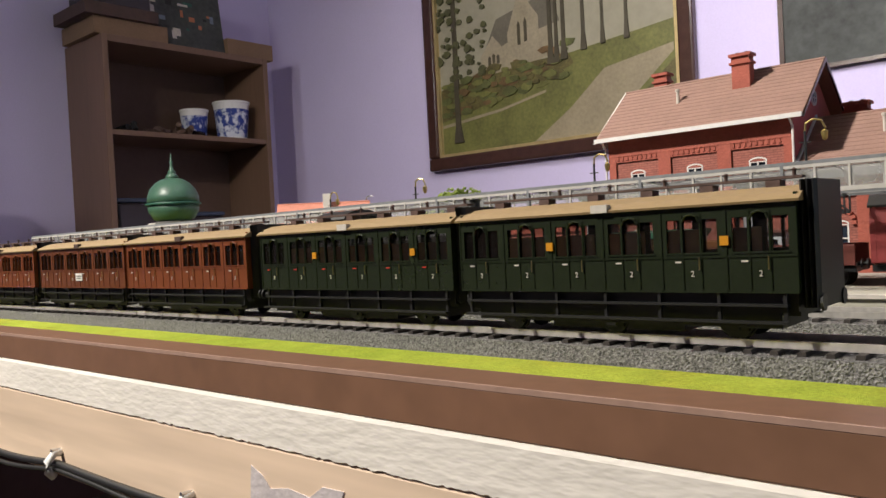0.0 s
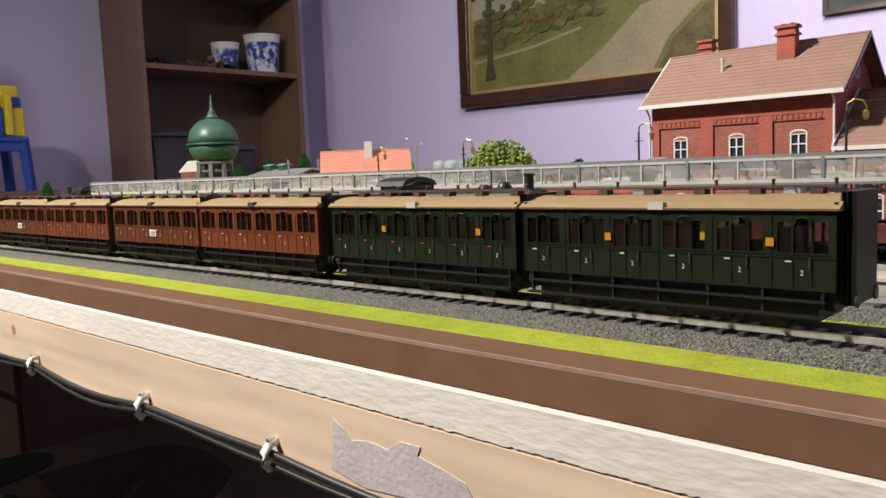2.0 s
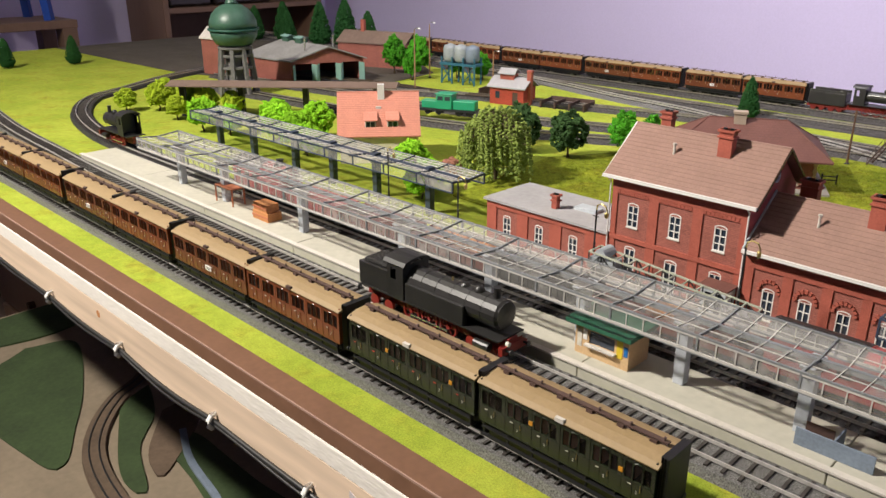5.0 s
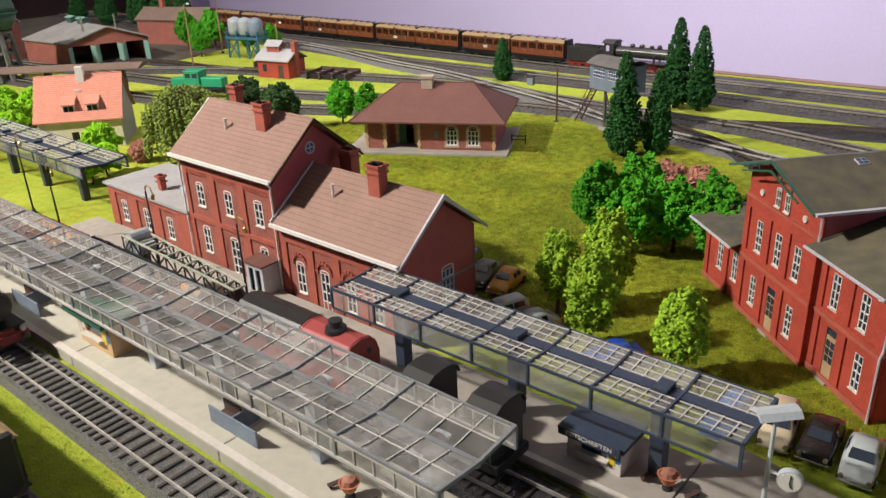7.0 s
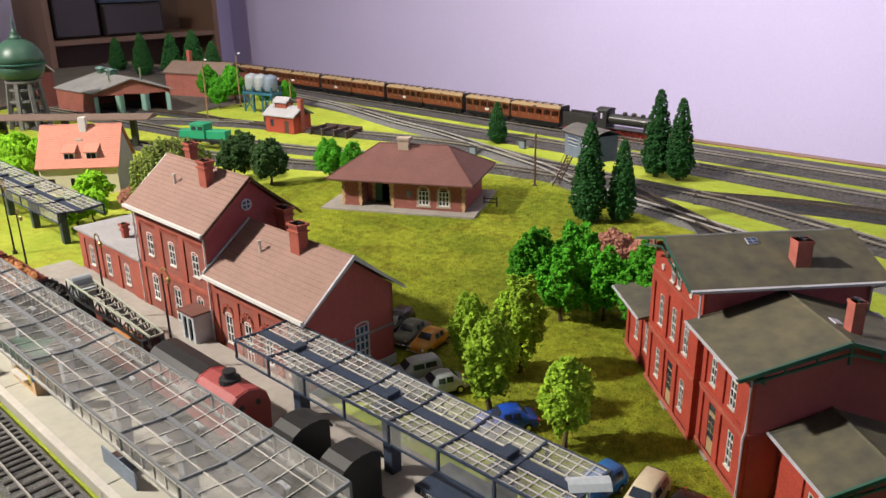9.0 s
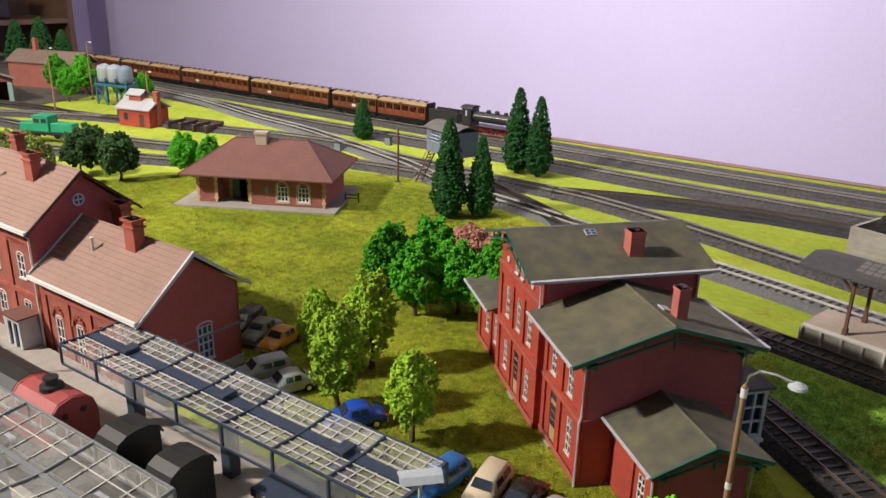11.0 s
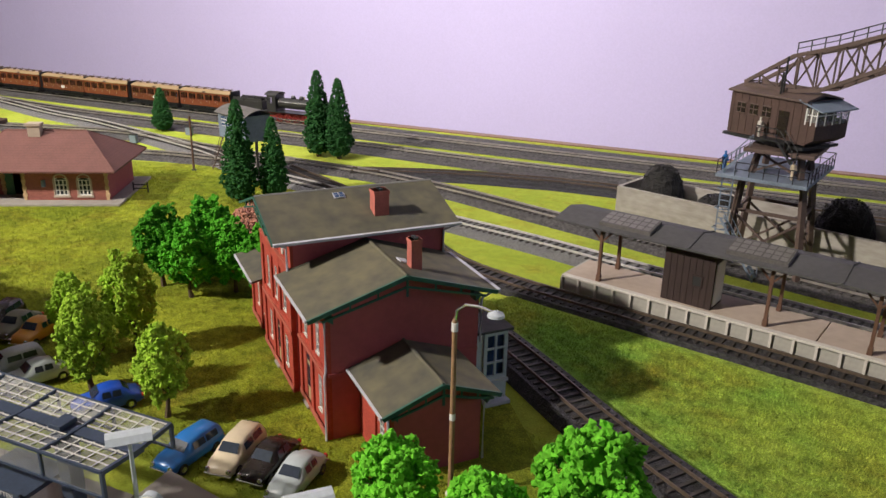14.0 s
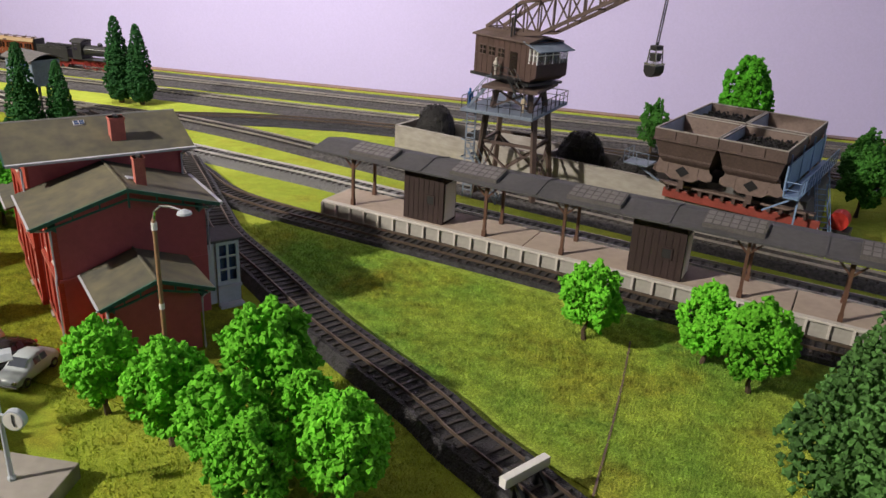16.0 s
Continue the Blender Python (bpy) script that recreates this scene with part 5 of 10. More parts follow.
    part("gutter", Mb().prism([(0.0178, 0.0488), (0.0190, 0.0488), (0.0190, 0.0503), (0.0176, 0.0502)], "x", 0.0730, 0.1347), M["zinc"], s, "pale zinc gutter")
    downpipe(s, [(0.1320, 0.0180, 0.0482), (0.1275, 0.0225, 0.0455), (0.1272, 0.0250, 0.0445), (0.1272, 0.0250, 0.002)], "zinc")
    downpipe(s, [(0.1320, 0.0930, 0.0482), (0.1272, 0.0885, 0.0430), (0.1272, 0.0865, 0.0410), (0.1272, 0.0865, 0.002)], "zinc")
    # glazed porch behind the annex
    p = Mb().wall(0, 0.018, 0.004, 0.056, 0, 0.0014, [(0.0025, 0.0082, z, z + 0.0092) for z in (0.022, 0.0325, 0.043)] + [(0.0098, 0.0155, z, z + 0.0092) for z in (0.022, 0.0325, 0.043)], Matrix.Translation((0.070, 0.1160, 0)) @ TURN_Y)
    p.box(0.046, 0.0686, 0.1090, 0.1104, 0.004, 0.056).box(0.046, 0.0686, 0.1326, 0.1340, 0.004, 0.056).box(0.0672, 0.0686, 0.1104, 0.1158, 0.004, 0.056)
    part("porch", p, M["silver"], s, "pale grey glazed porch")
    for z in (0.0180, 0.0012):
        part("porch_step", Mb().box(0.0702, 0.0722 if z > 0.01 else 0.0765, 0.1155, 0.1345, z - 0.0010 if z > 0.01 else 0.0002, z + 0.0012 if z > 0.01 else 0.0040), M["zinc"], s)
    part("porch_pane", Mb().box(0.0660, 0.0664, 0.1175, 0.1330, 0.020, 0.054), M["window_blue"], s)
    part("porch_roof", Mb().box(0.044, 0.0735, 0.1090, 0.1365, 0.0560, 0.0580), M["dark_roof"], s, bevel=0.0004)
    # low wing on the far side
    x0, x1, y0, y1 = -0.1430, -0.084, 0.004, 0.084
    part("wall", Mb().wall(x0, x1, 0, 0.0510, y0, y0 + T, [(-0.1240, -0.1160, 0.018, 0.042), (-0.1000, -0.0920, 0.018, 0.042)]), R, s)
    for x in (-0.120, -0.096):
        window(s, x, 0.018, 0.008, 0.024, y0, arch=False, rows=4)
    villa_piers(s, (x0 + 0.003, -0.108), 0.0056, y0, ((0.0450, 0.0505),), 0.0505)
    part("wall", Mb().box(x0, x1, y1 - T, y1, 0, 0.0510).box(x0, x0 + T, y0 + T, y1 - T, 0, 0.0510), R, s)
    part("low_roof", Mb().ring([[(-0.153, -0.0076, 0.0510), (-0.0842, -0.0076, 0.0510), (-0.0842, -0.0076, 0.0525), (-0.153, -0.0076, 0.0525)], [(-0.143, 0.09, 0.0730), (-0.0842, 0.09, 0.0730), (-0.0842, 0.09, 0.0745), (-0.143, 0.09, 0.0745)]]), G, s)
    part("gutter", Mb().box(-0.153, -0.0842, -0.0089, -0.0076, 0.0508, 0.0524), M["zinc"], s, "pale zinc gutter")


red_villa()


def salmon_house():
    s = thing("cottage", "cream cottage with a steep salmon tiled roof and dormers", "house", flat(49, -0.645, 0.360))
    L, D = 0.112, 0.085
    hs = [(x - 0.005, x + 0.005, 0.012, 0.024) for x in (0.016, 0.048, 0.088)] + [(0.066, 0.075, 0.002, 0.020)]
    part("wall", Mb().wall(0, L, 0, 0.042, 0, 0.002, hs), M["cream"], s, "cream rendered wall")
    for x in (0.016, 0.048, 0.088):
        window(s, x, 0.012, 0.010, 0.012, 0, arch=False, rows=1, bars="frame_wood")
    part("door", Mb().box(0.066, 0.075, 0.0006, 0.0016, 0.002, 0.020), M["tile_dark"], s)
    part("wall", Mb().box(0, L, D - 0.002, D, 0, 0.042), M["cream"], s)
    gable_end(s, 0, 0.002, 0.002, D - 0.002, 0, 0.042, 0.092, M["cream"])
    gable_end(s, L - 0.002, 0.002, 0.002, D - 0.002, 0, 0.042, 0.092, M["roof_flat"])
    gable_roof(s, -0.004, L + 0.004, -0.004, D + 0.004, 0.039, 0.095, 0.0014, M["tile_pink"], courses=24)
    for x in (0.044, 0.076):
        dm = part("dormer", Mb().box(x - 0.008, x + 0.008, 0.006, 0.02, 0.048, 0.061), M["white"], s, "small roof dormer")
        part("dormer_roof", Mb().ring([[(x - 0.010, 0.002, 0.061), (x + 0.010, 0.002, 0.061), (x + 0.010, 0.002, 0.0625), (x - 0.010, 0.002, 0.0625)], [(x - 0.010, 0.026, 0.072), (x + 0.010, 0.026, 0.072), (x + 0.010, 0.026, 0.0735), (x - 0.010, 0.026, 0.0735)]]), M["tile_pink"], dm)
        part("pane", Mb().box(x - 0.0065, x - 0.0006, 0.0054, 0.0059, 0.0505, 0.0595).box(x + 0.0006, x + 0.0065, 0.0054, 0.0059, 0.0505, 0.0595), M["window_dark"], dm)
    part("chimney", Mb().box(0.055, 0.065, 0.034, 0.044, 0.08, 0.108), M["white"], s, "white chimney")
    part("chimney", Mb().box(0.052, 0.060, 0.024, 0.03, 0.066, 0.078), M["white_dirty"], s)


salmon_house()


# ---- platforms and canopies ----
def island_platform():
    p = thing("island_platform", "pale concrete island platform between two tracks", "platform")
    x0, x1, y0, y1 = -0.93, 0.311, 0.1005, 0.1535
    n = 7
    for k in range(n):
        a, b = x0 + (x1 - x0) * k / n, x0 + (x1 - x0) * (k + 1) / n
        q = [(a + 0.0004, y0), (b - 0.0004, y0), (b - 0.0004, y1), (a + 0.0004, y1)]
        if k == n - 1:
            q = [(a + 0.0004, y0), (b, y0), (b - 0.004, y0 + 0.02), (b - 0.004, y1), (a + 0.0004, y1)]
        part("platform_slab", Mb().prism(q, "z", 0.0005, 0.0115), M["concrete"], p, bevel=0.0006)
    part("edging", Mb().box(x0, x1, y0 - 0.0012, y0 + 0.004, 0.0108, 0.0124), M["white_dirty"], p, "paler platform edging")
    return p


island_platform()


def canopy(x0, x1, yc, half, bays, zc, zo, bars, glaze, posts, label, skirt=0.013, footz=0.0115, post="post_pale", roundels=True):
    """A butterfly platform roof: glazed bays sloping to a centre gutter, a hanging glazed front, posts under the gutter."""
    c = thing("platform_canopy", label, "platform canopy")
    F = M[bars]
    step = (x1 - x0) / bays
    for s in (-1, 1):
        yo = yc + s * half
        f = Mb()
        f.bar((x0, yo, zo), (x1, yo, zo), 0.0013, 0.0014)
        f.bar((x0, yo, zo - skirt), (x1, yo, zo - skirt), 0.0012, 0.0013)
        part("edge_beam", f, F, c)
        for k in range(bays):
            a, b = x0 + step * k, x0 + step * (k + 1)
            bay = part("roof_bay", Mb().bar((a, yc, zc), (a, yo, zo), 0.0013, 0.0018).bar((a, yo, zo), (a, yo, zo - skirt), 0.0014, 0.0014), F, c)
            yi = yc + s * (0.0014 if roundels else 0.0042)
            for i in range(2):
                xa, xb = a + step * i / 2, a + step * (i + 1) / 2
                part("pane", Mb().add([(xa, yi, zc - 0.0003), (xb, yi, zc - 0.0003), (xb, yo, zo - 0.0003), (xa, yo, zo - 0.0003)], [(0, 1, 2, 3)]), M[glaze], bay)
            part("front_pane", Mb().add([(a, yo, zo), (b, yo, zo), (b, yo, zo - skirt), (a, yo, zo - skirt)], [(0, 1, 2, 3)]), M[glaze], bay)
            g = Mb()
            for i in range(1, 4 if roundels else 5):
                x = a + step * i / (4 if roundels else 5)
                g.bar((x, yi, zc + 0.0002), (x, yo, zo + 0.0002), 0.00065, 0.0005)
            for i in range(1, 5 if roundels else 1):
                x = a + step * i / 5
                g.bar((x, yo + s * 0.0002, zo), (x, yo + s * 0.0002, zo - skirt), 0.0008)
            if roundels:
                g.bar((a, yo + s * 0.0003, zo - skirt + 0.0012), (b, yo + s * 0.0003, zo - skirt + 0.0012), 0.0009, 0.0018)
                g.bar((a, yo + s * 0.0003, zo - 0.0014), (b, yo + s * 0.0003, zo - 0.0014), 0.0007, 0.0012)
            for f in ((0.5,) if roundels else (0.36, 0.68)):
                yf, zf = yi + (yo - yi) * f, zc + (zo - zc) * f + 0.0002
                g.bar((a, yf, zf), (b, yf, zf), 0.00065, 0.0005)
            for f in (() if roundels else (0.06, 0.95)):
                yf, zf = yi + (yo - yi) * f, zc + (zo - zc) * f + 0.0002
                g.bar((a + 0.001, yf, zf), (b - 0.001, yf, zf), 0.0007, 0.0005)
            part("glazing_bar", g, M["pale_bar"], bay, "pale glazing bars")
        e = Mb().bar((x1, yc, zc), (x1, yo, zo), 0.0017, 0.0022)
        e.bar((x1, yo, zo), (x1, yo, zo - skirt), 0.0018, 0.0016)
        part("end_rib", e, F, c)
    g = 0.0014 if roundels else 0.0036
    part("gutter", Mb().box(x0, x1, yc - g, yc + g, zc - 0.003, zc + 0.0006), F, c)
    for i, x in enumerate(posts):
        k = Mb().ring([[(x + u * 0.0040, yc + v * 0.0040, footz) for u, v in ((-1, -1), (1, -1), (1, 1), (-1, 1))],
                       [(x + u * 0.0043, yc + v * 0.0043, zc - 0.010) for u, v in ((-1, -1), (1, -1), (1, 1), (-1, 1))],
                       [(x + u * 0.0046, yc + v * 0.0120, zc - 0.0028) for u, v in ((-1, -1), (1, -1), (1, 1), (-1, 1))]])
        po = part("post", k, M[post], c, "tapered post", bevel=0.0005)
        if not roundels:
            part("post_cap", Mb().box(x - 0.004, x + 0.004, yc - 0.0055, yc + 0.0055, zc + 0.0006, zc + 0.0034), F, po, bevel=0.0004)
        if roundels:
            part("vent_cap", Mb().lathe([(0.0095, 0), (0.0085, 0.0022), (0.004, 0.003)], 18, Matrix.Translation((x, yc, zc - 0.0042))), M["stone_dark"], po, smooth=False)
    return c


canopy(-0.735, 0.304, 0.131, 0.029, 16, 0.0640, 0.0668, "canopy_grey", "glaze", (-0.68, -0.575, -0.42, -0.262, -0.155, -0.062, 0.022, 0.106, 0.190, 0.274),
       "long glazed butterfly canopy with dusty panes on grey posts")
c2 = thing("side_platform", "low grey platform before the station house", "platform")
part("platform_slab", Mb().box(-0.30, 0.36, 0.205, 0.259, 0.0005, 0.0105), M["concrete_grey"], c2, bevel=0.0006)
part("platform_slab", Mb().prism([(0.361, 0.205), (0.531, 0.205), (0.529, 0.213), (0.525, 0.240), (0.478, 0.236), (0.44, 0.270), (0.361, 0.285)], "z", 0.0005, 0.0105), M["concrete_grey"], c2, bevel=0.0006)
part("edging", Mb().box(-0.30, 0.50, 0.203, 0.207, 0.006, 0.0114), M["white_dirty"], c2)
canopy(0.118, 0.394, 0.2345, 0.0225, 7, 0.0640, 0.0655, "blue_post", "glaze_clear", (0.160, 0.253, 0.345), "clear glazed canopy with a dark blue frame", 0.014, 0.0105, "blue_post", False)
canopy(-0.90, -0.33, 0.292, 0.026, 10, 0.0535, 0.056, "blue_post", "glaze", (-0.86, -0.765, -0.66, -0.575, -0.487, -0.392), "old dark glazed canopy beside the shrubs", 0.012, 0.0, "blue_post", False)


def long_shed_roof():
    s = thing("carriage_shelter", "long brown felt shelter roof on dark posts", "shelter", flat(41, -1.14, 0.36))
    part("roof", Mb().prism([(-0.03, 0.060), (0.0, 0.066), (0.03, 0.060), (0.03, 0.058), (-0.03, 0.058)], "x", 0, 0.42), M["shed_brown"], s)
    for x in (0.02, 0.13, 0.25, 0.38):
        part("post", Mb().box(x - 0.005, x + 0.005, -0.005, 0.005, 0, 0.058), M["black_steel"], s)


long_shed_roof()


def kiosk(x, y, z, ang, wall, roof, label, words):
    k = thing("kiosk", label, "kiosk", flat(ang, x, y, z) @ Matrix.Scale(0.72 if words else 1.0, 4))
    part("wall", Mb().wall(0, 0.046, 0, 0.027, 0, 0.0016, [(0.012, 0.034, 0.011, 0.021)]).box(0, 0.0016, 0.0016, 0.026, 0, 0.027).box(0.0444, 0.046, 0.0016, 0.026, 0, 0.027).box(0, 0.046, 0.026, 0.0276, 0, 0.027), M[wall], k)
    part("pane", Mb().box(0.012, 0.034, 0.0010, 0.0013, 0.011, 0.021), M["window_dark"], k)
    part("counter", Mb().box(0.010, 0.036, -0.004, 0.0, 0.0095, 0.0108), M["white_dirty"], k)
    part("roof", Mb().prism([(-0.007, 0.026), (0.0276, 0.026), (0.033, 0.0285), (0.033, 0.030), (-0.007, 0.0295)], "x", -0.005, 0.051), M[roof], k, bevel=0.0004)
    for i, (a, b, c, d) in enumerate(((0.002, 0.006, 0.006, 0.020), (0.007, 0.0105, 0.013, 0.022), (0.036, 0.041, 0.008, 0.022), (0.042, 0.0452, 0.011, 0.019))):
        part("poster", Mb().box(a, b, -0.0004, -0.0001, c, d), M[("paper", "white", "yellow_plastic", "sky_blue")[i]], k)
    if words:
        b = part("fascia", Mb().box(-0.003, 0.049, -0.0094, -0.0072, 0.0245, 0.0315), M["blue_post"], k, "blue fascia board")
        text_part(words, 0.0056, Matrix.Translation((0.023, -0.0096, 0.028)) @ Matrix.Rotation(radians(90), 4, "X"), M["white"], b)
    return k


kiosk(-0.058, 0.117, 0.0115, 0, "tan", "green_paint", "tan newspaper kiosk with a dark green roof", "")
kiosk(0.298, 0.219, 0.0105, 0, "white_dirty", "blue_post", "pale kiosk with a blue fascia under the canopy", "ZEITSCHRIFTEN")


def clutter():
    b = thing("platform_shelter", "pale grey windbreak with a bench", "shelter", flat(0, 0.108, 0.114, 0.0115))
    part("screen", Mb().box(0, 0.046, 0, 0.0012, 0, 0.012).box(0.022, 0.0232, 0.0012, 0.02, 0, 0.012), M["steel_grey"], b, bevel=0.0003)
    part("bench", Mb().box(0.003, 0.020, 0.003, 0.009, 0.004, 0.0055).box(0.003, 0.020, 0.009, 0.010, 0.004, 0.013).box(0.004, 0.006, 0.004, 0.008, 0, 0.004).box(0.017, 0.019, 0.004, 0.008, 0, 0.004), M["dark_brown"], b)
    w = thing("platform_shelter", "pale grey windbreak with a bench", "shelter", flat(0, -0.165, 0.114, 0.0115))
    part("screen", Mb().box(0, 0.046, 0, 0.0012, 0, 0.012).box(0.022, 0.0232, 0.0012, 0.02, 0, 0.012), M["steel_grey"], w, bevel=0.0003)
    part("bench", Mb().box(0.003, 0.020, 0.003, 0.009, 0.004, 0.0055).box(0.003, 0.020, 0.009, 0.010, 0.004, 0.013), M["dark_brown"], w)
    s = thing("station_sign", "white name board standing on the platform", "sign", flat(-1, 0.276, 0.130, 0.0115))
    part("board", Mb().box(0, 0.034, 0, 0.0012, 0.001, 0.0135), M["white"], s, bevel=0.0002)
    part("bar", Mb().box(0.008, 0.026, -0.0003, 0, 0.009, 0.0102).box(0.010, 0.024, -0.0003, 0, 0.0055, 0.0067), M["red_paint"], s, "red unreadable lines")
    for x, y, z in ((0.226, 0.119, 0.0115), (0.355, 0.226, 0.0105)):
        t = thing("flower_tub", "terracotta flower tub on a dark foot", "planter", flat(0, x, y, z))
        part("foot", Mb().lathe([(0.003, 0), (0.0022, 0.003), (0.003, 0.004)], 10), M["black_steel"], t)
        part("bowl", Mb().lathe([(0.0032, 0.004), (0.0055, 0.009), (0.006, 0.0095), (0.005, 0.0095), (0.004, 0.008)], 14), M["terracotta"], t)
        part("flowers", Mb().lathe([(0.0046, 0.0085), (0.0035, 0.0115), (0.001, 0.0125)], 9), M["leaf_pink"], t)
        for o in (-0.012, 0.013):
            g = thing("bench", "small dark platform bench", "bench", flat(70, x + o, y - 0.004, z))
            part("seat", Mb().box(0, 0.010, 0, 0.003, 0.0022, 0.003), M["dark_brown"], g)
            part("leg", Mb().box(0.001, 0.002, 0.0005, 0.0025, 0, 0.0022), M["dark_brown"], g)
            part("leg", Mb().box(0.008, 0.009, 0.0005, 0.0025, 0, 0.0022), M["dark_brown"], g)
    k = thing("crate_stack", "orange wooden crates stacked on the platform", "crate", flat(0, -0.50, 0.119, 0.0115))
    part("crate", Mb().box(0, 0.030, 0, 0.018, 0, 0.010), M["orange_wood"], k, bevel=0.0003)
    part("crate", Mb().box(0.001, 0.027, 0.001, 0.017, 0.0102, 0.019), M["orange_wood"], k, bevel=0.0003)
    part("batten", Mb().box(-0.0006, 0.0306, -0.0006, 0, 0.004, 0.006).box(0, 0.028, -0.0002, 0.001, 0.014, 0.0155), M["terracotta"], k)
    h = thing("glass_shelter", "small brown framed waiting shelter", "shelter", flat(0, -0.585, 0.122, 0.0115))
    f = Mb()
    for x in (0, 0.036):
        for y in (0, 0.016):
            f.box(x, x + 0.0015, y, y + 0.0015, 0, 0.020)
    f.box(0, 0.0375, 0, 0.0175, 0.020, 0.0212)
    part("frame", f, M["terracotta"], h)
    part("pane", Mb().box(0.0015, 0.036, 0.0163, 0.0166, 0.003, 0.019), M["glaze"], h)


clutter()


# ---- trees ----
def leaf_lump(mb, p, r, rng):
    """A small ragged clump of foam leaf."""
    a = Matrix.Translation(p) @ Euler((rng.uniform(0, 6), rng.uniform(0, 6), rng.uniform(0, 6))).to_matrix().to_4x4()
    s = [r * rng.uniform(0.6, 1.25) for _ in range(6)]
    mb.add([(s[0], 0, 0), (-s[1], 0, 0), (0, s[2], 0), (0, -s[3], 0), (0, 0, s[4]), (0, 0, -s[5])],
           [(0, 2, 4), (2, 1, 4), (1, 3, 4), (3, 0, 4), (2, 0, 5), (1, 2, 5), (3, 1, 5), (0, 3, 5)], a)


def tree(label, h, w, leaf, seed, kind="round", cat="tree", ragged=0.0):
    rng = random.Random(seed)
    t = thing("tree", label, cat)
    tr = Mb()
    top = h * (0.55 if kind == "round" else 0.9)
    pts = [(0, 0, 0)] + [(rng.uniform(-1, 1) * w * 0.05, rng.uniform(-1, 1) * w * 0.05, top * k / 4) for k in range(1, 5)]
    r0 = max(0.0016, h * 0.028)
    rings = []
    for i, p in enumerate(pts):
        r = r0 * (1.25 if i == 0 else 1 - 0.18 * i)
        rings.append([(p[0] + r * math.cos(k * 1.0472), p[1] + r * math.sin(k * 1.0472), p[2]) for k in range(6)])
    tr.ring(rings)
    cr = Mb()
    if kind in ("round", "bush"):
        zc, rz = (h * 0.60, h * 0.40) if kind == "round" else (h * 0.5, h * 0.5)
        off = Vector((seed * 3.7, seed * 1.9, seed * 5.3))
        core = [[((0.50 * w / 2) * math.sin(u) * math.cos(k * 0.6283), (0.50 * w / 2) * math.sin(u) * math.sin(k * 0.6283), zc - rz * 0.66 * math.cos(u)) for k in range(10)] for u in (0.25, 0.75, 1.25, 1.75, 2.25, 2.85)]
        cr.ring(core)
        for k in range(2300):
            u = rng.uniform(-0.97, 1)
            a = rng.uniform(0, 6.283)
            c = math.sqrt(1 - u * u)
            d = Vector((c * math.cos(a), c * math.sin(a), u))
            n = noise.noise(d * 2.1 + off) + 0.55 * noise.noise(d * 4.6 + off)
            if n < (-0.30 if ragged == 0 else -0.12) and rng.random() < 0.85:
                continue
            n *= 1 + ragged
            wide = 1.0 + 0.10 * max(0.0, -u) - 0.12 * max(0.0, u)
            q = (0.86 + 0.20 * n) * rng.uniform(0.88, 1.02)
            leaf_lump(cr, Vector((d.x * w / 2 * wide * q, d.y * w / 2 * wide * q, zc + u * rz * q * 1.04)), w * rng.uniform(0.026, 0.058), rng)
        if kind == "round":
            for _ in range(12):
                a, u = rng.uniform(0, 6.283), rng.uniform(-0.5, 0.7)
                c = math.sqrt(1 - u * u) * 0.8
                tr.cyl((0, 0, top * rng.uniform(0.5, 0.95)), (c * math.cos(a) * w / 2, c * math.sin(a) * w / 2, zc + u * rz * 0.8), r0 * 0.3, 4, r0 * 0.14)
    elif kind in ("cypress", "conifer"):
        small = 1.0 if kind == "cypress" else 0.34
        for k in range(1300 if kind == "cypress" else 8500):
            f = rng.random() ** 1.15
            z = h * (0.05 + 0.95 * f)
            prof = (0.55 + 0.45 * min(1, f / 0.16)) * (1 - max(0, f - 0.16) / 0.86) ** (0.6 if kind == "cypress" else 1.0)
            a = rng.uniform(0, 6.283)
            r = w / 2 * prof * rng.uniform(0.72, 1.08)
            leaf_lump(cr, Vector((r * math.cos(a), r * math.sin(a), z)), w * rng.uniform(0.038, 0.072) * small * (0.6 + 0.4 * prof), rng)
        tr.cyl((0, 0, 0), (0, 0, h * 0.9), w * 0.07, 6, 0.0006)
        cr.cyl((0, 0, h * 0.06), (0, 0, h * 0.24), w * 0.24, 9, w * 0.36).cyl((0, 0, h * 0.24), (0, 0, h * 0.95), w * 0.36, 9, 0.0008)
    elif kind == "willow":
        for k in range(150):
            a = rng.uniform(0, 6.283)
            r = w / 2 * rng.uniform(0.2, 1)
            z1 = h * (1.02 - 0.35 * (r / (w / 2)) ** 2) * rng.uniform(0.92, 1)
            n = rng.randint(10, 20)
            for i in range(n):
                f = i / n
                leaf_lump(cr, Vector((r * (1 + 0.12 * f) * math.cos(a + 0.1 * f), r * (1 + 0.12 * f) * math.sin(a + 0.1 * f), z1 - f * z1 * rng.uniform(0.7, 0.93))), w * 0.026, rng)
            tr.tube([(0, 0, top * 0.7), (r * 0.5 * math.cos(a), r * 0.5 * math.sin(a), z1 * 0.96), (r * math.cos(a), r * math.sin(a), z1 * 0.9)], r0 * 0.18, 4)
    part("trunk", tr, M["bark"], t)
    part("crown", cr, M[leaf], t)
    return t


def plant(src, spots):
    """Puts the tree at the first spot and copies at the others: x, y, turn, size."""
    for i, (x, y, a, s) in enumerate(spots):
        m = flat(a, x, y)
        if i == 0:
            src.matrix_world = m
            src.scale = (s, s, s)
        else:
            c = copy_thing(src, m)
            c.scale = (s, s, s)


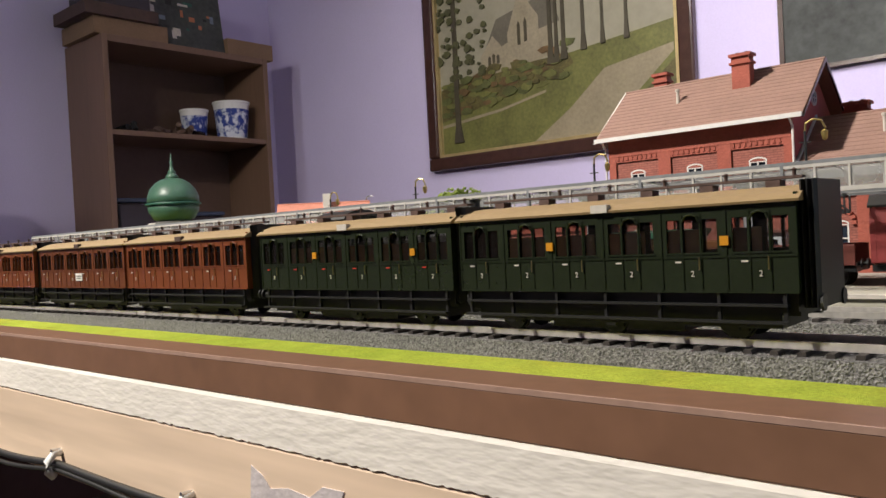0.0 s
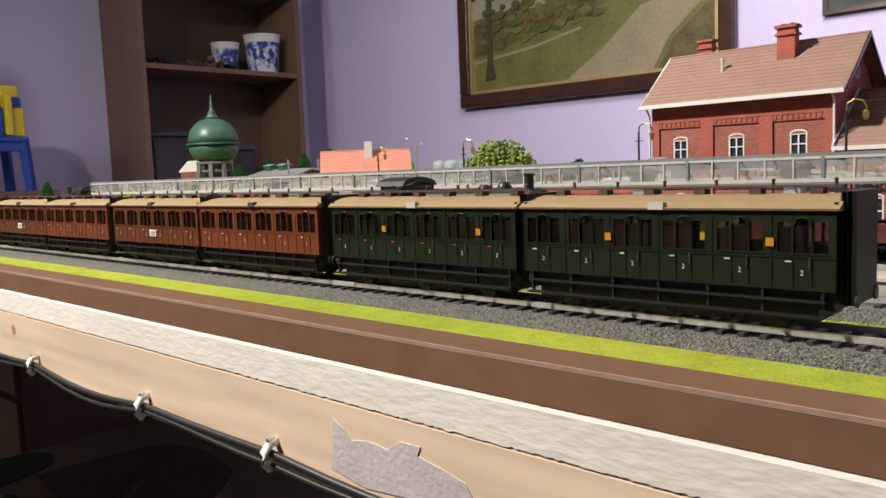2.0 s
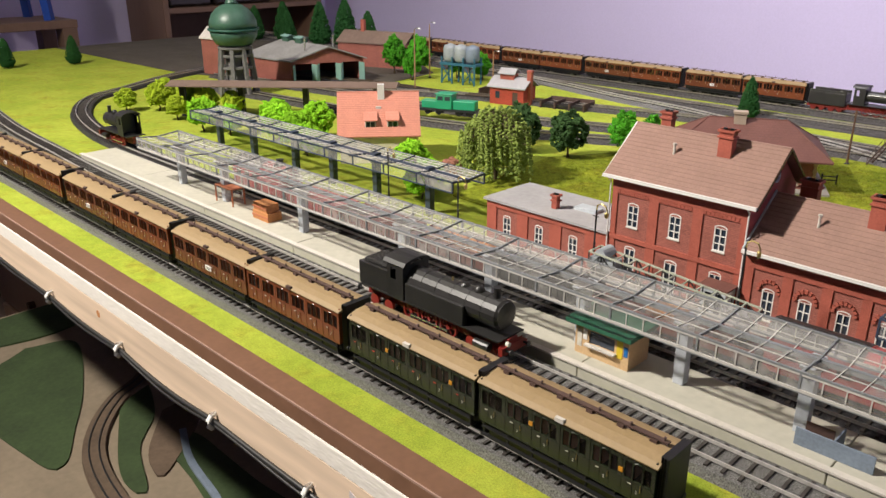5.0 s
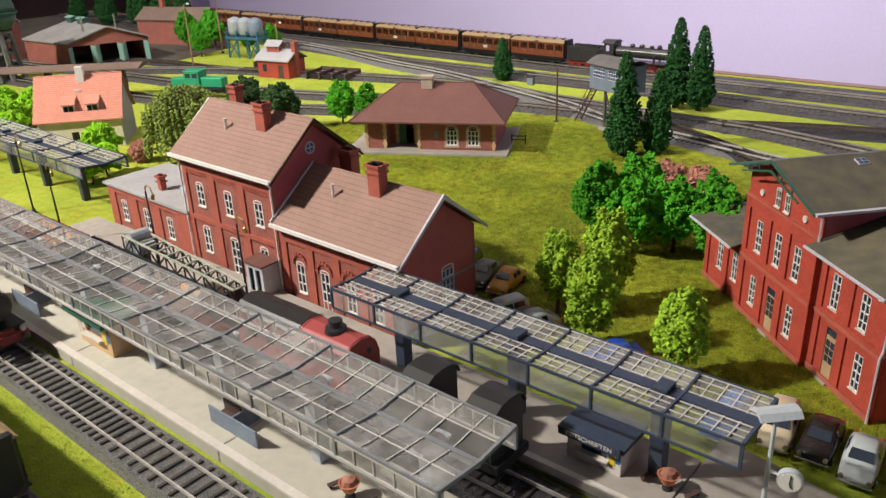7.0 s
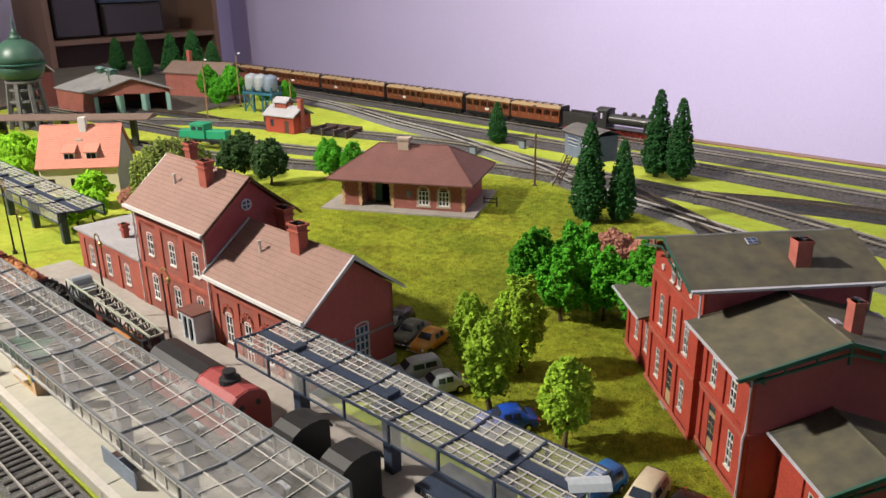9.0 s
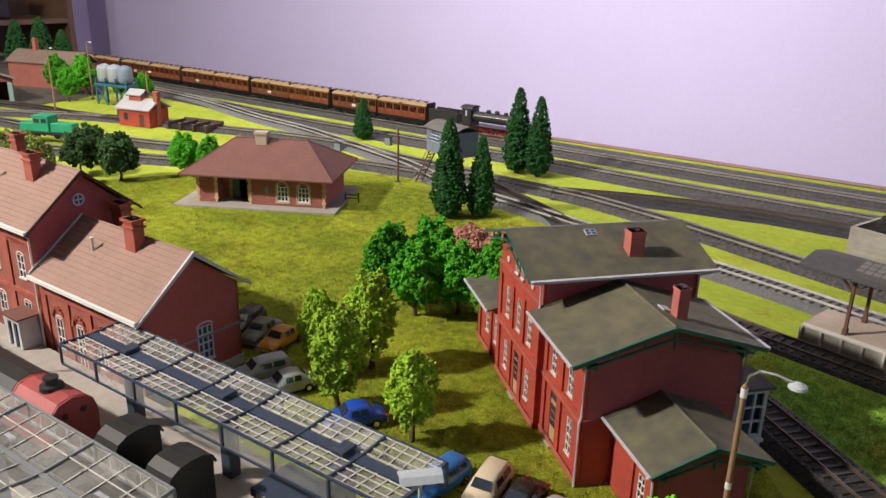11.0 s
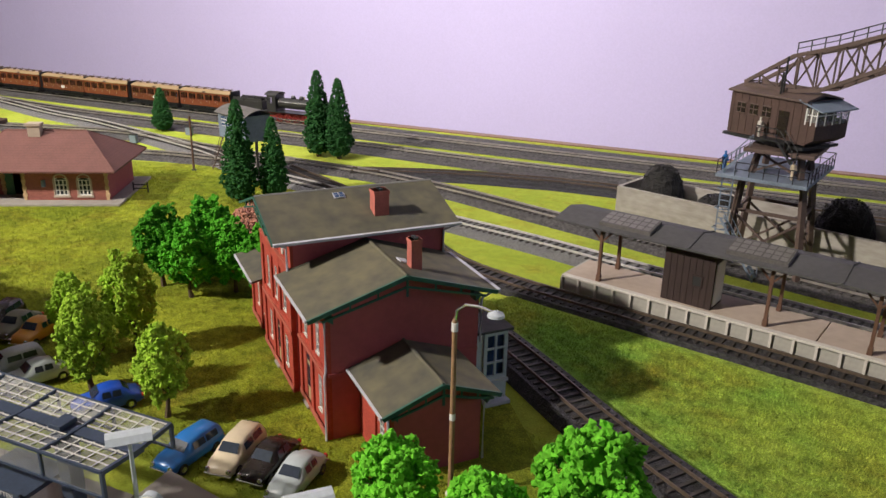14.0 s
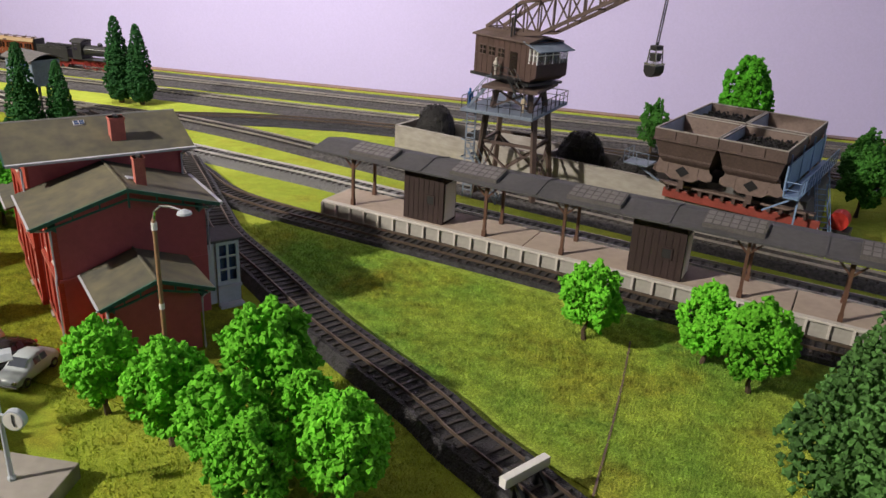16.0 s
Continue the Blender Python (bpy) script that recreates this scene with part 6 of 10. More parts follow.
plant(tree("round bright green foam tree on a thin trunk", 0.070, 0.050, "leaf_bright", 1, ragged=0.7), [
    (0.773, 0.488, 0, 0.95), (0.888, 0.452, 80, 1.0), (0.501, 0.296, 150, 0.92), (0.598, 0.265, 220, 0.98), (0.668, 0.263, 300, 1.0), (0.595, 0.323, 30, 1.15)])
plant(tree("dense bright green foam tree", 0.068, 0.049, "leaf_bright", 2, ragged=0.7), [
    (0.858, 0.482, 0, 0.92), (0.555, 0.281, 100, 1.0), (0.635, 0.290, 190, 0.88), (0.626, 0.240, 260, 0.92)])
plant(tree("broad bright green foam tree", 0.078, 0.050, "leaf_broad", 3, ragged=1.0), [
    (0.150, 0.512, 0, 1.0), (0.172, 0.556, 90, 1.0), (0.190, 0.503, 45, 0.92), (0.218, 0.530, 140, 0.9), (0.238, 0.566, 200, 0.9), (-0.383, 0.692, 290, 0.85), (-0.345, 0.708, 20, 0.8), (0.262, 0.522, 60, 0.95)])
plant(tree("tall light green foam tree on a bare trunk", 0.078, 0.037, "leaf_mid", 4, ragged=1.1), [(0.243, 0.341, 0, 1.0), (0.222, 0.402, 120, 1.05), (0.196, 0.372, 240, 0.9)])
plant(tree("pale layered green foam tree", 0.069, 0.036, "leaf_mid", 5, ragged=0.7), [(0.310, 0.339, 0, 1.0)])
plant(tree("yellow-green foam shrub beside the shelter", 0.052, 0.048, "leaf_yellow", 6, ragged=0.8), [
    (-1.20, 0.36, 0, 1.0), (-1.15, 0.40, 70, 1.1), (-1.10, 0.345, 140, 0.85), (-1.24, 0.315, 200, 0.85), (-1.09, 0.40, 260, 1.0), (-1.25, 0.40, 310, 1.0), (-1.05, 0.43, 15, 0.9)])
plant(tree("lime green foam shrub", 0.058, 0.056, "leaf_lime", 7, ragged=0.8), [
    (-0.98, 0.33, 0, 1.0), (-0.92, 0.345, 70, 0.9), (-0.83, 0.38, 140, 1.05), (-0.77, 0.37, 200, 1.0), (-0.79, 0.425, 260, 1.1), (-0.72, 0.355, 310, 0.85), (-0.88, 0.41, 50, 1.0), (-0.52, 0.385, 80, 0.9), (-0.455, 0.354, 10, 0.75), (-0.44, 0.325, 190, 0.8)])
plant(tree("dark green crumbly tree", 0.070, 0.056, "leaf_dark", 8, ragged=1.0), [(-0.428, 0.615, 0, 1.0), (-0.50, 0.60, 130, 0.95), (-0.55, 0.645, 220, 0.9)])
plant(tree("weeping willow with drooping pale fronds", 0.078, 0.078, "leaf_willow", 9, "willow"), [(-0.430, 0.455, 0, 1.28), (-0.475, 0.50, 100, 1.1)])
plant(tree("faded pink flowering bush", 0.030, 0.034, "leaf_pink", 10, "bush", "bush"), [(-0.475, 0.415, 0, 1.0), (0.158, 0.640, 0, 1.6), (0.190, 0.652, 100, 1.5)])
plant(tree("tall dark green cypress", 0.133, 0.047, "leaf_fir", 11, "cypress"), [(-0.012, 1.035, 0, 1.0), (0.024, 1.037, 120, 0.93), (0.039, 0.772, 220, 0.97), (0.070, 0.800, 300, 0.80)])
plant(tree("small dark green cypress", 0.076, 0.037, "leaf_fir", 12, "cypress"), [(-0.361, 1.072, 0, 1.0)])
plant(tree("large dark green conifer close to the table edge", 0.15, 0.095, "leaf_conifer", 13, "conifer"), [(0.950, 0.322, 0, 1.36)])
plant(tree("dark green fir tree at the back of the yard", 0.115, 0.06, "leaf_fir", 14, "cypress"), [
    (-2.10, 1.16, 0, 0.95), (-1.98, 1.19, 60, 1.1), (-1.80, 1.20, 140, 1.15), (-1.70, 1.22, 220, 1.25), (-1.60, 1.225, 10, 1.0), (-1.90, 1.15, 300, 0.9), (-2.0, 0.35, 0, 0.65), (-2.06, 0.25, 50, 0.6), (-1.95, 0.5, 120, 0.65)])
plant(tree("green deciduous tree behind the loco shed", 0.090, 0.058, "leaf_broad", 15, ragged=1.0), [(-1.22, 0.985, 0, 1.0), (-1.17, 1.02, 100, 1.0), (-1.06, 1.04, 200, 0.8), (-1.12, 0.95, 280, 0.8), (-1.0, 1.06, 50, 0.7)])
plant(tree("tall green tree behind the coal hopper", 0.118, 0.066, "leaf_broad", 18, ragged=0.7), [(0.935, 1.165, 100, 1.15)])
plant(tree("dark green tree beside the coal hopper", 0.085, 0.06, "leaf_deep", 16, ragged=1.0), [
    (1.045, 0.893, 190, 0.95), (1.10, 0.945, 250, 1.1), (1.14, 0.88, 60, 1.1), (1.19, 0.95, 330, 1.0), (1.07, 1.0, 20, 0.9)])
plant(tree("small ragged dark green tree behind the coal bunker", 0.074, 0.040, "leaf_deep", 17, ragged=1.4), [(0.812, 1.076, 0, 1.0)])


# ---- rolling stock ----
def wheelset(parent, x, r=0.0052, material="black_steel", spokes=False):
    w = Mb()
    for s in (-1, 1):
        m = Matrix.Translation((x, s * 0.0082, 0.009 + r)) @ Matrix.Rotation(radians(90), 4, "X")
        w.lathe([(r, -0.0012), (r, 0.0006), (r + 0.0006, 0.0006), (r + 0.0006, 0.0011), (r * 0.82, 0.0011)] if s > 0 else [(r * 0.82, -0.0011), (r + 0.0006, -0.0011), (r + 0.0006, -0.0006), (r, -0.0006), (r, 0.0012)], 16, m)
    w.cyl((x, -0.008, 0.009 + r), (x, 0.008, 0.009 + r), 0.0009, 6)
    return part("wheelset", w, M[material], parent)


def buffers(parent, x, z=0.0205, d=1):
    b = Mb()
    for s in (-1, 1):
        b.cyl((x, s * 0.0100, z), (x + d * 0.0045, s * 0.0100, z), 0.0009, 8)
        b.cyl((x + d * 0.0045, s * 0.0100, z), (x + d * 0.0052, s * 0.0100, z), 0.0024, 12)
    return part("buffer", b, M["black_steel"], parent)


def coach(L, paint, cls, plate, doors=6, cream=False):
    """A compartment coach, 0..L along x, on rails 9 mm above its origin."""
    c = thing("railway_coach", "", "railway coach", group="coaches of the passenger train")
    W, z0, z1 = 0.0150, 0.0232, 0.0495
    P = M[paint]
    pit = L / doors
    body = Mb()
    holes = []
    for k in range(doors):
        xc = pit * (k + 0.5)
        holes.append((xc - 0.0025, xc + 0.0025, 0.0352, 0.0462))
        holes += [(xc - 0.0079, xc - 0.0035, 0.0352, 0.0452), (xc + 0.0035, xc + 0.0079, 0.0352, 0.0452)]
    for s in (-1, 1):
        y0, y1 = (-W, -W + 0.0009) if s < 0 else (W - 0.0009, W)
        body.wall(0, L, z0, z1, y0, y1, holes)
    for x in (0, L - 0.0009):
        body.box(x, x + 0.0009, -W + 0.0009, W - 0.0009, z0, 0.0515)
    body.box(0.0009, L - 0.0009, -W + 0.0009, W - 0.0009, z0, z0 + 0.001)
    b = part("body", body, P, c)
    tr = Mb()
    for s in (-1, 1):
        o = s * (W + 0.00025)
        for k in range(doors):
            xc = pit * (k + 0.5)
            for dx in (-0.0029, 0.0029):
                tr.box(xc + dx - 0.00015, xc + dx + 0.00015, min(o, s * W), max(o, s * W), z0, 0.047)
            for dx in (-pit / 2 + 0.0004,):
                tr.box(xc + dx - 0.00025, xc + dx + 0.00025, min(o, s * W), max(o, s * W), z0, z1)
        for h in holes:
            tr.box(h[0] - 0.0004, h[1] + 0.0004, min(o, s * W), max(o, s * W), h[2] - 0.0005, h[2])
        tr.box(0, L, min(o, s * W), max(o, s * W), 0.0336, 0.0342)
        tr.box(0, L, min(o, s * W), max(o, s * W), 0.0478, 0.0488)
        tr.box(0, L, min(o, s * W), max(o, s * W), z0, z0 + 0.0008)
    part("beading", tr, P, b, "raised door seams and beading")
    for s in (-1, 1):
        for k in range(doors):
            xc = pit * (k + 0.5)
            bows = Mb().tube([(xc - 0.0026, s * (W + 0.0004), 0.0445), (xc - 0.0018, s * (W + 0.0004), 0.0462), (xc, s * (W + 0.0004), 0.0467), (xc + 0.0018, s * (W + 0.0004), 0.0462), (xc + 0.0026, s * (W + 0.0004), 0.0445)], 0.00035, 4)
            part("door_hood", bows, P, b)
    for s in (-1, 1):
        for h in holes:
            part("window_pane", Mb().box(h[0], h[1], s * (W - 0.0007), s * (W - 0.0006), h[2], h[3]), M["coach_glass"], b)
    # Added black sheet along the middle: it stands for shade behind the panes.
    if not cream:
        part("interior", Mb().box(0.002, L - 0.002, -0.0008, 0.0008, z0 + 0.001, 0.046), M["black_car"], c, "black sheet standing for the shade inside")
    seats = Mb()
    for k in range(1, doors):
        seats.box(pit * k - 0.0007, pit * k + 0.0007, -W + 0.0012, W - 0.0012, z0 + 0.001, 0.042)
    part("compartment_wall", seats, M["interior"] if not cream else M["tan"], c)
    roof = []
    for x in (-0.0012, L + 0.0012):
        roof.append([(x, -W - 0.001, 0.0489), (x, -W - 0.0012, 0.0496), (x, -0.0128, 0.0515), (x, -0.007, 0.0532), (x, 0, 0.0538), (x, 0.007, 0.0532), (x, 0.0128, 0.0515), (x, W + 0.0012, 0.0496), (x, W + 0.001, 0.0489)])
    r = part("roof", Mb().ring(roof), M["coach_roof"], c, "tan roof")
    for k in range(doors):
        x = pit * (k + 0.5)
        part("roof_vent", Mb().box(x - 0.0021, x + 0.0021, -0.0024, 0.0024, 0.0534, 0.0556).lathe([(0.0006, 0.0566), (0.0006, 0.0582), (0.0010, 0.0584), (0.0002, 0.0590)], 8, Matrix.Translation((x + 0.0055, 0, 0))), M["dark_brown"], r)
    part("running_board", Mb().box(0.002, L - 0.002, -0.0017, 0.0017, 0.0558, 0.0566), M["dark_brown"], r, "dark running board along the ridge")
    part("roof_plate", Mb().box(L / 2 - 0.003, L / 2 + 0.003, -W - 0.0014, -W + 0.001, 0.0490, 0.0516), M["white_dirty"] if cream else M["dark_brown"], r)
    part("frame", Mb().box(0.001, L - 0.001, -0.0128, -0.0112, 0.0178, z0).box(0.001, L - 0.001, 0.0112, 0.0128, 0.0178, z0).box(0.001, L - 0.001, -0.0112, 0.0112, 0.0165, z0 - 0.0002), M["chassis"], c)
    for s in (-1, 1):
        for zf, yf in ((0.0194, 0.0146), (0.0146, 0.0158)):
            part("footboard", Mb().box(0.003, L - 0.003, s * yf - 0.0013, s * yf + 0.0013, zf, zf + 0.0007), M["chassis"], c, "long black footboard")
        for k in range(doors + 1):
            x = 0.004 + (L - 0.008) * k / doors
            part("footboard_bracket", Mb().box(x - 0.0005, x + 0.0005, s * 0.0142 - 0.0006, s * 0.0142 + 0.0006, 0.0148, 0.0230), M["chassis"], c)
        for x in (0.020, L / 2, L - 0.020):
            ax = Mb().box(x - 0.004, x + 0.004, s * 0.0095 - 0.0010, s * 0.0095 + 0.0010, 0.0115, 0.0165).box(x - 0.0016, x + 0.0016, s * 0.0105 - 0.0012, s * 0.0105 + 0.0012, 0.0120, 0.0155)
            part("axle_box", ax, M["chassis"], c)
        mk = Mb()
        for k in range(doors):
            xc = pit * (k + 0.5)
            part("handrail", Mb().cyl((xc + 0.0024, s * (W + 0.0006), 0.0300), (xc + 0.0024, s * (W + 0.0006), 0.0338), 0.00018, 5), M["brass"], c)
            mk.box(xc - 0.0054, xc - 0.0034, s * (W + 0.0001) - 0.0001, s * (W + 0.0001) + 0.0001, 0.0322, 0.0327)
        part("lettering_bar", mk, M["red_paint"] if cream and plate else M["white_dirty"], c, "tiny lettering lines")
    for x in (0.020, L / 2, L - 0.020):
        wheelset(c, x)
    for k in range(doors):
        xc = pit * (k + 0.5)
        text_part(cls, 0.0025, Matrix.Translation((xc, -W - 0.0002, 0.0288)) @ Matrix.Rotation(radians(90), 4, "X"), M["white_dirty"], c, "class_number")
    for k in ((2, 5) if cream else ()):
        part("square_plate", Mb().box(pit * k - 0.0013, pit * k + 0.0013, -W - 0.0006, -W - 0.0001, 0.0372, 0.0400), M["orange_car"], c, "small orange plate")
    if plate and not cream:
        p = part("route_plate", Mb().box(L / 2 - 0.0046, L / 2 + 0.0046, -W - 0.0006, -W - 0.0001, 0.0280, 0.0326), M["white"], c, "white route plate")
        part("bar", Mb().box(L / 2 - 0.0034, L / 2 + 0.0034, -W - 0.0008, -W - 0.0006, 0.0306, 0.0312).box(L / 2 - 0.0028, L / 2 + 0.0028, -W - 0.0008, -W - 0.0006, 0.0292, 0.0298), M["ink"], p)
    # Underframe filled solid in black, so the underside keeps its deep shade.
    part("underframe", Mb().box(L * 0.30, L * 0.70, -0.009, 0.009, 0.0105, 0.0175).box(0.006, L - 0.006, -0.0118, 0.0118, 0.0128, 0.0185), M["chassis"], c, "black underframe box filling the shaded underside")
    buffers(c, L, d=1)
    buffers(c, 0, d=-1)
    rib = [(L + i * 0.0008, 0.0125 if i % 2 else 0.0112) for i in range(1, 7)]
    bel = Mb().prism([(L, 0.0112)] + rib + [(x, -y) for x, y in reversed(rib)] + [(L, -0.0112)], "z", 0.019, 0.0548)
    part("end_panel", bel, M["chassis"], c, "black ribbed coach end")
    return c


CL = 0.1215
TAIL = 0.086


green = coach(CL, "coach_green", "2", False, cream=True)
green2 = coach(CL, "coach_green", "2", True, cream=True)
brown = coach(CL, "coach_brown", "3", False)
brown2 = coach(CL, "coach_brown2", "3", True)
for o, l in ((green, "dark green compartment coach with tan roof"), (green2, "dark green compartment coach with orange plates"), (brown, "varnished brown compartment coach with tan roof"), (brown2, "brown compartment coach with white route plate")):
    o["label"] = l
order = [green, green2, brown, brown2, brown, brown2, brown, brown2, brown]
used = set()
line_a = smooth_line([(-2.3, 0.16), (-1.7, 0.05), (-1.2, 0.005), (-0.8, 0), (0, 0), (0.8, 0), (2.2, 0)], 0.003)
line_r = smooth_line([(-2.3, 1.27), (-1.2, 1.245), (-0.4, 1.222), (0.3, 1.21), (1.0, 1.21), (2.2, 1.21)], 0.003)


def on_line(row, x, back):
    """The pose of a vehicle whose nose is at x and whose wheels follow the row, running back towards -x."""
    a = min(row, key=lambda p: abs(p.x - (x - back)))
    b = min(row, key=lambda p: abs(p.x - x))
    return Matrix.Translation((a.x, a.y, 0)) @ Matrix.Rotation(math.atan2(b.y - a.y, b.x - a.x), 4, "Z")


x = TAIL
for i, c in enumerate(order):
    m = on_line(line_a, x, CL)
    if c.name not in used:
        used.add(c.name)
        c.matrix_world = m
    else:
        copy_thing(c, m)
    x -= CL + (0.004 if i % 2 == 0 else 0.0115)


def boiler(mb, x0, x1, r, zc, n=18):
    mb.lathe([(r * 0.9, 0), (r, 0.0008), (r, x1 - x0 - 0.0015), (r * 0.93, x1 - x0)], n, Matrix.Translation((x0, 0, zc)) @ Matrix.Rotation(radians(90), 4, "Y"))
    return mb


def driving(parent, xs, r, material="loco_red"):
    for x in xs:
        for s in (-1, 1):
            w = Mb()
            m = Matrix.Translation((x, s * 0.0088, 0.009 + r)) @ Matrix.Rotation(radians(90), 4, "X")
            w.ring([[(q * math.cos(k * 0.3142), q * math.sin(k * 0.3142), z) for k in range(20)] for q, z in ((r, -0.001), (r, 0.001), (r * 0.84, 0.001), (r * 0.84, -0.001), (r, -0.001))], cap=False, m=m)
            wheel = part("driving_wheel", w, M[material], parent, "red spoked wheel" if material == "loco_red" else "")
            part("hub", Mb().lathe([(0.0018, -0.0012), (0.0018, 0.0012)], 8, m), M[material], wheel)
            for k in range(6):
                part("spoke", Mb().bar(m @ Vector((0, 0, 0)), m @ Vector((r * 0.88 * math.cos(k * 1.047), r * 0.88 * math.sin(k * 1.047), 0)), 0.0007), M[material], wheel)
    for s in (-1, 1):
        part("side_rod", Mb().bar((xs[0], s * 0.0106, 0.009 + r * 0.7), (xs[-1], s * 0.0106, 0.009 + r * 0.7), 0.0006, 0.0014), M["chrome"], parent)


def steam_loco(label, tank, m, red=True, goods=False):
    """A steam locomotive facing +x, its boiler front at x = 0."""
    l = thing("steam_locomotive", label, "locomotive", m)
    K = M["loco_black"]
    zc = 0.0425
    L = 0.150 if tank else 0.138 if goods else 0.092
    bx = 0.096 if tank else 0.108 if goods else 0.062
    rb = 0.0120 if tank else 0.0098
    b = boiler(Mb(), -bx, 0.0, rb, zc)
    b.lathe([(rb - 0.001, 0), (rb - 0.0014, 0.0012), (0.003, 0.0022)], 18, Matrix.Translation((0, 0, zc)) @ Matrix.Rotation(radians(90), 4, "Y"))
    for x in (-0.016, -0.032, -0.048, -0.064, -0.080)[: 5 if tank or goods else 3]:
        b.lathe([(rb + 0.0003, 0), (rb + 0.0003, 0.0009)], 18, Matrix.Translation((x, 0, zc)) @ Matrix.Rotation(radians(90), 4, "Y"))
    part("boiler", b, K, l, smooth=False)
    part("chimney", Mb().lathe([(0.0034, zc + 0.008), (0.0027, zc + 0.011), (0.0027, zc + 0.0185), (0.0034, zc + 0.020), (0.0024, zc + 0.020)], 14, Matrix.Translation((-0.0085, 0, 0))), K, l)
    part("dome", Mb().lathe([(0.0044, zc + 0.008), (0.0044, zc + 0.0125), (0.003, zc + 0.0152), (0.001, zc + 0.016)], 14, Matrix.Translation((-0.026, 0, 0))), K, l, smooth=True)
    part("sand_box", Mb().lathe([(0.0042, zc + 0.008), (0.0042, zc + 0.0122), (0.0024, zc + 0.0142)], 12, Matrix.Translation((-0.041, 0, 0))), K, l)
    part("whistle", Mb().cyl((-0.054, 0, zc + 0.009), (-0.054, 0, zc + 0.0145), 0.0009), M["brass"], l)
    part("running_board", Mb().box(-L, 0.006, -0.0148, 0.0148, 0.0268, 0.0278), K, l)
    part("frame", Mb().box(-L, 0.008, -0.0055, 0.0055, 0.016, 0.0268).box(0.006, 0.010, -0.0145, 0.0145, 0.0165, 0.0235), M["loco_red"] if red else K, l, "red frame and buffer beam")
    part("cylinder", Mb().cyl((-0.004, -0.0128, 0.0185), (-0.0185, -0.0128, 0.0185), 0.0035, 12).cyl((-0.004, 0.0128, 0.0185), (-0.0185, 0.0128, 0.0185), 0.0035, 12), K, l)
    driving(l, (-0.050, -0.071, -0.092) if tank else (-0.032, -0.050, -0.068, -0.086, -0.104) if goods else (-0.030, -0.047, -0.064), 0.0092 if tank else 0.0075, "loco_red" if red else "black_steel")
    if goods:
        for x in (-0.060, -0.078):
            part("sand_box", Mb().lathe([(0.0045, zc + 0.008), (0.0045, zc + 0.0128), (0.0026, zc + 0.0150)], 12, Matrix.Translation((x, 0, 0))), K, l)
        for q in (-1, 1):
            part("handrail", Mb().tube([(-0.004, q * 0.0104, zc + 0.0035), (-0.104, q * 0.0104, zc + 0.0035)], 0.0006, 6), M["chrome"], l, "bright boiler handrail")
            part("pump", Mb().cyl((-0.030, q * 0.0118, 0.0285), (-0.030, q * 0.0118, 0.0420), 0.0022, 10), K, l)
    if tank:
        wheelset(l, -0.026, 0.0052, "loco_red")
    wheelset(l, -0.006, 0.0045, "loco_red" if red else "black_steel")
    xc0 = -bx
    cab = Mb()
    for s in (-1, 1):
        y0, y1 = (-0.0146, -0.0138) if s < 0 else (0.0138, 0.0146)
        cab.wall(xc0 - 0.019, xc0, 0.0278, 0.0575, y0, y1, [(xc0 - 0.0150, xc0 - 0.0085, 0.0435, 0.0535)])
    cab.box(xc0 - 0.0008, xc0, -0.0138, 0.0138, 0.0278, 0.0575)
    part("cab", cab, K, l)
    prof = [(-0.0155, 0.0572), (-0.013, 0.0602), (-0.006, 0.0622), (0, 0.0627), (0.006, 0.0622), (0.013, 0.0602), (0.0155, 0.0572), (0.0145, 0.0570), (0, 0.0612), (-0.0145, 0.0570)]
    part("cab_roof", Mb().prism(prof, "x", xc0 - 0.023, xc0 + 0.002), K, l)
    for s in (-1, 1):
        part("lantern", Mb().cyl((0.010, s * 0.010, 0.0262), (0.013, s * 0.010, 0.0262), 0.0018, 10), M["white_dirty"], l)
    if tank:
        for s in (-1, 1):
            part("side_tank", Mb().box(-0.094, -0.030, min(s * 0.0146, s * 0.0095), max(s * 0.0146, s * 0.0095), 0.0278, 0.0440), K, l, bevel=0.0006)
        part("coal_box", Mb().box(-0.152, -0.1155, -0.0138, 0.0138, 0.0278, 0.0480), K, l, bevel=0.0006)
        part("coal", Mb().box(-0.148, -0.118, -0.0115, 0.0115, 0.0475, 0.0515), M["coal"], l, bevel=0.002)
        wheelset(l, -0.120, 0.0052, "loco_red")
        wheelset(l, -0.138, 0.0052, "loco_red")
        buffers(l, -0.152, 0.0205, -1)
    buffers(l, 0.010, 0.0205, 1)
    return l


def tender(label, m, red=True):
    t = thing("tender", label, "tender", m)
    part("body", Mb().box(-0.066, 0, -0.0142, 0.0142, 0.0205, 0.043).box(-0.066, 0, -0.0142, -0.0134, 0.043, 0.0475).box(-0.066, 0, 0.0134, 0.0142, 0.043, 0.0475), M["loco_black"], t, bevel=0.0005)
    heap = Mb()
    rng = random.Random(4)
    for _ in range(160):
        leaf_lump(heap, Vector((rng.uniform(-0.058, -0.006), rng.gauss(0, 0.005), 0.043 + rng.uniform(0, 0.005))), 0.0022, rng)
    part("coal", heap, M["coal"], t)
    part("frame", Mb().box(-0.068, 0.002, -0.0095, 0.0095, 0.015, 0.0205), M["loco_red"] if red else M["loco_black"], t)
    for x in (-0.010, -0.025, -0.042, -0.057):
        wheelset(t, x, 0.0052, "loco_red" if red else "black_steel")
    buffers(t, -0.068, 0.0205, -1)
    return t


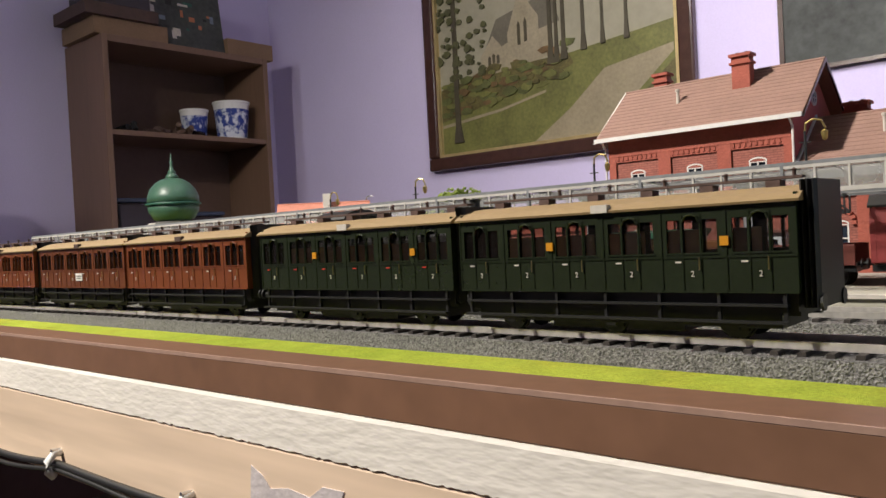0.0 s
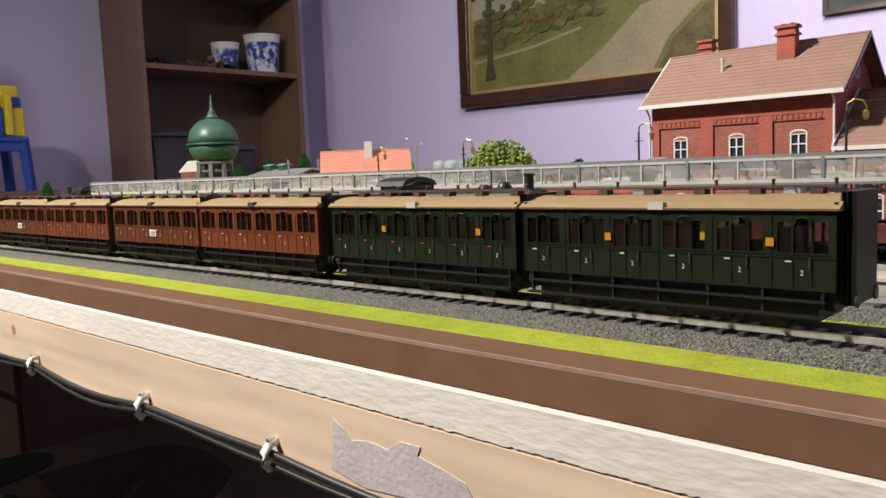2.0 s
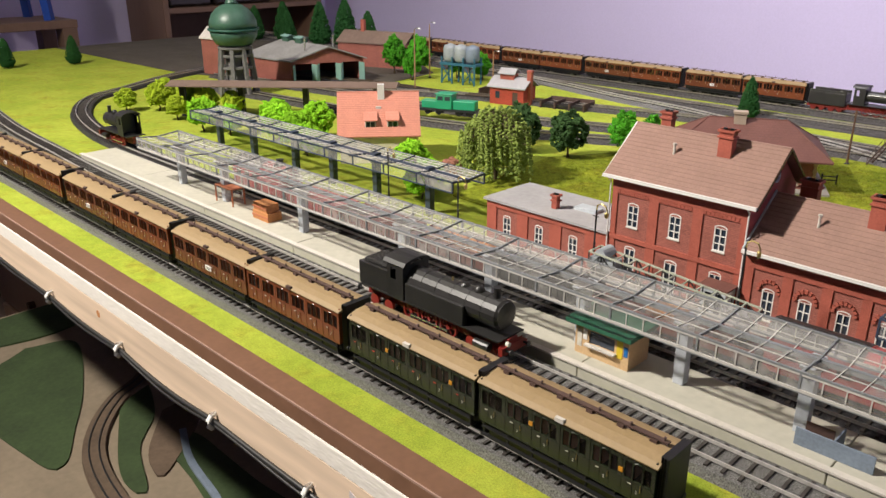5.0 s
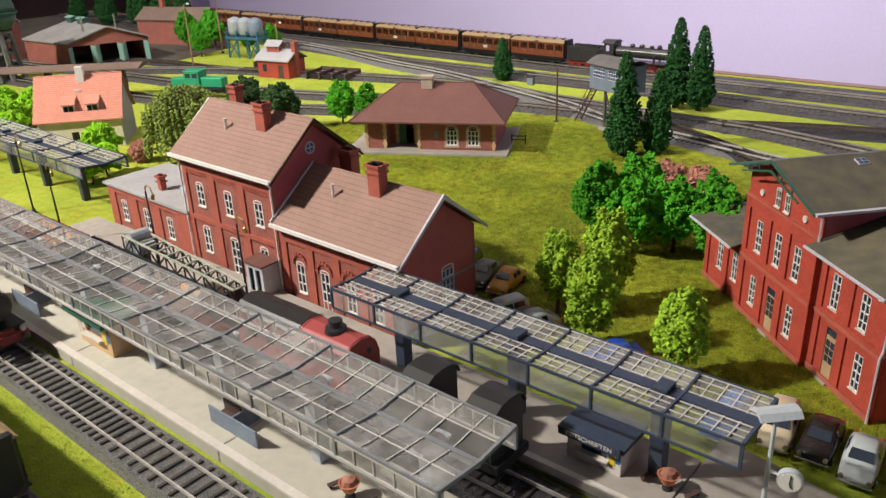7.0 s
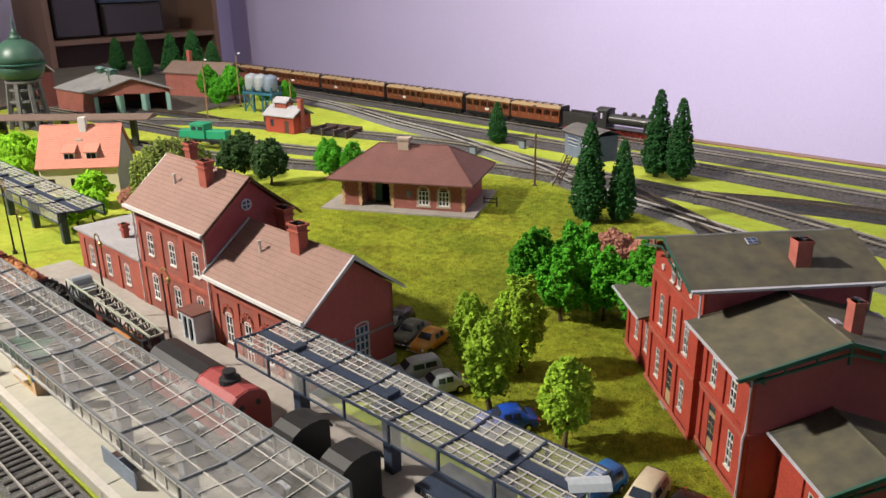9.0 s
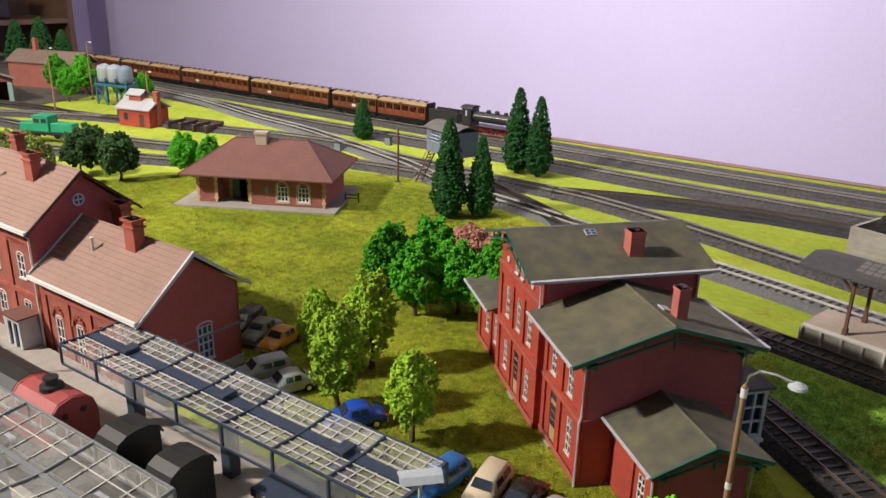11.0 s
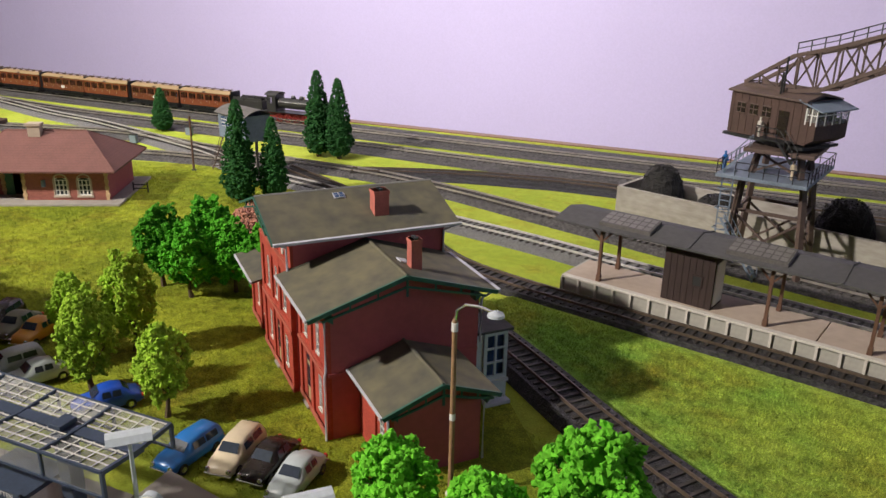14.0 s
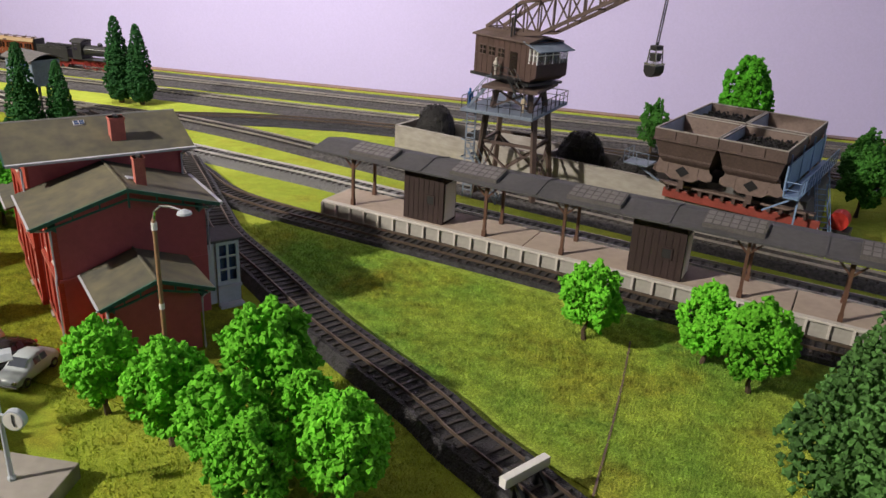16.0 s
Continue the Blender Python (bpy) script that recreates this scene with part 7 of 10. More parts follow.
steam_loco("black tank locomotive with red running gear beside the platform", True, flat(0, -0.094, 0.0775), True)
steam_loco("black locomotive with bright red wheels behind the platform", False, on_line(smooth_line([(-1.40, 0.315), (-1.266, 0.238), (-1.10, 0.195), (-0.95, 0.182), (-0.7, 0.18), (0, 0.18)], 0.003), -0.86, 0.0) @ Matrix.Rotation(radians(180), 4, "Z") @ Matrix.Translation((0.145, 0, 0)))
# the same train's other half, on the rear line
NOSE = -0.10
steam_loco("black goods locomotive with red wheels leading a train", False, on_line(line_r, NOSE, 0.0), True, True)
tender("black four-axle tender full of coal", on_line(line_r, NOSE - 0.142, 0.0), True)
x = NOSE - 0.142 - 0.075
for i in range(11):
    c = copy_thing((brown, brown2)[i % 2], on_line(line_r, x, CL))
    x -= CL + (0.004 if i % 2 == 0 else 0.0115)


def wagon(label, m, L, make, category="wagon"):
    w = thing("goods_wagon", label, category, m, group="goods wagons")
    part("frame", Mb().box(-L, 0, -0.0125, 0.0125, 0.0165, 0.0195), M["black_steel"], w)
    n = (0.012, L - 0.012) if L < 0.13 else (0.010, 0.026, L - 0.026, L - 0.010)
    for q in n:
        wheelset(w, -q)
    buffers(w, 0, 0.0205, 1)
    buffers(w, -L, 0.0205, -1)
    make(w, L)
    return w


def open_body(color, load=None):
    def make(w, L):
        b = Mb()
        b.box(-L, 0, -0.0148, -0.0138, 0.0195, 0.034).box(-L, 0, 0.0138, 0.0148, 0.0195, 0.034).box(-L, -L + 0.001, -0.0138, 0.0138, 0.0195, 0.034).box(-0.001, 0, -0.0138, 0.0138, 0.0195, 0.034).box(-L, 0, -0.0138, 0.0138, 0.0195, 0.0205)
        part("body", b, M[color], w)
        for k in range(9):
            x = -L + L * k / 8
            for s in (-1, 1):
                part("rib", Mb().box(x - 0.0007, x + 0.0007, s * 0.0153 - 0.0005, s * 0.0153 + 0.0005, 0.0195, 0.034), M[color], w)
        if load:
            heap = Mb()
            rng = random.Random(9)
            for _ in range(150):
                leaf_lump(heap, Vector((rng.uniform(-L + 0.008, -0.008), rng.uniform(-0.011, 0.011), 0.028 + rng.uniform(0, 0.006))), 0.004, rng)
            part("load", heap, M[load], w)
    return make


def tar_body(w, L):
    """A closed red wagon with a barrel roof and a filler dome."""
    prof = [(-0.0150, 0.0205), (-0.0156, 0.040), (-0.0135, 0.0475), (-0.0085, 0.0525), (0, 0.0545), (0.0085, 0.0525), (0.0135, 0.0475), (0.0156, 0.040), (0.0150, 0.0205)]
    part("body", Mb().prism(prof, "x", -L, 0), M["wagon_red"], w, "faded red barrel body", bevel=0.0006)
    roof = [(y * 1.02, z + 0.0008) for y, z in prof[2:7]]
    part("roof", Mb().prism(roof + [(y, z - 0.0012) for y, z in reversed(roof)], "x", -L - 0.001, -0.046), M["loco_black"], w, "black felt roof")
    part("dome", Mb().lathe([(0.0075, 0.0530), (0.0070, 0.0560), (0.0042, 0.0566), (0.0036, 0.0595), (0.0046, 0.0600), (0.0046, 0.0612)], 16, Matrix.Translation((-0.022, 0, 0))), M["black_steel"], w, "black filler dome")
    for x in (-0.055, -0.072, -0.090):
        h = part("hatch", Mb().box(x - 0.0045, x + 0.0045, -0.0162, -0.0150, 0.034, 0.041), M["black_car"], w)
        part("hatch_frame", Mb().box(x - 0.0055, x + 0.0055, -0.0164, -0.0152, 0.0412, 0.0422), M["wagon_red"], h)
    for x in (-0.002, -0.045, -L + 0.002):
        part("strap", Mb().prism([(y * 1.012, z + 0.0004) for y, z in prof], "x", x - 0.0007, x + 0.0007), M["wagon_red"], w)
    for s in (-1, 1):
        part("eye", Mb().lathe([(0.0020, 0), (0.0020, 0.0006)], 10, Matrix.Translation((0.0, s * 0.006, 0.044)) @ Matrix.Rotation(radians(90), 4, "Y")), M["black_steel"], w)


def crane_body(w, L):
    """A lattice jib laid on a low red-brown wagon."""
    part("side_board", Mb().box(-L, 0, -0.0138, -0.0128, 0.0196, 0.030), M["wagon_brown"], w, bevel=0.0003)
    part("side_board", Mb().box(-L, 0, 0.0128, 0.0138, 0.0196, 0.030), M["wagon_brown"], w, bevel=0.0003)
    part("crate", Mb().box(-0.090, -0.060, -0.009, 0.009, 0.0196, 0.034), M["orange_wood"], w, "brown wooden crate", bevel=0.0005)

    def at(f, y, up):
        return (-L + 0.006 + (L - 0.012) * f, y * (0.0085 - 0.0035 * f), 0.052 - 0.006 * f + up * (0.013 - 0.004 * f))
    for y in (-1, 1):
        part("top_chord", Mb().bar(at(0, y, 1), at(1, y, 1), 0.0013), M["mint_grey"], w, "pale top chord")
        part("low_chord", Mb().bar(at(0, y, 0), at(1, y, 0), 0.0018), M["black_steel"], w)
    n = 12
    for k in range(n + 1):
        part("rung", Mb().bar(at(k / n, -1, 1), at(k / n, 1, 1), 0.0010), M["mint_grey"], w)
        for y in (-1, 1):
            part("lattice_bar", Mb().bar(at(k / n, y, 0), at(k / n, y, 1), 0.0009), M["black_steel"], w)
            if k < n:
                part("lattice_bar", Mb().bar(at(k / n, y, k % 2), at((k + 1) / n, y, 1 - k % 2), 0.0009), M["black_steel"], w)
    for f in (0.04, 0.93):
        x = at(f, 0, 0)[0]
        part("cradle", Mb().box(x - 0.002, x + 0.002, -0.008, 0.008, 0.0196, 0.050), M["black_steel"], w)
    part("winch", Mb().cyl((-L + 0.016, -0.008, 0.064), (-L + 0.016, 0.008, 0.064), 0.005, 12).box(-L + 0.006, -L + 0.028, -0.007, 0.007, 0.052, 0.060), M["grey_post"], w, "grey winch drum")


wagon("faded red barrel-roofed tar wagon with a black dome", flat(0, 0.168, 0.189), 0.108, tar_body)
wagon("red-brown wagon carrying a dark lattice crane jib", flat(0, 0.053, 0.189), 0.152, crane_body)
wagon("black open coal wagon", flat(0, -0.106, 0.187), 0.085, open_body("loco_black", "coal"))
wagon("red-brown open wagon with brown crates", flat(0, -0.198, 0.185), 0.095, open_body("wagon_brown", "orange_wood"))
wagon("empty red-brown open wagon", flat(0, -0.302, 0.183), 0.095, open_body("wagon_brown"))
wagon("faded red open goods wagon", flat(0, -0.406, 0.182), 0.095, open_body("wagon_red"))
wagon("red-brown barrel-roofed closed wagon", flat(0, -0.510, 0.181), 0.105, tar_body)


def shunter(label, x, y):
    """A short black shunting locomotive with an arched cab and a bright lantern."""
    b = thing("shunting_locomotive", label, "locomotive", flat(0, x, y))
    arch = [(-0.0148, 0.0225), (-0.0148, 0.0490), (-0.0125, 0.0535), (-0.0070, 0.0565), (0, 0.0572), (0.0070, 0.0565), (0.0125, 0.0535), (0.0148, 0.0490), (0.0148, 0.0225)]
    cab = part("cab", Mb().prism(arch, "x", -0.016, 0), M["loco_black"], b, "black cab with an arched roof", bevel=0.0004)
    part("cab_roof", Mb().prism([(v * 1.05, z + 0.0008) for v, z in arch[1:8]] + [(v, z - 0.0004) for v, z in reversed(arch[1:8])], "x", -0.018, 0.002), M["loco_black"], cab)
    part("hood", Mb().box(-0.034, -0.0162, -0.0105, 0.0105, 0.0225, 0.0370), M["loco_black"], b, bevel=0.0008)
    part("deck", Mb().box(-0.038, 0.004, -0.0150, 0.0150, 0.0165, 0.0224), M["loco_black"], b, bevel=0.0004)
    lan = part("lantern", Mb().box(-0.0225, -0.0165, -0.0150, -0.0090, 0.0420, 0.0490), M["chrome"], b, "bright metal lantern box", bevel=0.0006)
    part("lens", Mb().cyl((-0.0195, -0.0158, 0.0455), (-0.0195, -0.0149, 0.0455), 0.0019, 12), M["silver"], lan)
    wheelset(b, -0.008)
    wheelset(b, -0.028)


shunter("short black shunting locomotive with a bright lantern", 0.232, 0.189)
shunter("short black shunting locomotive with a bright lantern", 0.279, 0.188)


def diesel():
    d = thing("shunting_locomotive", "bright green shunting locomotive in the yard", "locomotive", flat(23, -0.70, 0.715))
    part("hood", Mb().box(-0.045, -0.002, -0.010, 0.010, 0.020, 0.036).box(-0.105, -0.075, -0.010, 0.010, 0.020, 0.034), M["bright_green"], d, bevel=0.0012)
    part("cab", Mb().box(-0.075, -0.045, -0.0135, 0.0135, 0.020, 0.046), M["bright_green"], d, bevel=0.0012)
    part("pane", Mb().box(-0.072, -0.062, -0.0139, -0.0134, 0.036, 0.043).box(-0.058, -0.048, -0.0139, -0.0134, 0.036, 0.043), M["window_dark"], d)
    part("roof", Mb().box(-0.077, -0.043, -0.0145, 0.0145, 0.046, 0.048), M["bright_green"], d, bevel=0.0008)
    part("frame", Mb().box(-0.107, 0.0, -0.0135, 0.0135, 0.0165, 0.020), M["black_steel"], d)
    for x in (-0.014, -0.034, -0.072, -0.094):
        wheelset(d, x)


diesel()


# ---- the side platform with its dark canopy ----
def railing(parent, pts, h, material, r=0.0005, mid=True, name="railing"):
    """Posts and two rails along a line of points."""
    f = Mb()
    up = Vector((0, 0, h))
    pts = [Vector(p) for p in pts]
    for a, b in zip(pts, pts[1:]):
        f.cyl(a + up, b + up, r, 5)
        if mid:
            f.cyl(a + up * 0.5, b + up * 0.5, r * 0.8, 5)
        n = max(1, round((b - a).length / 0.013))
        for k in range(n + 1):
            p = a.lerp(b, k / n)
            f.cyl(p, p + up, r, 5)
    return part(name, f, M[material], parent)


def steps(parent, a, b, w, material, n=9):
    """An open stair between two points: two strings and the treads."""
    a, b = Vector(a), Vector(b)
    side = Vector((-(b - a).y, (b - a).x, 0)).normalized() * w / 2
    f = Mb()
    for s in (-1, 1):
        f.bar(a + side * s, b + side * s, 0.0007, 0.0022)
    st = part("stair", f, M[material], parent)
    for k in range(1, n):
        p = a.lerp(b, k / n)
        part("tread", Mb().bar(p - side, p + side, 0.002, 0.0006), M[material], st)
    for s in (-1, 1):
        h = Mb()
        up = Vector((0, 0, 0.011))
        h.cyl(a + side * s + up, b + side * s + up, 0.0004, 5)
        for k in range(0, n + 1, 3):
            p = a.lerp(b, k / n) + side * s
            h.cyl(p, p + up, 0.0004, 5)
        part("handrail", h, M[material], st)


def side_platform():
    p = thing("panelled_platform", "long sandy platform with pale ribbed panel sides", "platform", flat(-14.1, 0.487, 0.666))
    L, W, H = 0.76, 0.054, 0.0185
    for a, b in ((0.0, 0.2205), (0.2215, 0.452), (0.453, L)):
        part("platform_slab", Mb().box(a, b, 0.0016, W - 0.0016, 0.0005, H), M["concrete_warm"], p, bevel=0.0004)
    step = 0.0172
    pan = Mb().box(0.0009, step - 0.0009, 0, 0.0016, 0.0005, H - 0.002).mesh("panel", M["panel"])
    rib = Mb().box(-0.0010, 0.0010, -0.0024, 0.0016, 0.0005, H - 0.0015).mesh("rib", M["white_dirty"])
    for k in range(int(L / step)):
        part("panel", pan, None, p, m=Matrix.Translation((k * step, 0, 0)))
        part("rib", rib, None, p, m=Matrix.Translation((k * step, 0, 0)))
        part("panel", pan, None, p, m=Matrix.Translation((k * step, W - 0.0016, 0)))
    part("coping", Mb().box(0, L, -0.0018, 0.004, H - 0.0016, H + 0.0006), M["white_dirty"], p, "pale coping along the edge", bevel=0.0003)
    part("end_panel", Mb().box(-0.0014, 0, 0, W, 0.0005, H), M["panel"], p)
    # canopy
    c = thing("platform_roof", "charcoal platform roof with raised skylights on brown posts", "platform canopy", flat(-14.1, 0.487, 0.666, H))
    E, R, y0, y1 = 0.0535, 0.0595, -0.004, 0.056
    yc = (y0 + y1) / 2
    prof = [(y0, E - 0.0018), (y0, E), (yc - 0.0012, R), (yc + 0.0012, R), (y1, E), (y1, E - 0.0018), (yc, R - 0.0026)]
    cuts = [-0.012, 0.115, 0.232, 0.349, 0.466, 0.583, 0.70, 0.76]
    for a, b in zip(cuts, cuts[1:]):
        part("roof_section", Mb().prism(prof, "x", a + 0.0004, b - 0.0004), M["dark_roof"], c)
        part("seam", Mb().prism([(y + 0, z + 0.0008) for y, z in prof], "x", b - 0.0009, b + 0.0009), M["dark_roof"], c)
    for x in (0.055, 0.168, 0.283, 0.398, 0.513, 0.628, 0.715):
        s = part("skylight", Mb().prism([(y0 + 0.006, E + 0.001), (y0 + 0.006, E + 0.0045), (yc - 0.001, R + 0.0032), (yc - 0.001, R - 0.002)], "x", x - 0.024, x + 0.024), M["stone_dark"], c, "raised skylight with a grid of panes")
        d = Vector((0, yc - 0.001 - y0 - 0.006, R + 0.0032 - E - 0.0045))
        base = Vector((x - 0.024, y0 + 0.006, E + 0.0045))
        for i in range(7):
            for j in range(3):
                o = base + Vector((0.0012 + i * 0.0066, 0, 0)) + d * (0.06 + j * 0.31)
                u = o + d * 0.25
                n = Vector((0, -d.z, d.y)).normalized() * 0.0004
                part("pane", Mb().add([o + n, o + n + Vector((0.0054, 0, 0)), u + n + Vector((0.0054, 0, 0)), u + n], [(0, 1, 2, 3)]), M["skylight"], s)
    for x in (0.0325, 0.181, 0.258, 0.412, 0.487, 0.64, 0.72):
        for y, d in ((0.0075, 1), (0.047, -1)):
            q = part("post", Mb().box(x - 0.0013, x + 0.0013, y - 0.0013, y + 0.0013, 0, E + 0.001), M["post_brown"], c, "brown timber post")
            part("foot", Mb().box(x - 0.0019, x + 0.0019, y - 0.0019, y + 0.0019, 0, 0.006), M["post_brown"], q)
            for s in (-1, 1):
                part("brace", Mb().bar((x, y, E - 0.016), (x + s * 0.014, y, E - 0.001), 0.0014), M["post_brown"], q)
            part("cross_brace", Mb().bar((x, y, E - 0.014), (x, y + d * 0.012, E), 0.0014), M["post_brown"], q)
        part("tie_beam", Mb().box(x - 0.0012, x + 0.0012, y0 + 0.003, y1 - 0.003, E - 0.0016, E + 0.0004), M["post_brown"], c)
    for y in (0.0075, 0.047):
        part("purlin", Mb().box(-0.008, 0.755, y - 0.001, y + 0.001, E - 0.001, E + 0.001), M["post_brown"], c)
    # huts
    for x, w in ((0.092, 0.044), (0.318, 0.046)):
        h = thing("platform_hut", "dark brown boarded hut with a white door end", "hut", flat(-14.1, 0.487, 0.666, H + 0.0001) @ Matrix.Translation((x, 0.008, 0)))
        part("wall", Mb().box(0, w, 0, 0.026, 0, 0.050), M["hut_brown"], h, bevel=0.0004)
        part("end_panel", Mb().box(w, w + 0.0008, 0.0025, 0.0235, 0.003, 0.0405), M["white"], h, "white end panel")
        part("pane", Mb().box(w * 0.60, w * 0.76, -0.0006, 0.0002, 0.019, 0.027), M["ink"], h)
        part("window_frame", Mb().wall(w * 0.57, w * 0.79, 0.0178, 0.0282, -0.0009, 0, [(w * 0.60, w * 0.76, 0.019, 0.027)]), M["hut_brown"], h)
        for k in range(1, 8):
            part("batten", Mb().box(w * k / 8 - 0.0003, w * k / 8 + 0.0003, -0.0004, 0, 0.001, 0.0425), M["hut_brown"], h)


side_platform()


# ---- coal bunker, crane and hopper ----
def heap(mb, x, y, z, r, h, rng):
    n, rows = 20, 7
    rings = []
    for k in range(rows):
        u = k / (rows - 1)
        rr = r * math.cos(u * 1.45) ** 0.8
        rings.append([(x + rr * math.cos(6.2832 * i / n) * rng.uniform(0.92, 1.06), y + rr * math.sin(6.2832 * i / n) * rng.uniform(0.92, 1.06), z + h * math.sin(u * 1.57) * rng.uniform(0.97, 1.03)) for i in range(n)])
    mb.ring(rings)
    for _ in range(260):
        a, u = rng.uniform(0, 6.2832), rng.uniform(0, 1)
        rr = r * math.cos(u * 1.45) ** 0.8
        leaf_lump(mb, Vector((x + rr * math.cos(a), y + rr * math.sin(a), z + h * math.sin(u * 1.57))), 0.0012, rng)


def coal_bunker():
    a = math.degrees(math.atan2(-0.118, 0.355))
    m = flat(a, 0.480, 0.928)
    b = thing("coal_bunker", "stained concrete coal bunker heaped with coal", "bunker", m)
    L, W, H = 0.374, 0.066, 0.040
    for k in range(3):
        part("concrete_panel", Mb().box(L * k / 3 + 0.0001, L * (k + 1) / 3 - 0.0001, 0, 0.004, 0.0002, H), M["bunker"], b, "stained pale concrete panel")
    part("back_wall", Mb().box(0, L, W - 0.004, W, 0, H), M["bunker"], b)
    part("end_wall", Mb().box(0, 0.004, 0.0041, W - 0.0041, 0, H), M["bunker"], b)
    part("end_wall", Mb().box(L - 0.004, L, 0.0041, W - 0.0041, 0, H), M["bunker"], b)
    part("divider", Mb().box(L * 0.56, L * 0.56 + 0.004, 0.0041, W - 0.0041, 0, H - 0.004), M["bunker"], b)
    part("floor_slab", Mb().box(0.0041, L - 0.0041, 0.0041, W - 0.0041, 0.0005, 0.020), M["coal"], b, "black coal dust floor")
    rng = random.Random(5)
    for x, y, r, h in ((0.040, 0.036, 0.027, 0.046), (0.115, 0.035, 0.029, 0.024), (0.250, 0.036, 0.030, 0.047), (0.318, 0.034, 0.028, 0.030)):
        mb = Mb()
        heap(mb, x, y, 0.020, r, h, rng)
        whole("coal_heap", mb, M["coal"], "heap of black coal in the bunker", "coal", m)


coal_bunker()


def coal_crane():
    c = thing("coal_crane", "rust-brown portal crane with a lattice jib over the coal bunker", "crane")
    B = "rust_brown"
    feet = [(0.617, 0.797), (0.688, 0.783), (0.628, 0.862), (0.699, 0.848)]
    top = [(0.625, 0.806), (0.680, 0.795), (0.633, 0.852), (0.688, 0.841)]
    for (x, y), (u, v) in zip(feet, top):
        part("portal_leg", Mb().bar((x, y, 0.0005), (u, v, 0.100), 0.0052), M[B], c)
    for i, j in ((0, 1), (2, 3), (0, 2), (1, 3)):
        A0, A1, B0, B1 = (Vector((*feet[i], 0)), Vector((*top[i], 0.098)), Vector((*feet[j], 0)), Vector((*top[j], 0.098)))
        part("brace", Mb().bar(A0.lerp(A1, 0.12), B0.lerp(B1, 0.62), 0.0022), M[B], c)
        part("brace", Mb().bar(B0.lerp(B1, 0.12), A0.lerp(A1, 0.62), 0.0022), M[B], c)
        part("tie_beam", Mb().bar(A0.lerp(A1, 0.66), B0.lerp(B1, 0.66), 0.003), M[B], c)
    d = part("deck", Mb().prism([(0.600, 0.782), (0.682, 0.764), (0.707, 0.872), (0.626, 0.890)], "z", 0.100, 0.1035), M["steel_grey"], c, "grey walkway deck", bevel=0.0004)
    railing(d, [(0.682, 0.765, 0.1035), (0.7065, 0.871, 0.1035), (0.627, 0.889, 0.1035)], 0.013, "black_steel")
    railing(d, [(0.618, 0.779, 0.1035), (0.682, 0.765, 0.1035)], 0.013, "black_steel")
    railing(d, [(0.601, 0.783, 0.1035), (0.626, 0.889, 0.1035)], 0.013, "black_steel")
    # turntable trestle
    for x, y in ((0.632, 0.800), (0.676, 0.790), (0.642, 0.848), (0.685, 0.838)):
        part("trestle_post", Mb().bar((x, y, 0.1035), (x + (0.658 - x) * 0.15, y + (0.819 - y) * 0.15, 0.127), 0.005), M[B], c)
    part("trestle_brace", Mb().bar((0.632, 0.800, 0.105), (0.676, 0.790, 0.126), 0.002).bar((0.676, 0.790, 0.105), (0.632, 0.800, 0.126), 0.002).bar((0.676, 0.790, 0.105), (0.685, 0.838, 0.126), 0.002), M[B], c)
    part("trestle_cap", Mb().prism([(0.622, 0.782), (0.684, 0.769), (0.698, 0.838), (0.637, 0.852)], "z", 0.127, 0.1305), M[B], c, bevel=0.0005)
    part("slew_ring", Mb().lathe([(0.021, 0), (0.021, 0.004), (0.017, 0.006)], 24, Matrix.Translation((0.657, 0.818, 0.1305))), M["black_steel"], c)
    # the ladder cage at the side
    lad = part("ladder", Mb().bar((0.607, 0.787, 0.001), (0.607, 0.787, 0.108), 0.0014).bar((0.617, 0.785, 0.001), (0.617, 0.785, 0.108), 0.0014), M["steel_grey"], c, "blue-grey caged ladder")
    for k in range(17):
        part("rung", Mb().bar((0.607, 0.787, 0.004 + k * 0.006), (0.617, 0.785, 0.004 + k * 0.006), 0.0010), M["steel_grey"], lad)
    for k in range(4):
        z = 0.03 + k * 0.02
        part("hoop", Mb().tube([(0.607, 0.787, z), (0.604, 0.778, z), (0.611, 0.773, z), (0.617, 0.777, z), (0.617, 0.785, z)], 0.0006, 5), M["steel_grey"], lad)
    steps(c, (0.650, 0.776, 0.002), (0.612, 0.784, 0.060), 0.012, "steel_grey", 10)
    steps(c, (0.607, 0.795, 0.104), (0.628, 0.792, 0.130), 0.010, "steel_grey", 6)
    # cab
    m = flat(-36, 0.602, 0.830)
    mc = m @ Matrix.Diagonal((0.92, 0.94, 1, 1))
    body = part("cab", Mb().prism([(0, 0.136), (0.094, 0.138), (0.105, 0.144), (0.105, 0.157), (0.092, 0.157), (0.092, 0.178), (0, 0.178)], "y", 0, 0.050), M["dark_brown"], c, "dark brown boarded machine cab", m=mc, bevel=0.0005)
    part("roof", Mb().prism([(-0.003, 0.1765), (0.025, 0.1815), (0.053, 0.1765), (0.053, 0.1785), (0.025, 0.1840), (-0.003, 0.1785)], "x", -0.003, 0.094), M["rust_brown"], body, bevel=0.0003)
    part("floor_plate", Mb().box(-0.003, 0.097, -0.003, 0.053, 0.1335, 0.1362), M["black_steel"], body)
    for k in range(11):
        part("batten", Mb().box(0.004 + k * 0.0092, 0.0048 + k * 0.0092, -0.0005, 0, 0.138, 0.177), M["dark_brown"], body)
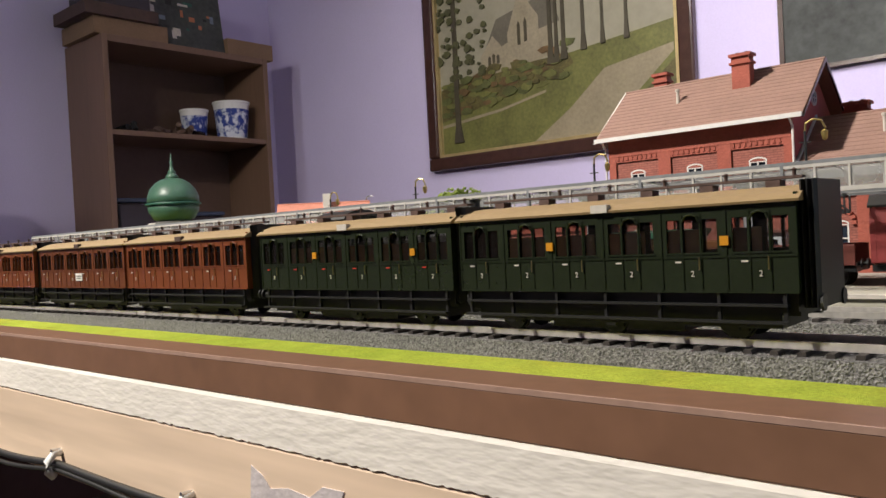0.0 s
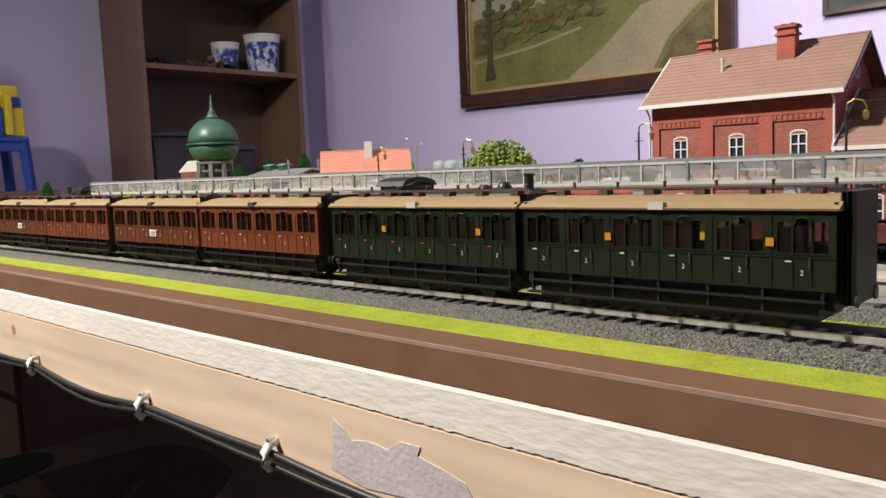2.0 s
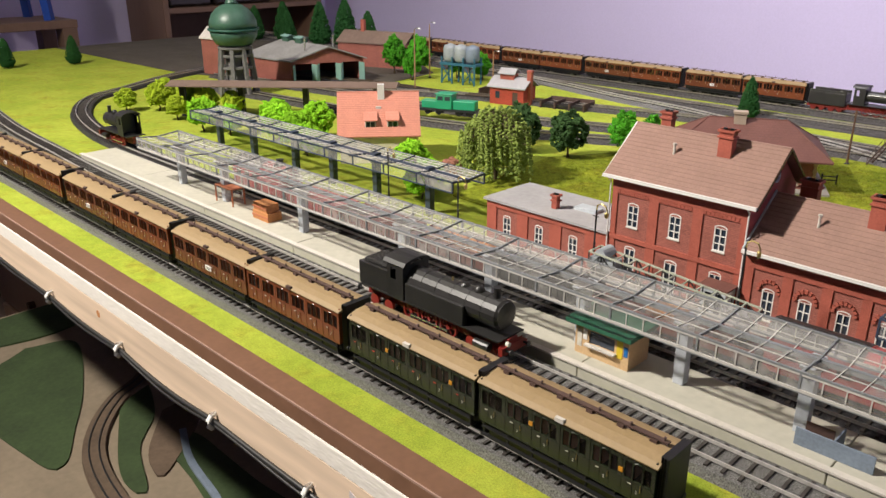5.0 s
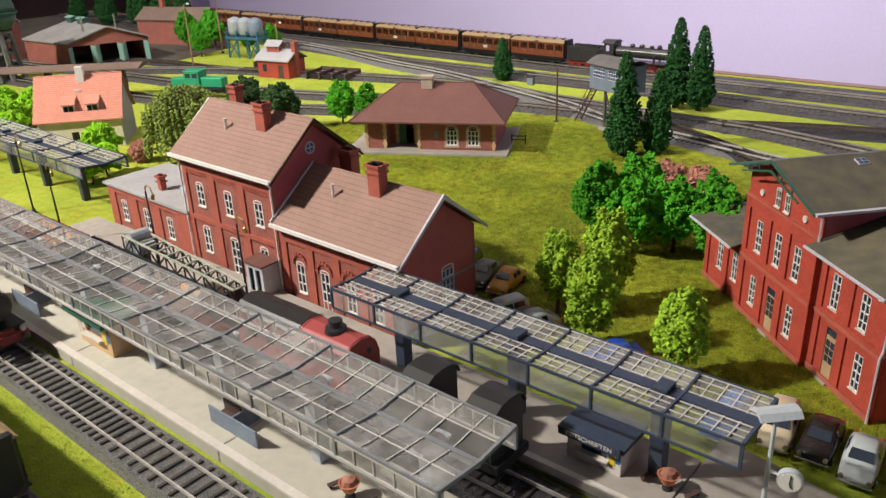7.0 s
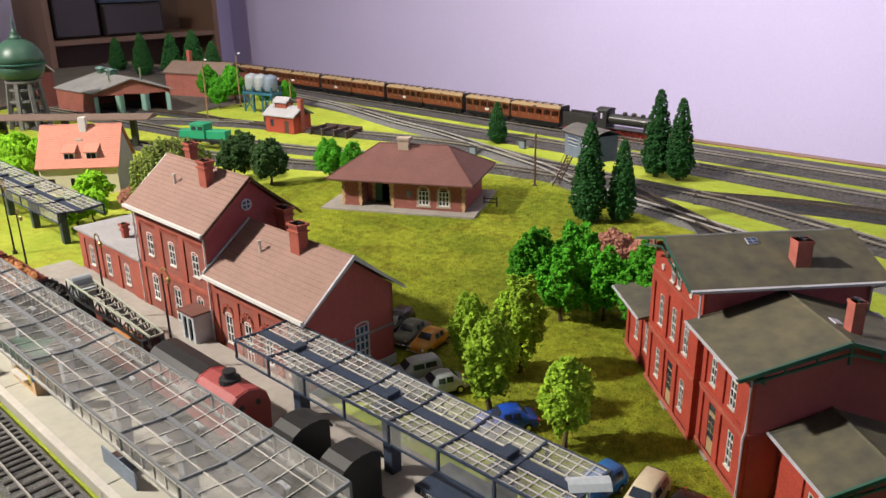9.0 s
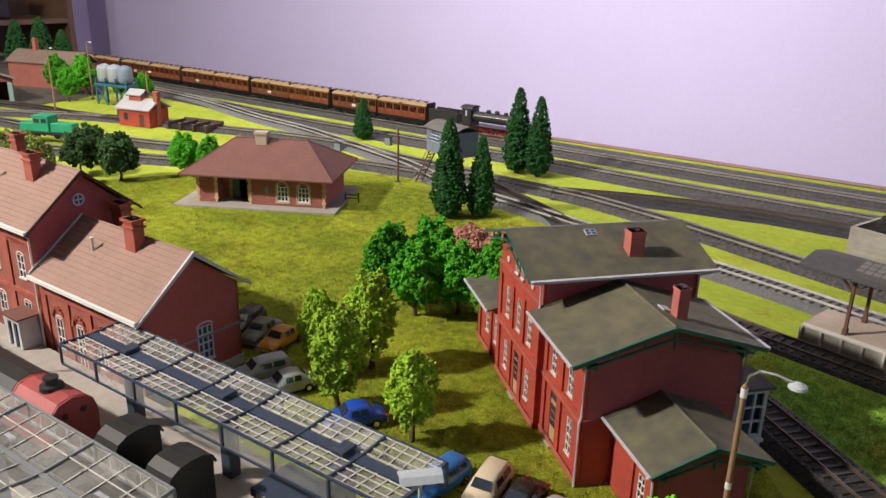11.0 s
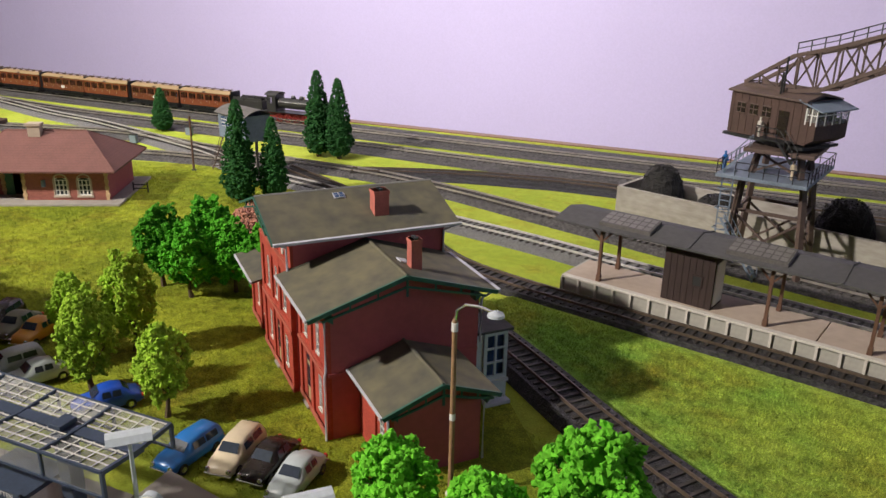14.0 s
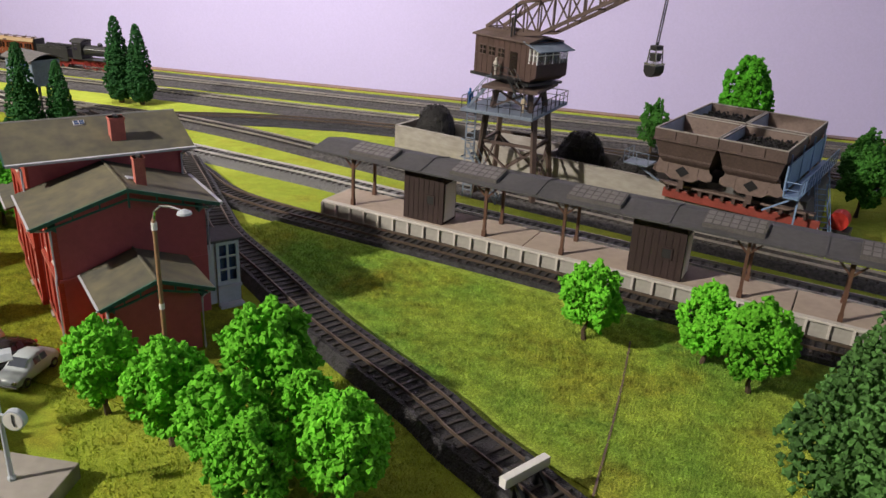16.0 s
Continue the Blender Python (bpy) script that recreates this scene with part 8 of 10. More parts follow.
    for x in (0.010, 0.026, 0.042):
        w = part("window", Mb().box(x, x + 0.010, -0.0007, 0.0003, 0.1575, 0.1675), M["black_car"], body)
        part("glazing_bar", Mb().box(x + 0.0046, x + 0.0054, -0.0012, -0.0007, 0.1575, 0.1675).box(x, x + 0.010, -0.0012, -0.0007, 0.1621, 0.1629).box(x - 0.0006, x + 0.0106, -0.0012, -0.0002, 0.1568, 0.1578).box(x - 0.0006, x + 0.0106, -0.0012, -0.0002, 0.1668, 0.1678), M[B], w)
    part("door", Mb().box(0.062, 0.074, -0.0008, 0.0002, 0.141, 0.166), M["black_car"], body)
    dc = part("driver_cabin", Mb().box(0.092, 0.105, 0.0, 0.004, 0.157, 0.1600).box(0.092, 0.105, 0.046, 0.050, 0.157, 0.1600), M["dark_brown"], c, "glazed driver cabin with a grey roof", m=mc)
    part("roof", Mb().prism([(0.084, 0.1775), (0.112, 0.1700), (0.112, 0.1712), (0.084, 0.1792)], "y", -0.003, 0.053), M["steel_grey"], dc, bevel=0.0003)
    part("pane", Mb().box(0.0925, 0.105, 0.0004, 0.0008, 0.1574, 0.1722).box(0.1042, 0.1046, 0.001, 0.049, 0.1574, 0.1720).box(0.0925, 0.105, 0.0492, 0.0496, 0.1574, 0.1722), M["glaze_clear"], dc)
    f = Mb()
    for x in (0.0928, 0.099, 0.105):
        f.box(x - 0.0005, x + 0.0005, -0.0004, 0.0004, 0.157, 0.1722)
    for y in (0.001, 0.013, 0.025, 0.037, 0.049):
        f.box(0.1045, 0.1052, y - 0.0005, y + 0.0005, 0.157, 0.1718)
    f.box(0.092, 0.105, -0.0004, 0.0004, 0.166, 0.1668).box(0.1045, 0.1052, 0, 0.05, 0.166, 0.1668)
    part("glazing_bar", f, M["white"], dc, "white glazing bars")
    pl = part("landing", Mb().box(0.048, 0.084, -0.014, 0, 0.1385, 0.1395), M["black_steel"], body)
    railing(pl, [(0.048, -0.0005, 0.1395), (0.048, -0.0135, 0.1395), (0.074, -0.0135, 0.1395)], 0.011, "black_steel")
    steps(body, (0.096, -0.012, 0.1305 - 0.008), (0.078, -0.012, 0.1395), 0.008, "black_steel", 5)
    # jib, in the plane of the cab's middle
    low = [(0.004, 0.183), (0.060, 0.1835), (0.085, 0.187), (0.205, 0.2440), (0.228, 0.2470)]
    hig = [(0.004, 0.185), (0.055, 0.215), (0.095, 0.226), (0.190, 0.2575), (0.228, 0.2560)]

    def chord(tab, s):
        for (a, za), (b, zb) in zip(tab, tab[1:]):
            if a <= s <= b:
                return za + (zb - za) * (s - a) / (b - a)
        return tab[-1][1]
    f = Mb()
    lat = []
    for y in (0.012, 0.038):
        def at(s, tab):
            k = max(0, (s - 0.055) / 0.173)
            return (s, 0.025 + (y - 0.025) * (1 - 0.45 * k), chord(tab, s))
        for tab in (low, hig):
            ss = [p[0] for p in tab]
            for a, b in zip(ss, ss[1:]):
                f.bar(at(a, tab), at(b, tab), 0.0030, 0.0034)
        n = 10
        g = [0.020 + (0.222 - 0.020) * k / n for k in range(n + 1)]
        for k, s in enumerate(g):
            lat.append((at(s, low), at(s, hig)))
            if k < n:
                lat.append((at(s, low if k % 2 else hig), at(g[k + 1], hig if k % 2 else low)))
    for s in (0.004, 0.03, 0.06, 0.09, 0.12, 0.15, 0.18, 0.205, 0.228):
        k = max(0, (s - 0.055) / 0.173)
        o = 0.013 * (1 - 0.45 * k)
        for tab in (low, hig):
            lat.append(((s, 0.025 - o, chord(tab, s)), (s, 0.025 + o, chord(tab, s))))
    jib = part("jib", f, M["rust_brown"], c, "brown lattice jib", m=m)
    for a, b in lat:
        part("lattice_bar", Mb().bar(a, b, 0.0013), M["rust_brown"], jib)
    part("sheave_head", Mb().box(0.222, 0.234, 0.018, 0.032, 0.2455, 0.258), M["steel_grey"], jib, bevel=0.0006)
    part("sheave", Mb().cyl((0.215, 0.0175, 0.251), (0.215, 0.0325, 0.251), 0.0048, 14), M["black_steel"], jib)
    railing(jib, [(0.056, 0.013, 0.2165), (0.095, 0.0145, 0.227), (0.190, 0.018, 0.2585)], 0.010, "black_steel", 0.0006)
    part("mast", Mb().cyl((0.052, 0.004, 0.180), (0.052, 0.004, 0.200), 0.0010, 6).cyl((0.050, 0.010, 0.178), (0.050, 0.010, 0.214), 0.0010, 6), M["black_steel"], jib)
    part("cable", Mb().cyl((0.2262, 0.0245, 0.247), (0.2215, 0.0245, 0.194), 0.0006, 6).cyl((0.2270, 0.0265, 0.247), (0.2223, 0.0265, 0.194), 0.0006, 6), M["black_steel"], jib)
    part("head_block", Mb().box(0.2180, 0.2260, 0.0205, 0.0305, 0.1890, 0.1935).cyl((0.222, 0.0255, 0.1935), (0.222, 0.0255, 0.1965), 0.0014, 8), M["loco_black"], jib, "black pulley block", bevel=0.0006)
    for x in (0.2170, 0.2270):
        for y in (0.0205, 0.0305):
            part("bucket_rod", Mb().bar((0.222 + (x - 0.222) * 0.7, y, 0.190), (x, y, 0.176), 0.0010), M["chrome"], jib)
    part("bucket", Mb().prism([(0.2150, 0.1755), (0.2290, 0.1755), (0.2285, 0.1690), (0.2250, 0.1650), (0.2190, 0.1650), (0.2155, 0.1690)], "y", 0.0185, 0.0325), M["loco_black"], jib, "black clamshell bucket", bevel=0.0008)
    part("inner_block", Mb().box(0.2180, 0.2260, 0.0215, 0.0295, 0.1790, 0.1865), M["loco_black"], jib, bevel=0.0006)
    part("bucket_band", Mb().box(0.2155, 0.2285, 0.0182, 0.0328, 0.1757, 0.1775), M["chrome"], jib)


coal_crane()


def figure(x, y, z, body, label, cap="yellow_plastic", h=0.0185):
    """A tiny painted plastic figure, one plain shape."""
    k = h / 0.0185
    b = Mb().lathe([(0.0008, 0), (0.0014, 0.0005), (0.0014, 0.008), (0.0021, 0.0095), (0.0022, 0.0145), (0.0009, 0.0155), (0.0013, 0.0165), (0.0012, 0.0182), (0.0004, 0.0188)], 9)
    b.bar((0.0021, 0, 0.0142), (0.0029, -0.0012, 0.009), 0.0011).bar((-0.0021, 0, 0.0142), (-0.0027, -0.0014, 0.0095), 0.0011)
    whole("figurine", b, M[body], label, "figurine", flat(20, x, y, z) @ Matrix.Scale(k, 4), smooth=False)


figure(0.6332, 0.7962, 0.1396, "white_dirty", "small pale plastic figure on the crane landing")
figure(0.606, 0.800, 0.1036, "sky_blue", "small blue plastic figure on the crane deck")
figure(0.668, 0.786, 0.1036, "beige_car", "small beige plastic figure under the crane cab")


def hopper():
    """Four funnel bins in two rows on tan bearers, over a red-framed base."""
    h = thing("coal_hopper", "brown loading hopper with four funnel bins over a red base", "hopper", flat(-21, 0.8075, 0.781))
    W, D, Z1 = 0.133, 0.178, 0.104
    S = "rust_brown"
    rows = ((0.0, 0.084), (0.094, D))
    for j, (ya, yb) in enumerate(rows):
        for i in range(2):
            x0, x1 = W * i / 2 + 0.0005, W * (i + 1) / 2 - 0.0005

            def rg(kx, ky, z):
                cx, cy = (x0 + x1) / 2, (ya + yb) / 2
                hx, hy = (x1 - x0) / 2 * kx, (yb - ya) / 2 * ky
                return [(cx - hx, cy - hy, z), (cx + hx, cy - hy, z), (cx + hx, cy + hy, z), (cx - hx, cy + hy, z)]
            b = part("bin", Mb().ring([rg(0.42, 0.30, 0.050), rg(0.80, 0.80, 0.072), rg(0.97, 0.97, 0.092), rg(1, 1, 0.094), rg(1, 1, Z1), rg(0.955, 0.962, Z1), rg(0.90, 0.90, 0.090), rg(0.36, 0.26, 0.056)]), M[S], h, "brown funnel bin")
            la, lb, lc = rg(0.950, 0.957, Z1 - 0.0006), rg(0.895, 0.895, 0.0902), rg(0.355, 0.255, 0.0565)
            for q in range(4):
                n = (q + 1) % 4
                # The face turned to the cool side light has that blue in its colour.
                part("lining", Mb().add([la[q], la[n], lb[n], lb[q], lc[n], lc[q]], [(0, 1, 2, 3), (3, 2, 4, 5)]), M["lining" if q == 3 else "hopper_tan"], b, "worn lining with cool side light in its colour" if q == 3 else "brown worn lining")
            for z in (0.0925, 0.0745):
                k = 1.01 if z > 0.09 else 0.835
                part("belt", Mb().box((x0 + x1) / 2 - (x1 - x0) / 2 * k, (x0 + x1) / 2 + (x1 - x0) / 2 * k, (ya + yb) / 2 - (yb - ya) / 2 * k - 0.0006, (ya + yb) / 2 - (yb - ya) / 2 * k + 0.0012, z, z + 0.0022), M[S], b)
            for q in (0.33, 0.67):
                xq = x0 + (x1 - x0) * q
                part("stiffener", Mb().bar((xq, ya - 0.0006, Z1 - 0.001), (xq, ya - 0.0002, 0.0945), 0.0012), M[S], b)
            if (i, j) in ((1, 0), (0, 1)):
                rng = random.Random(i * 3 + j)
                mb = Mb().ring([rg(0.86, 0.86, 0.085), rg(0.895, 0.895, 0.0945)])
                for _ in range(220):
                    leaf_lump(mb, Vector((rng.uniform(x0 + 0.006, x1 - 0.006), rng.uniform(ya + 0.008, yb - 0.008), 0.0945 + rng.uniform(0, 0.004))), 0.0021, rng)
                part("coal_load", mb, M["coal"], b, "load of coal")
            part("chute", Mb().ring([rg(0.40, 0.28, 0.0505), rg(0.30, 0.24, 0.036)]), M["black_steel"], b)
            # Pale bars paint the highlight along the bins' top edges.
            rim = Mb()
            rx, ry = (x1 - x0) / 2, (yb - ya) / 2
            cx, cy = (x0 + x1) / 2, (ya + yb) / 2
            rim.box(cx - rx, cx + rx, cy - ry - 0.0006, cy - ry + 0.0016, Z1, Z1 + 0.0010).box(cx - rx, cx + rx, cy + ry - 0.0016, cy + ry + 0.0006, Z1, Z1 + 0.0010)
            rim.box(cx - rx, cx - rx + 0.0016, cy - ry + 0.0016, cy + ry - 0.0016, Z1, Z1 + 0.0010).box(cx + rx - 0.0016, cx + rx, cy - ry + 0.0016, cy + ry - 0.0016, Z1, Z1 + 0.0010)
            part("rim", rim, M["concrete_grey"], b, "pale rim with the lit edge in its colour")
    # tan bearer plates with diamond openings, before and behind each row
    for y in (0.0140, 0.0700, 0.1080, 0.1640):
        for i in range(2):
            x = W * (i + 0.5) / 2 + (0.002 if i else -0.002)
            outline = [(-0.028, 0.0650), (-0.026, 0.0735), (0.026, 0.0735), (0.028, 0.0650), (0.0315, 0.0622), (0.0315, 0.0570), (0.026, 0.0542), (0.018, 0.0554), (0.012, 0.0510), (-0.012, 0.0510), (-0.018, 0.0554), (-0.026, 0.0542), (-0.0315, 0.0570), (-0.0315, 0.0622)]
            pl = part("bearer", Mb().prism([(x + u, v) for u, v in outline], "y", y - 0.0014, y), M["hopper_tan"], h, "tan bearer plate", bevel=0.0004)
            part("diamond_opening", Mb().prism([(x - 0.0075, 0.0605), (x, 0.0665), (x + 0.0075, 0.0605), (x, 0.0545)], "y", y - 0.0019, y - 0.0010), M["chassis"], pl)
            part("bearer_leg", Mb().box(x - 0.0030, x + 0.0030, y - 0.0012, y + 0.0040, 0.0420, 0.0512), M[S], pl)
            for u in (-0.016, 0.016):
                part("stiffener", Mb().box(x + u - 0.0006, x + u + 0.0006, y - 0.0020, y - 0.0014, 0.0560, 0.0730), M["hopper_tan"], pl)
    part("base_wall", Mb().box(0.010, W + 0.020, 0.034, 0.150, 0.0005, 0.0505), M["asphalt"], h, "dark grey base", bevel=0.0006)
    part("base_beam", Mb().box(0.008, W + 0.036, 0.0300, 0.0338, 0.0245, 0.0345), M["red_dull"], h, "dull red base beam", bevel=0.0004)
    for k in range(13):
        part("bracket", Mb().box(0.012 + k * 0.0118, 0.0155 + k * 0.0118, 0.0262, 0.0299, 0.0340, 0.0400), M["dark_brown"], h)
    part("ledge", Mb().box(0.006, W + 0.030, 0.0255, 0.0338, 0.0401, 0.0422), M["hopper_tan"], h)
    part("barrel", Mb().cyl((W + 0.048, 0.060, 0.030), (W + 0.048, 0.076, 0.030), 0.0095, 16), M["red_paint"], h, "red barrel")
    part("barrel_foot", Mb().box(W + 0.036, W + 0.060, 0.056, 0.080, 0.0005, 0.0215), M["black_steel"], h)
    # walkway along one side, with a stair down, and a small landing at the other corner
    # Steelwork on this side carries the blue side light in its base colour.
    part("side_plate", Mb().box(W + 0.0006, W + 0.0022, 0.004, D - 0.004, 0.0640, 0.0900), M["steel_blue"], h, "worn side plate with blue light in its colour")
    w = part("walkway", Mb().box(W + 0.003, W + 0.017, -0.002, D, 0.0600, 0.0614), M["steel_blue"], h, "worn walkway with blue light in its colour")
    railing(w, [(W + 0.017, D, 0.0614), (W + 0.017, -0.002, 0.0614), (W + 0.003, -0.002, 0.0614)], 0.015, "steel_blue", 0.0006)
    for y in (0.010, 0.060, 0.110, 0.160):
        part("walkway_bracket", Mb().bar((W + 0.014, y, 0.0600), (W - 0.016, y, 0.0400), 0.0016).bar((W + 0.003, y, 0.0614), (W + 0.0015, y, Z1 - 0.004), 0.0014), M["steel_blue"], w)
        part("post", Mb().bar((W + 0.015, y, 0.0005), (W + 0.015, y, 0.0600), 0.0016), M["steel_blue"], w)
    steps(h, (W + 0.046, 0.020, 0.004), (W + 0.022, 0.074, 0.0610), 0.012, "steel_blue", 13)
    q = part("landing", Mb().box(-0.030, -0.003, 0.002, 0.028, 0.0600, 0.0613), M["steel_grey"], h, "small grey landing")
    railing(q, [(-0.003, 0.002, 0.0613), (-0.030, 0.002, 0.0613), (-0.030, 0.028, 0.0613)], 0.013, "steel_grey", 0.0005)
    part("landing_bracket", Mb().bar((-0.024, 0.014, 0.0600), (0.008, 0.014, 0.0450), 0.0018), M["steel_grey"], q)


hopper()


# ---- yard buildings ----
def signal_box():
    s = thing("signal_box", "grey signal cabin on a narrow steel frame with a curved roof", "signal box", flat(-20, -0.062, 0.862))
    part("cabin", Mb().wall(0, 0.066, 0.060, 0.093, 0, 0.0012, [(0.006, 0.030, 0.074, 0.088), (0.036, 0.060, 0.074, 0.088)]).box(0, 0.0012, 0.0013, 0.040, 0.060, 0.093).box(0.0648, 0.066, 0.0013, 0.040, 0.060, 0.093).box(0.0013, 0.0647, 0.0388, 0.040, 0.060, 0.093).box(0, 0.066, 0, 0.040, 0.0585, 0.060), M["steel_grey"], s, "blue-grey boarded cabin")
    for a, b in ((0.006, 0.030), (0.036, 0.060)):
        w = part("window", Mb().box(a, b, 0.0008, 0.0011, 0.074, 0.088), M["white"], s, "window with a white grid")
        for k in range(5):
            for j in range(3):
                xa, za = a + 0.0008 + (b - a - 0.0008) * k / 5, 0.0747 + 0.0046 * j
                part("pane", Mb().box(xa, xa + (b - a) / 5 - 0.0010, 0.0005, 0.0008, za, za + 0.0036), M["window_blue"], w)
    w = part("window", Mb().box(-0.0006, -0.0001, 0.006, 0.034, 0.070, 0.088), M["white"], s, "wide window with a white grid")
    for k in range(6):
        for j in range(4):
            ya, za = 0.0068 + 0.0046 * k, 0.0707 + 0.0044 * j
            part("pane", Mb().box(-0.0009, -0.0006, ya, ya + 0.0036, za, za + 0.0034), M["window_blue"], w)
    prof = [(-0.004 + 0.048 * k / 10, 0.0925 + 0.0085 * math.sin(math.pi * k / 10)) for k in range(11)]
    part("roof", Mb().prism(prof + [(y, z - 0.0012) for y, z in reversed(prof)], "x", -0.004, 0.070), M["stone_dark"], s, "curved grey sheet roof", smooth=False)
    for x in (0.022, 0.044):
        for y in (0.010, 0.030):
            part("stilt", Mb().bar((x, y, 0.0005), (x, y, 0.0585), 0.003), M["stone_dark"], s)
    part("frame_brace", Mb().bar((0.022, 0.010, 0.004), (0.044, 0.010, 0.055), 0.0016).bar((0.044, 0.010, 0.004), (0.022, 0.010, 0.055), 0.0016), M["stone_dark"], s)
    part("base", Mb().box(0.016, 0.050, 0.004, 0.036, 0.0005, 0.006), M["concrete_grey"], s)
    steps(s, (-0.040, 0.014, 0.002), (-0.002, 0.014, 0.060), 0.011, "dark_brown", 11)


signal_box()


def yard_mast(x, y, h, label, lamp_arm=False, mat_key="orange_lamp", z=0.0):
    p = thing("mast", label, "mast", flat(0, x, y, z))
    part("pole", Mb().cyl((0, 0, 0), (0, 0, h), 0.0017, 8, 0.0012), M[mat_key], p)
    part("foot", Mb().lathe([(0.004, 0), (0.004, 0.002), (0.002, 0.004)], 10), M["black_steel"], p)
    if lamp_arm is None:
        part("cap", Mb().box(-0.003, 0.003, -0.0006, 0.0006, h - 0.006, h - 0.0045), M[mat_key], p)
    elif lamp_arm:
        a = part("arm", Mb().tube([(0, 0, h), (0.006, 0, h + 0.004), (0.014, 0, h + 0.003)], 0.0006, 6), M["chrome"], p)
        part("lamp_head", Mb().lathe([(0.0008, 0.002), (0.0036, 0), (0.0036, -0.0006), (0.0008, -0.001)], 12, Matrix.Translation((0.015, 0, h + 0.0025))), M["white"], a)
    else:
        for k in (0.97, 0.88):
            part("cross_arm", Mb().box(-0.011, 0.011, -0.0006, 0.0006, h * k - 0.0007, h * k + 0.0007), M[mat_key], p)
        for x2 in (-0.009, -0.004, 0.004, 0.009):
            part("insulator", Mb().cyl((x2, 0, h * 0.97), (x2, 0, h * 0.97 + 0.0025), 0.0008, 6), M["white"], p)
    return p


yard_mast(-0.118, 0.868, 0.080, "plain brown pole beside the tracks", None, "post_brown")
yard_mast(-1.005, 0.850, 0.130, "tall tan yard lamp mast", True)
yard_mast(-1.115, 1.003, 0.125, "tall tan yard lamp mast", True)
yard_mast(-0.93, 1.02, 0.075, "tan telegraph pole beside the tracks", True)


def villa_lamp():
    p = thing("street_lamp", "tan street lamp post with a curved silver arm", "street lamp", flat(-8, 0.512, 0.344, -0.011))
    part("pole", Mb().lathe([(0.0019, 0.010), (0.0016, 0.014), (0.0014, 0.122), (0.0004, 0.124)], 12), M["orange_lamp"], p)
    part("foot", Mb().lathe([(0.0020, 0.0), (0.0018, 0.011)], 12), M["loco_red"], p, "dark red painted foot")
    for za, zb, cr in ((0.062, 0.066, 0.0017), (0.116, 0.121, 0.0018), (0.011, 0.014, 0.0030)):
        part("collar", Mb().cyl((0, 0, za), (0, 0, zb), cr, 10), M["white"], p, "white collar")
    part("arm", Mb().tube([(0, 0, 0.120), (0.001, 0, 0.128), (0.006, 0, 0.1325), (0.014, 0, 0.1335), (0.022, 0, 0.1325)], 0.0008, 7), M["chrome"], p)
    part("lamp_head", Mb().lathe([(0.0010, 0.0022), (0.0042, 0.0005), (0.0046, -0.0008), (0.0010, -0.0016)], 14, Matrix.Translation((0.024, 0, 0.1315))), M["silver"], p, "silver lamp head")


villa_lamp()


def water_tower():
    w = thing("water_tower", "water tower with a green spherical tank on a stone shaft", "water tower", flat(0, -1.2466, 0.564))
    part("tank_bottom", Mb().lathe([(0.027, 0.1005), (0.038, 0.106), (0.0465, 0.120), (0.0490, 0.1345)], 32), M["tower_green"], w, "riveted green tank", smooth=True)
    part("girdle", Mb().lathe([(0.0520, 0.1330), (0.0525, 0.1350), (0.0520, 0.1368), (0.0485, 0.1368)], 32), M["green_trim"], w)
    part("tank_dome", Mb().lathe([(0.0490, 0.1368), (0.0480, 0.1500), (0.0425, 0.1640), (0.0325, 0.1755), (0.0210, 0.1825), (0.0120, 0.1850)], 32), M["tower_green"], w, "green domed top", smooth=True)
    part("spire", Mb().lathe([(0.0120, 0.1845), (0.0128, 0.1880), (0.0085, 0.1925), (0.0072, 0.1945), (0.0085, 0.1962), (0.0040, 0.2020), (0.0026, 0.2120), (0.0034, 0.2170), (0.0014, 0.2200), (0.0008, 0.2330)], 14), M["tower_green"], w, smooth=True)
    part("shaft", Mb().lathe([(0.026, 0.0005), (0.023, 0.04), (0.022, 0.0955)], 8), M["tower_stone"], w, "grey stone shaft")
    part("collar", Mb().lathe([(0.031, 0.0940), (0.0355, 0.0965), (0.0355, 0.1010), (0.0250, 0.1010)], 24), M["tower_stone"], w, "stone collar under the tank")
    for k in range(8):
        a = math.pi / 4 * k
        part("buttress", Mb().bar((0.041 * math.cos(a), 0.041 * math.sin(a), 0.0005), (0.031 * math.cos(a), 0.031 * math.sin(a), 0.0955), 0.0075), M["tower_stone"], w)
    for z in (0.028, 0.056, 0.080):
        part("ring_beam", Mb().lathe([(0.041 - z * 0.105, z), (0.041 - z * 0.105, z + 0.005), (0.028, z + 0.005)], 16), M["tower_stone"], w)


water_tower()


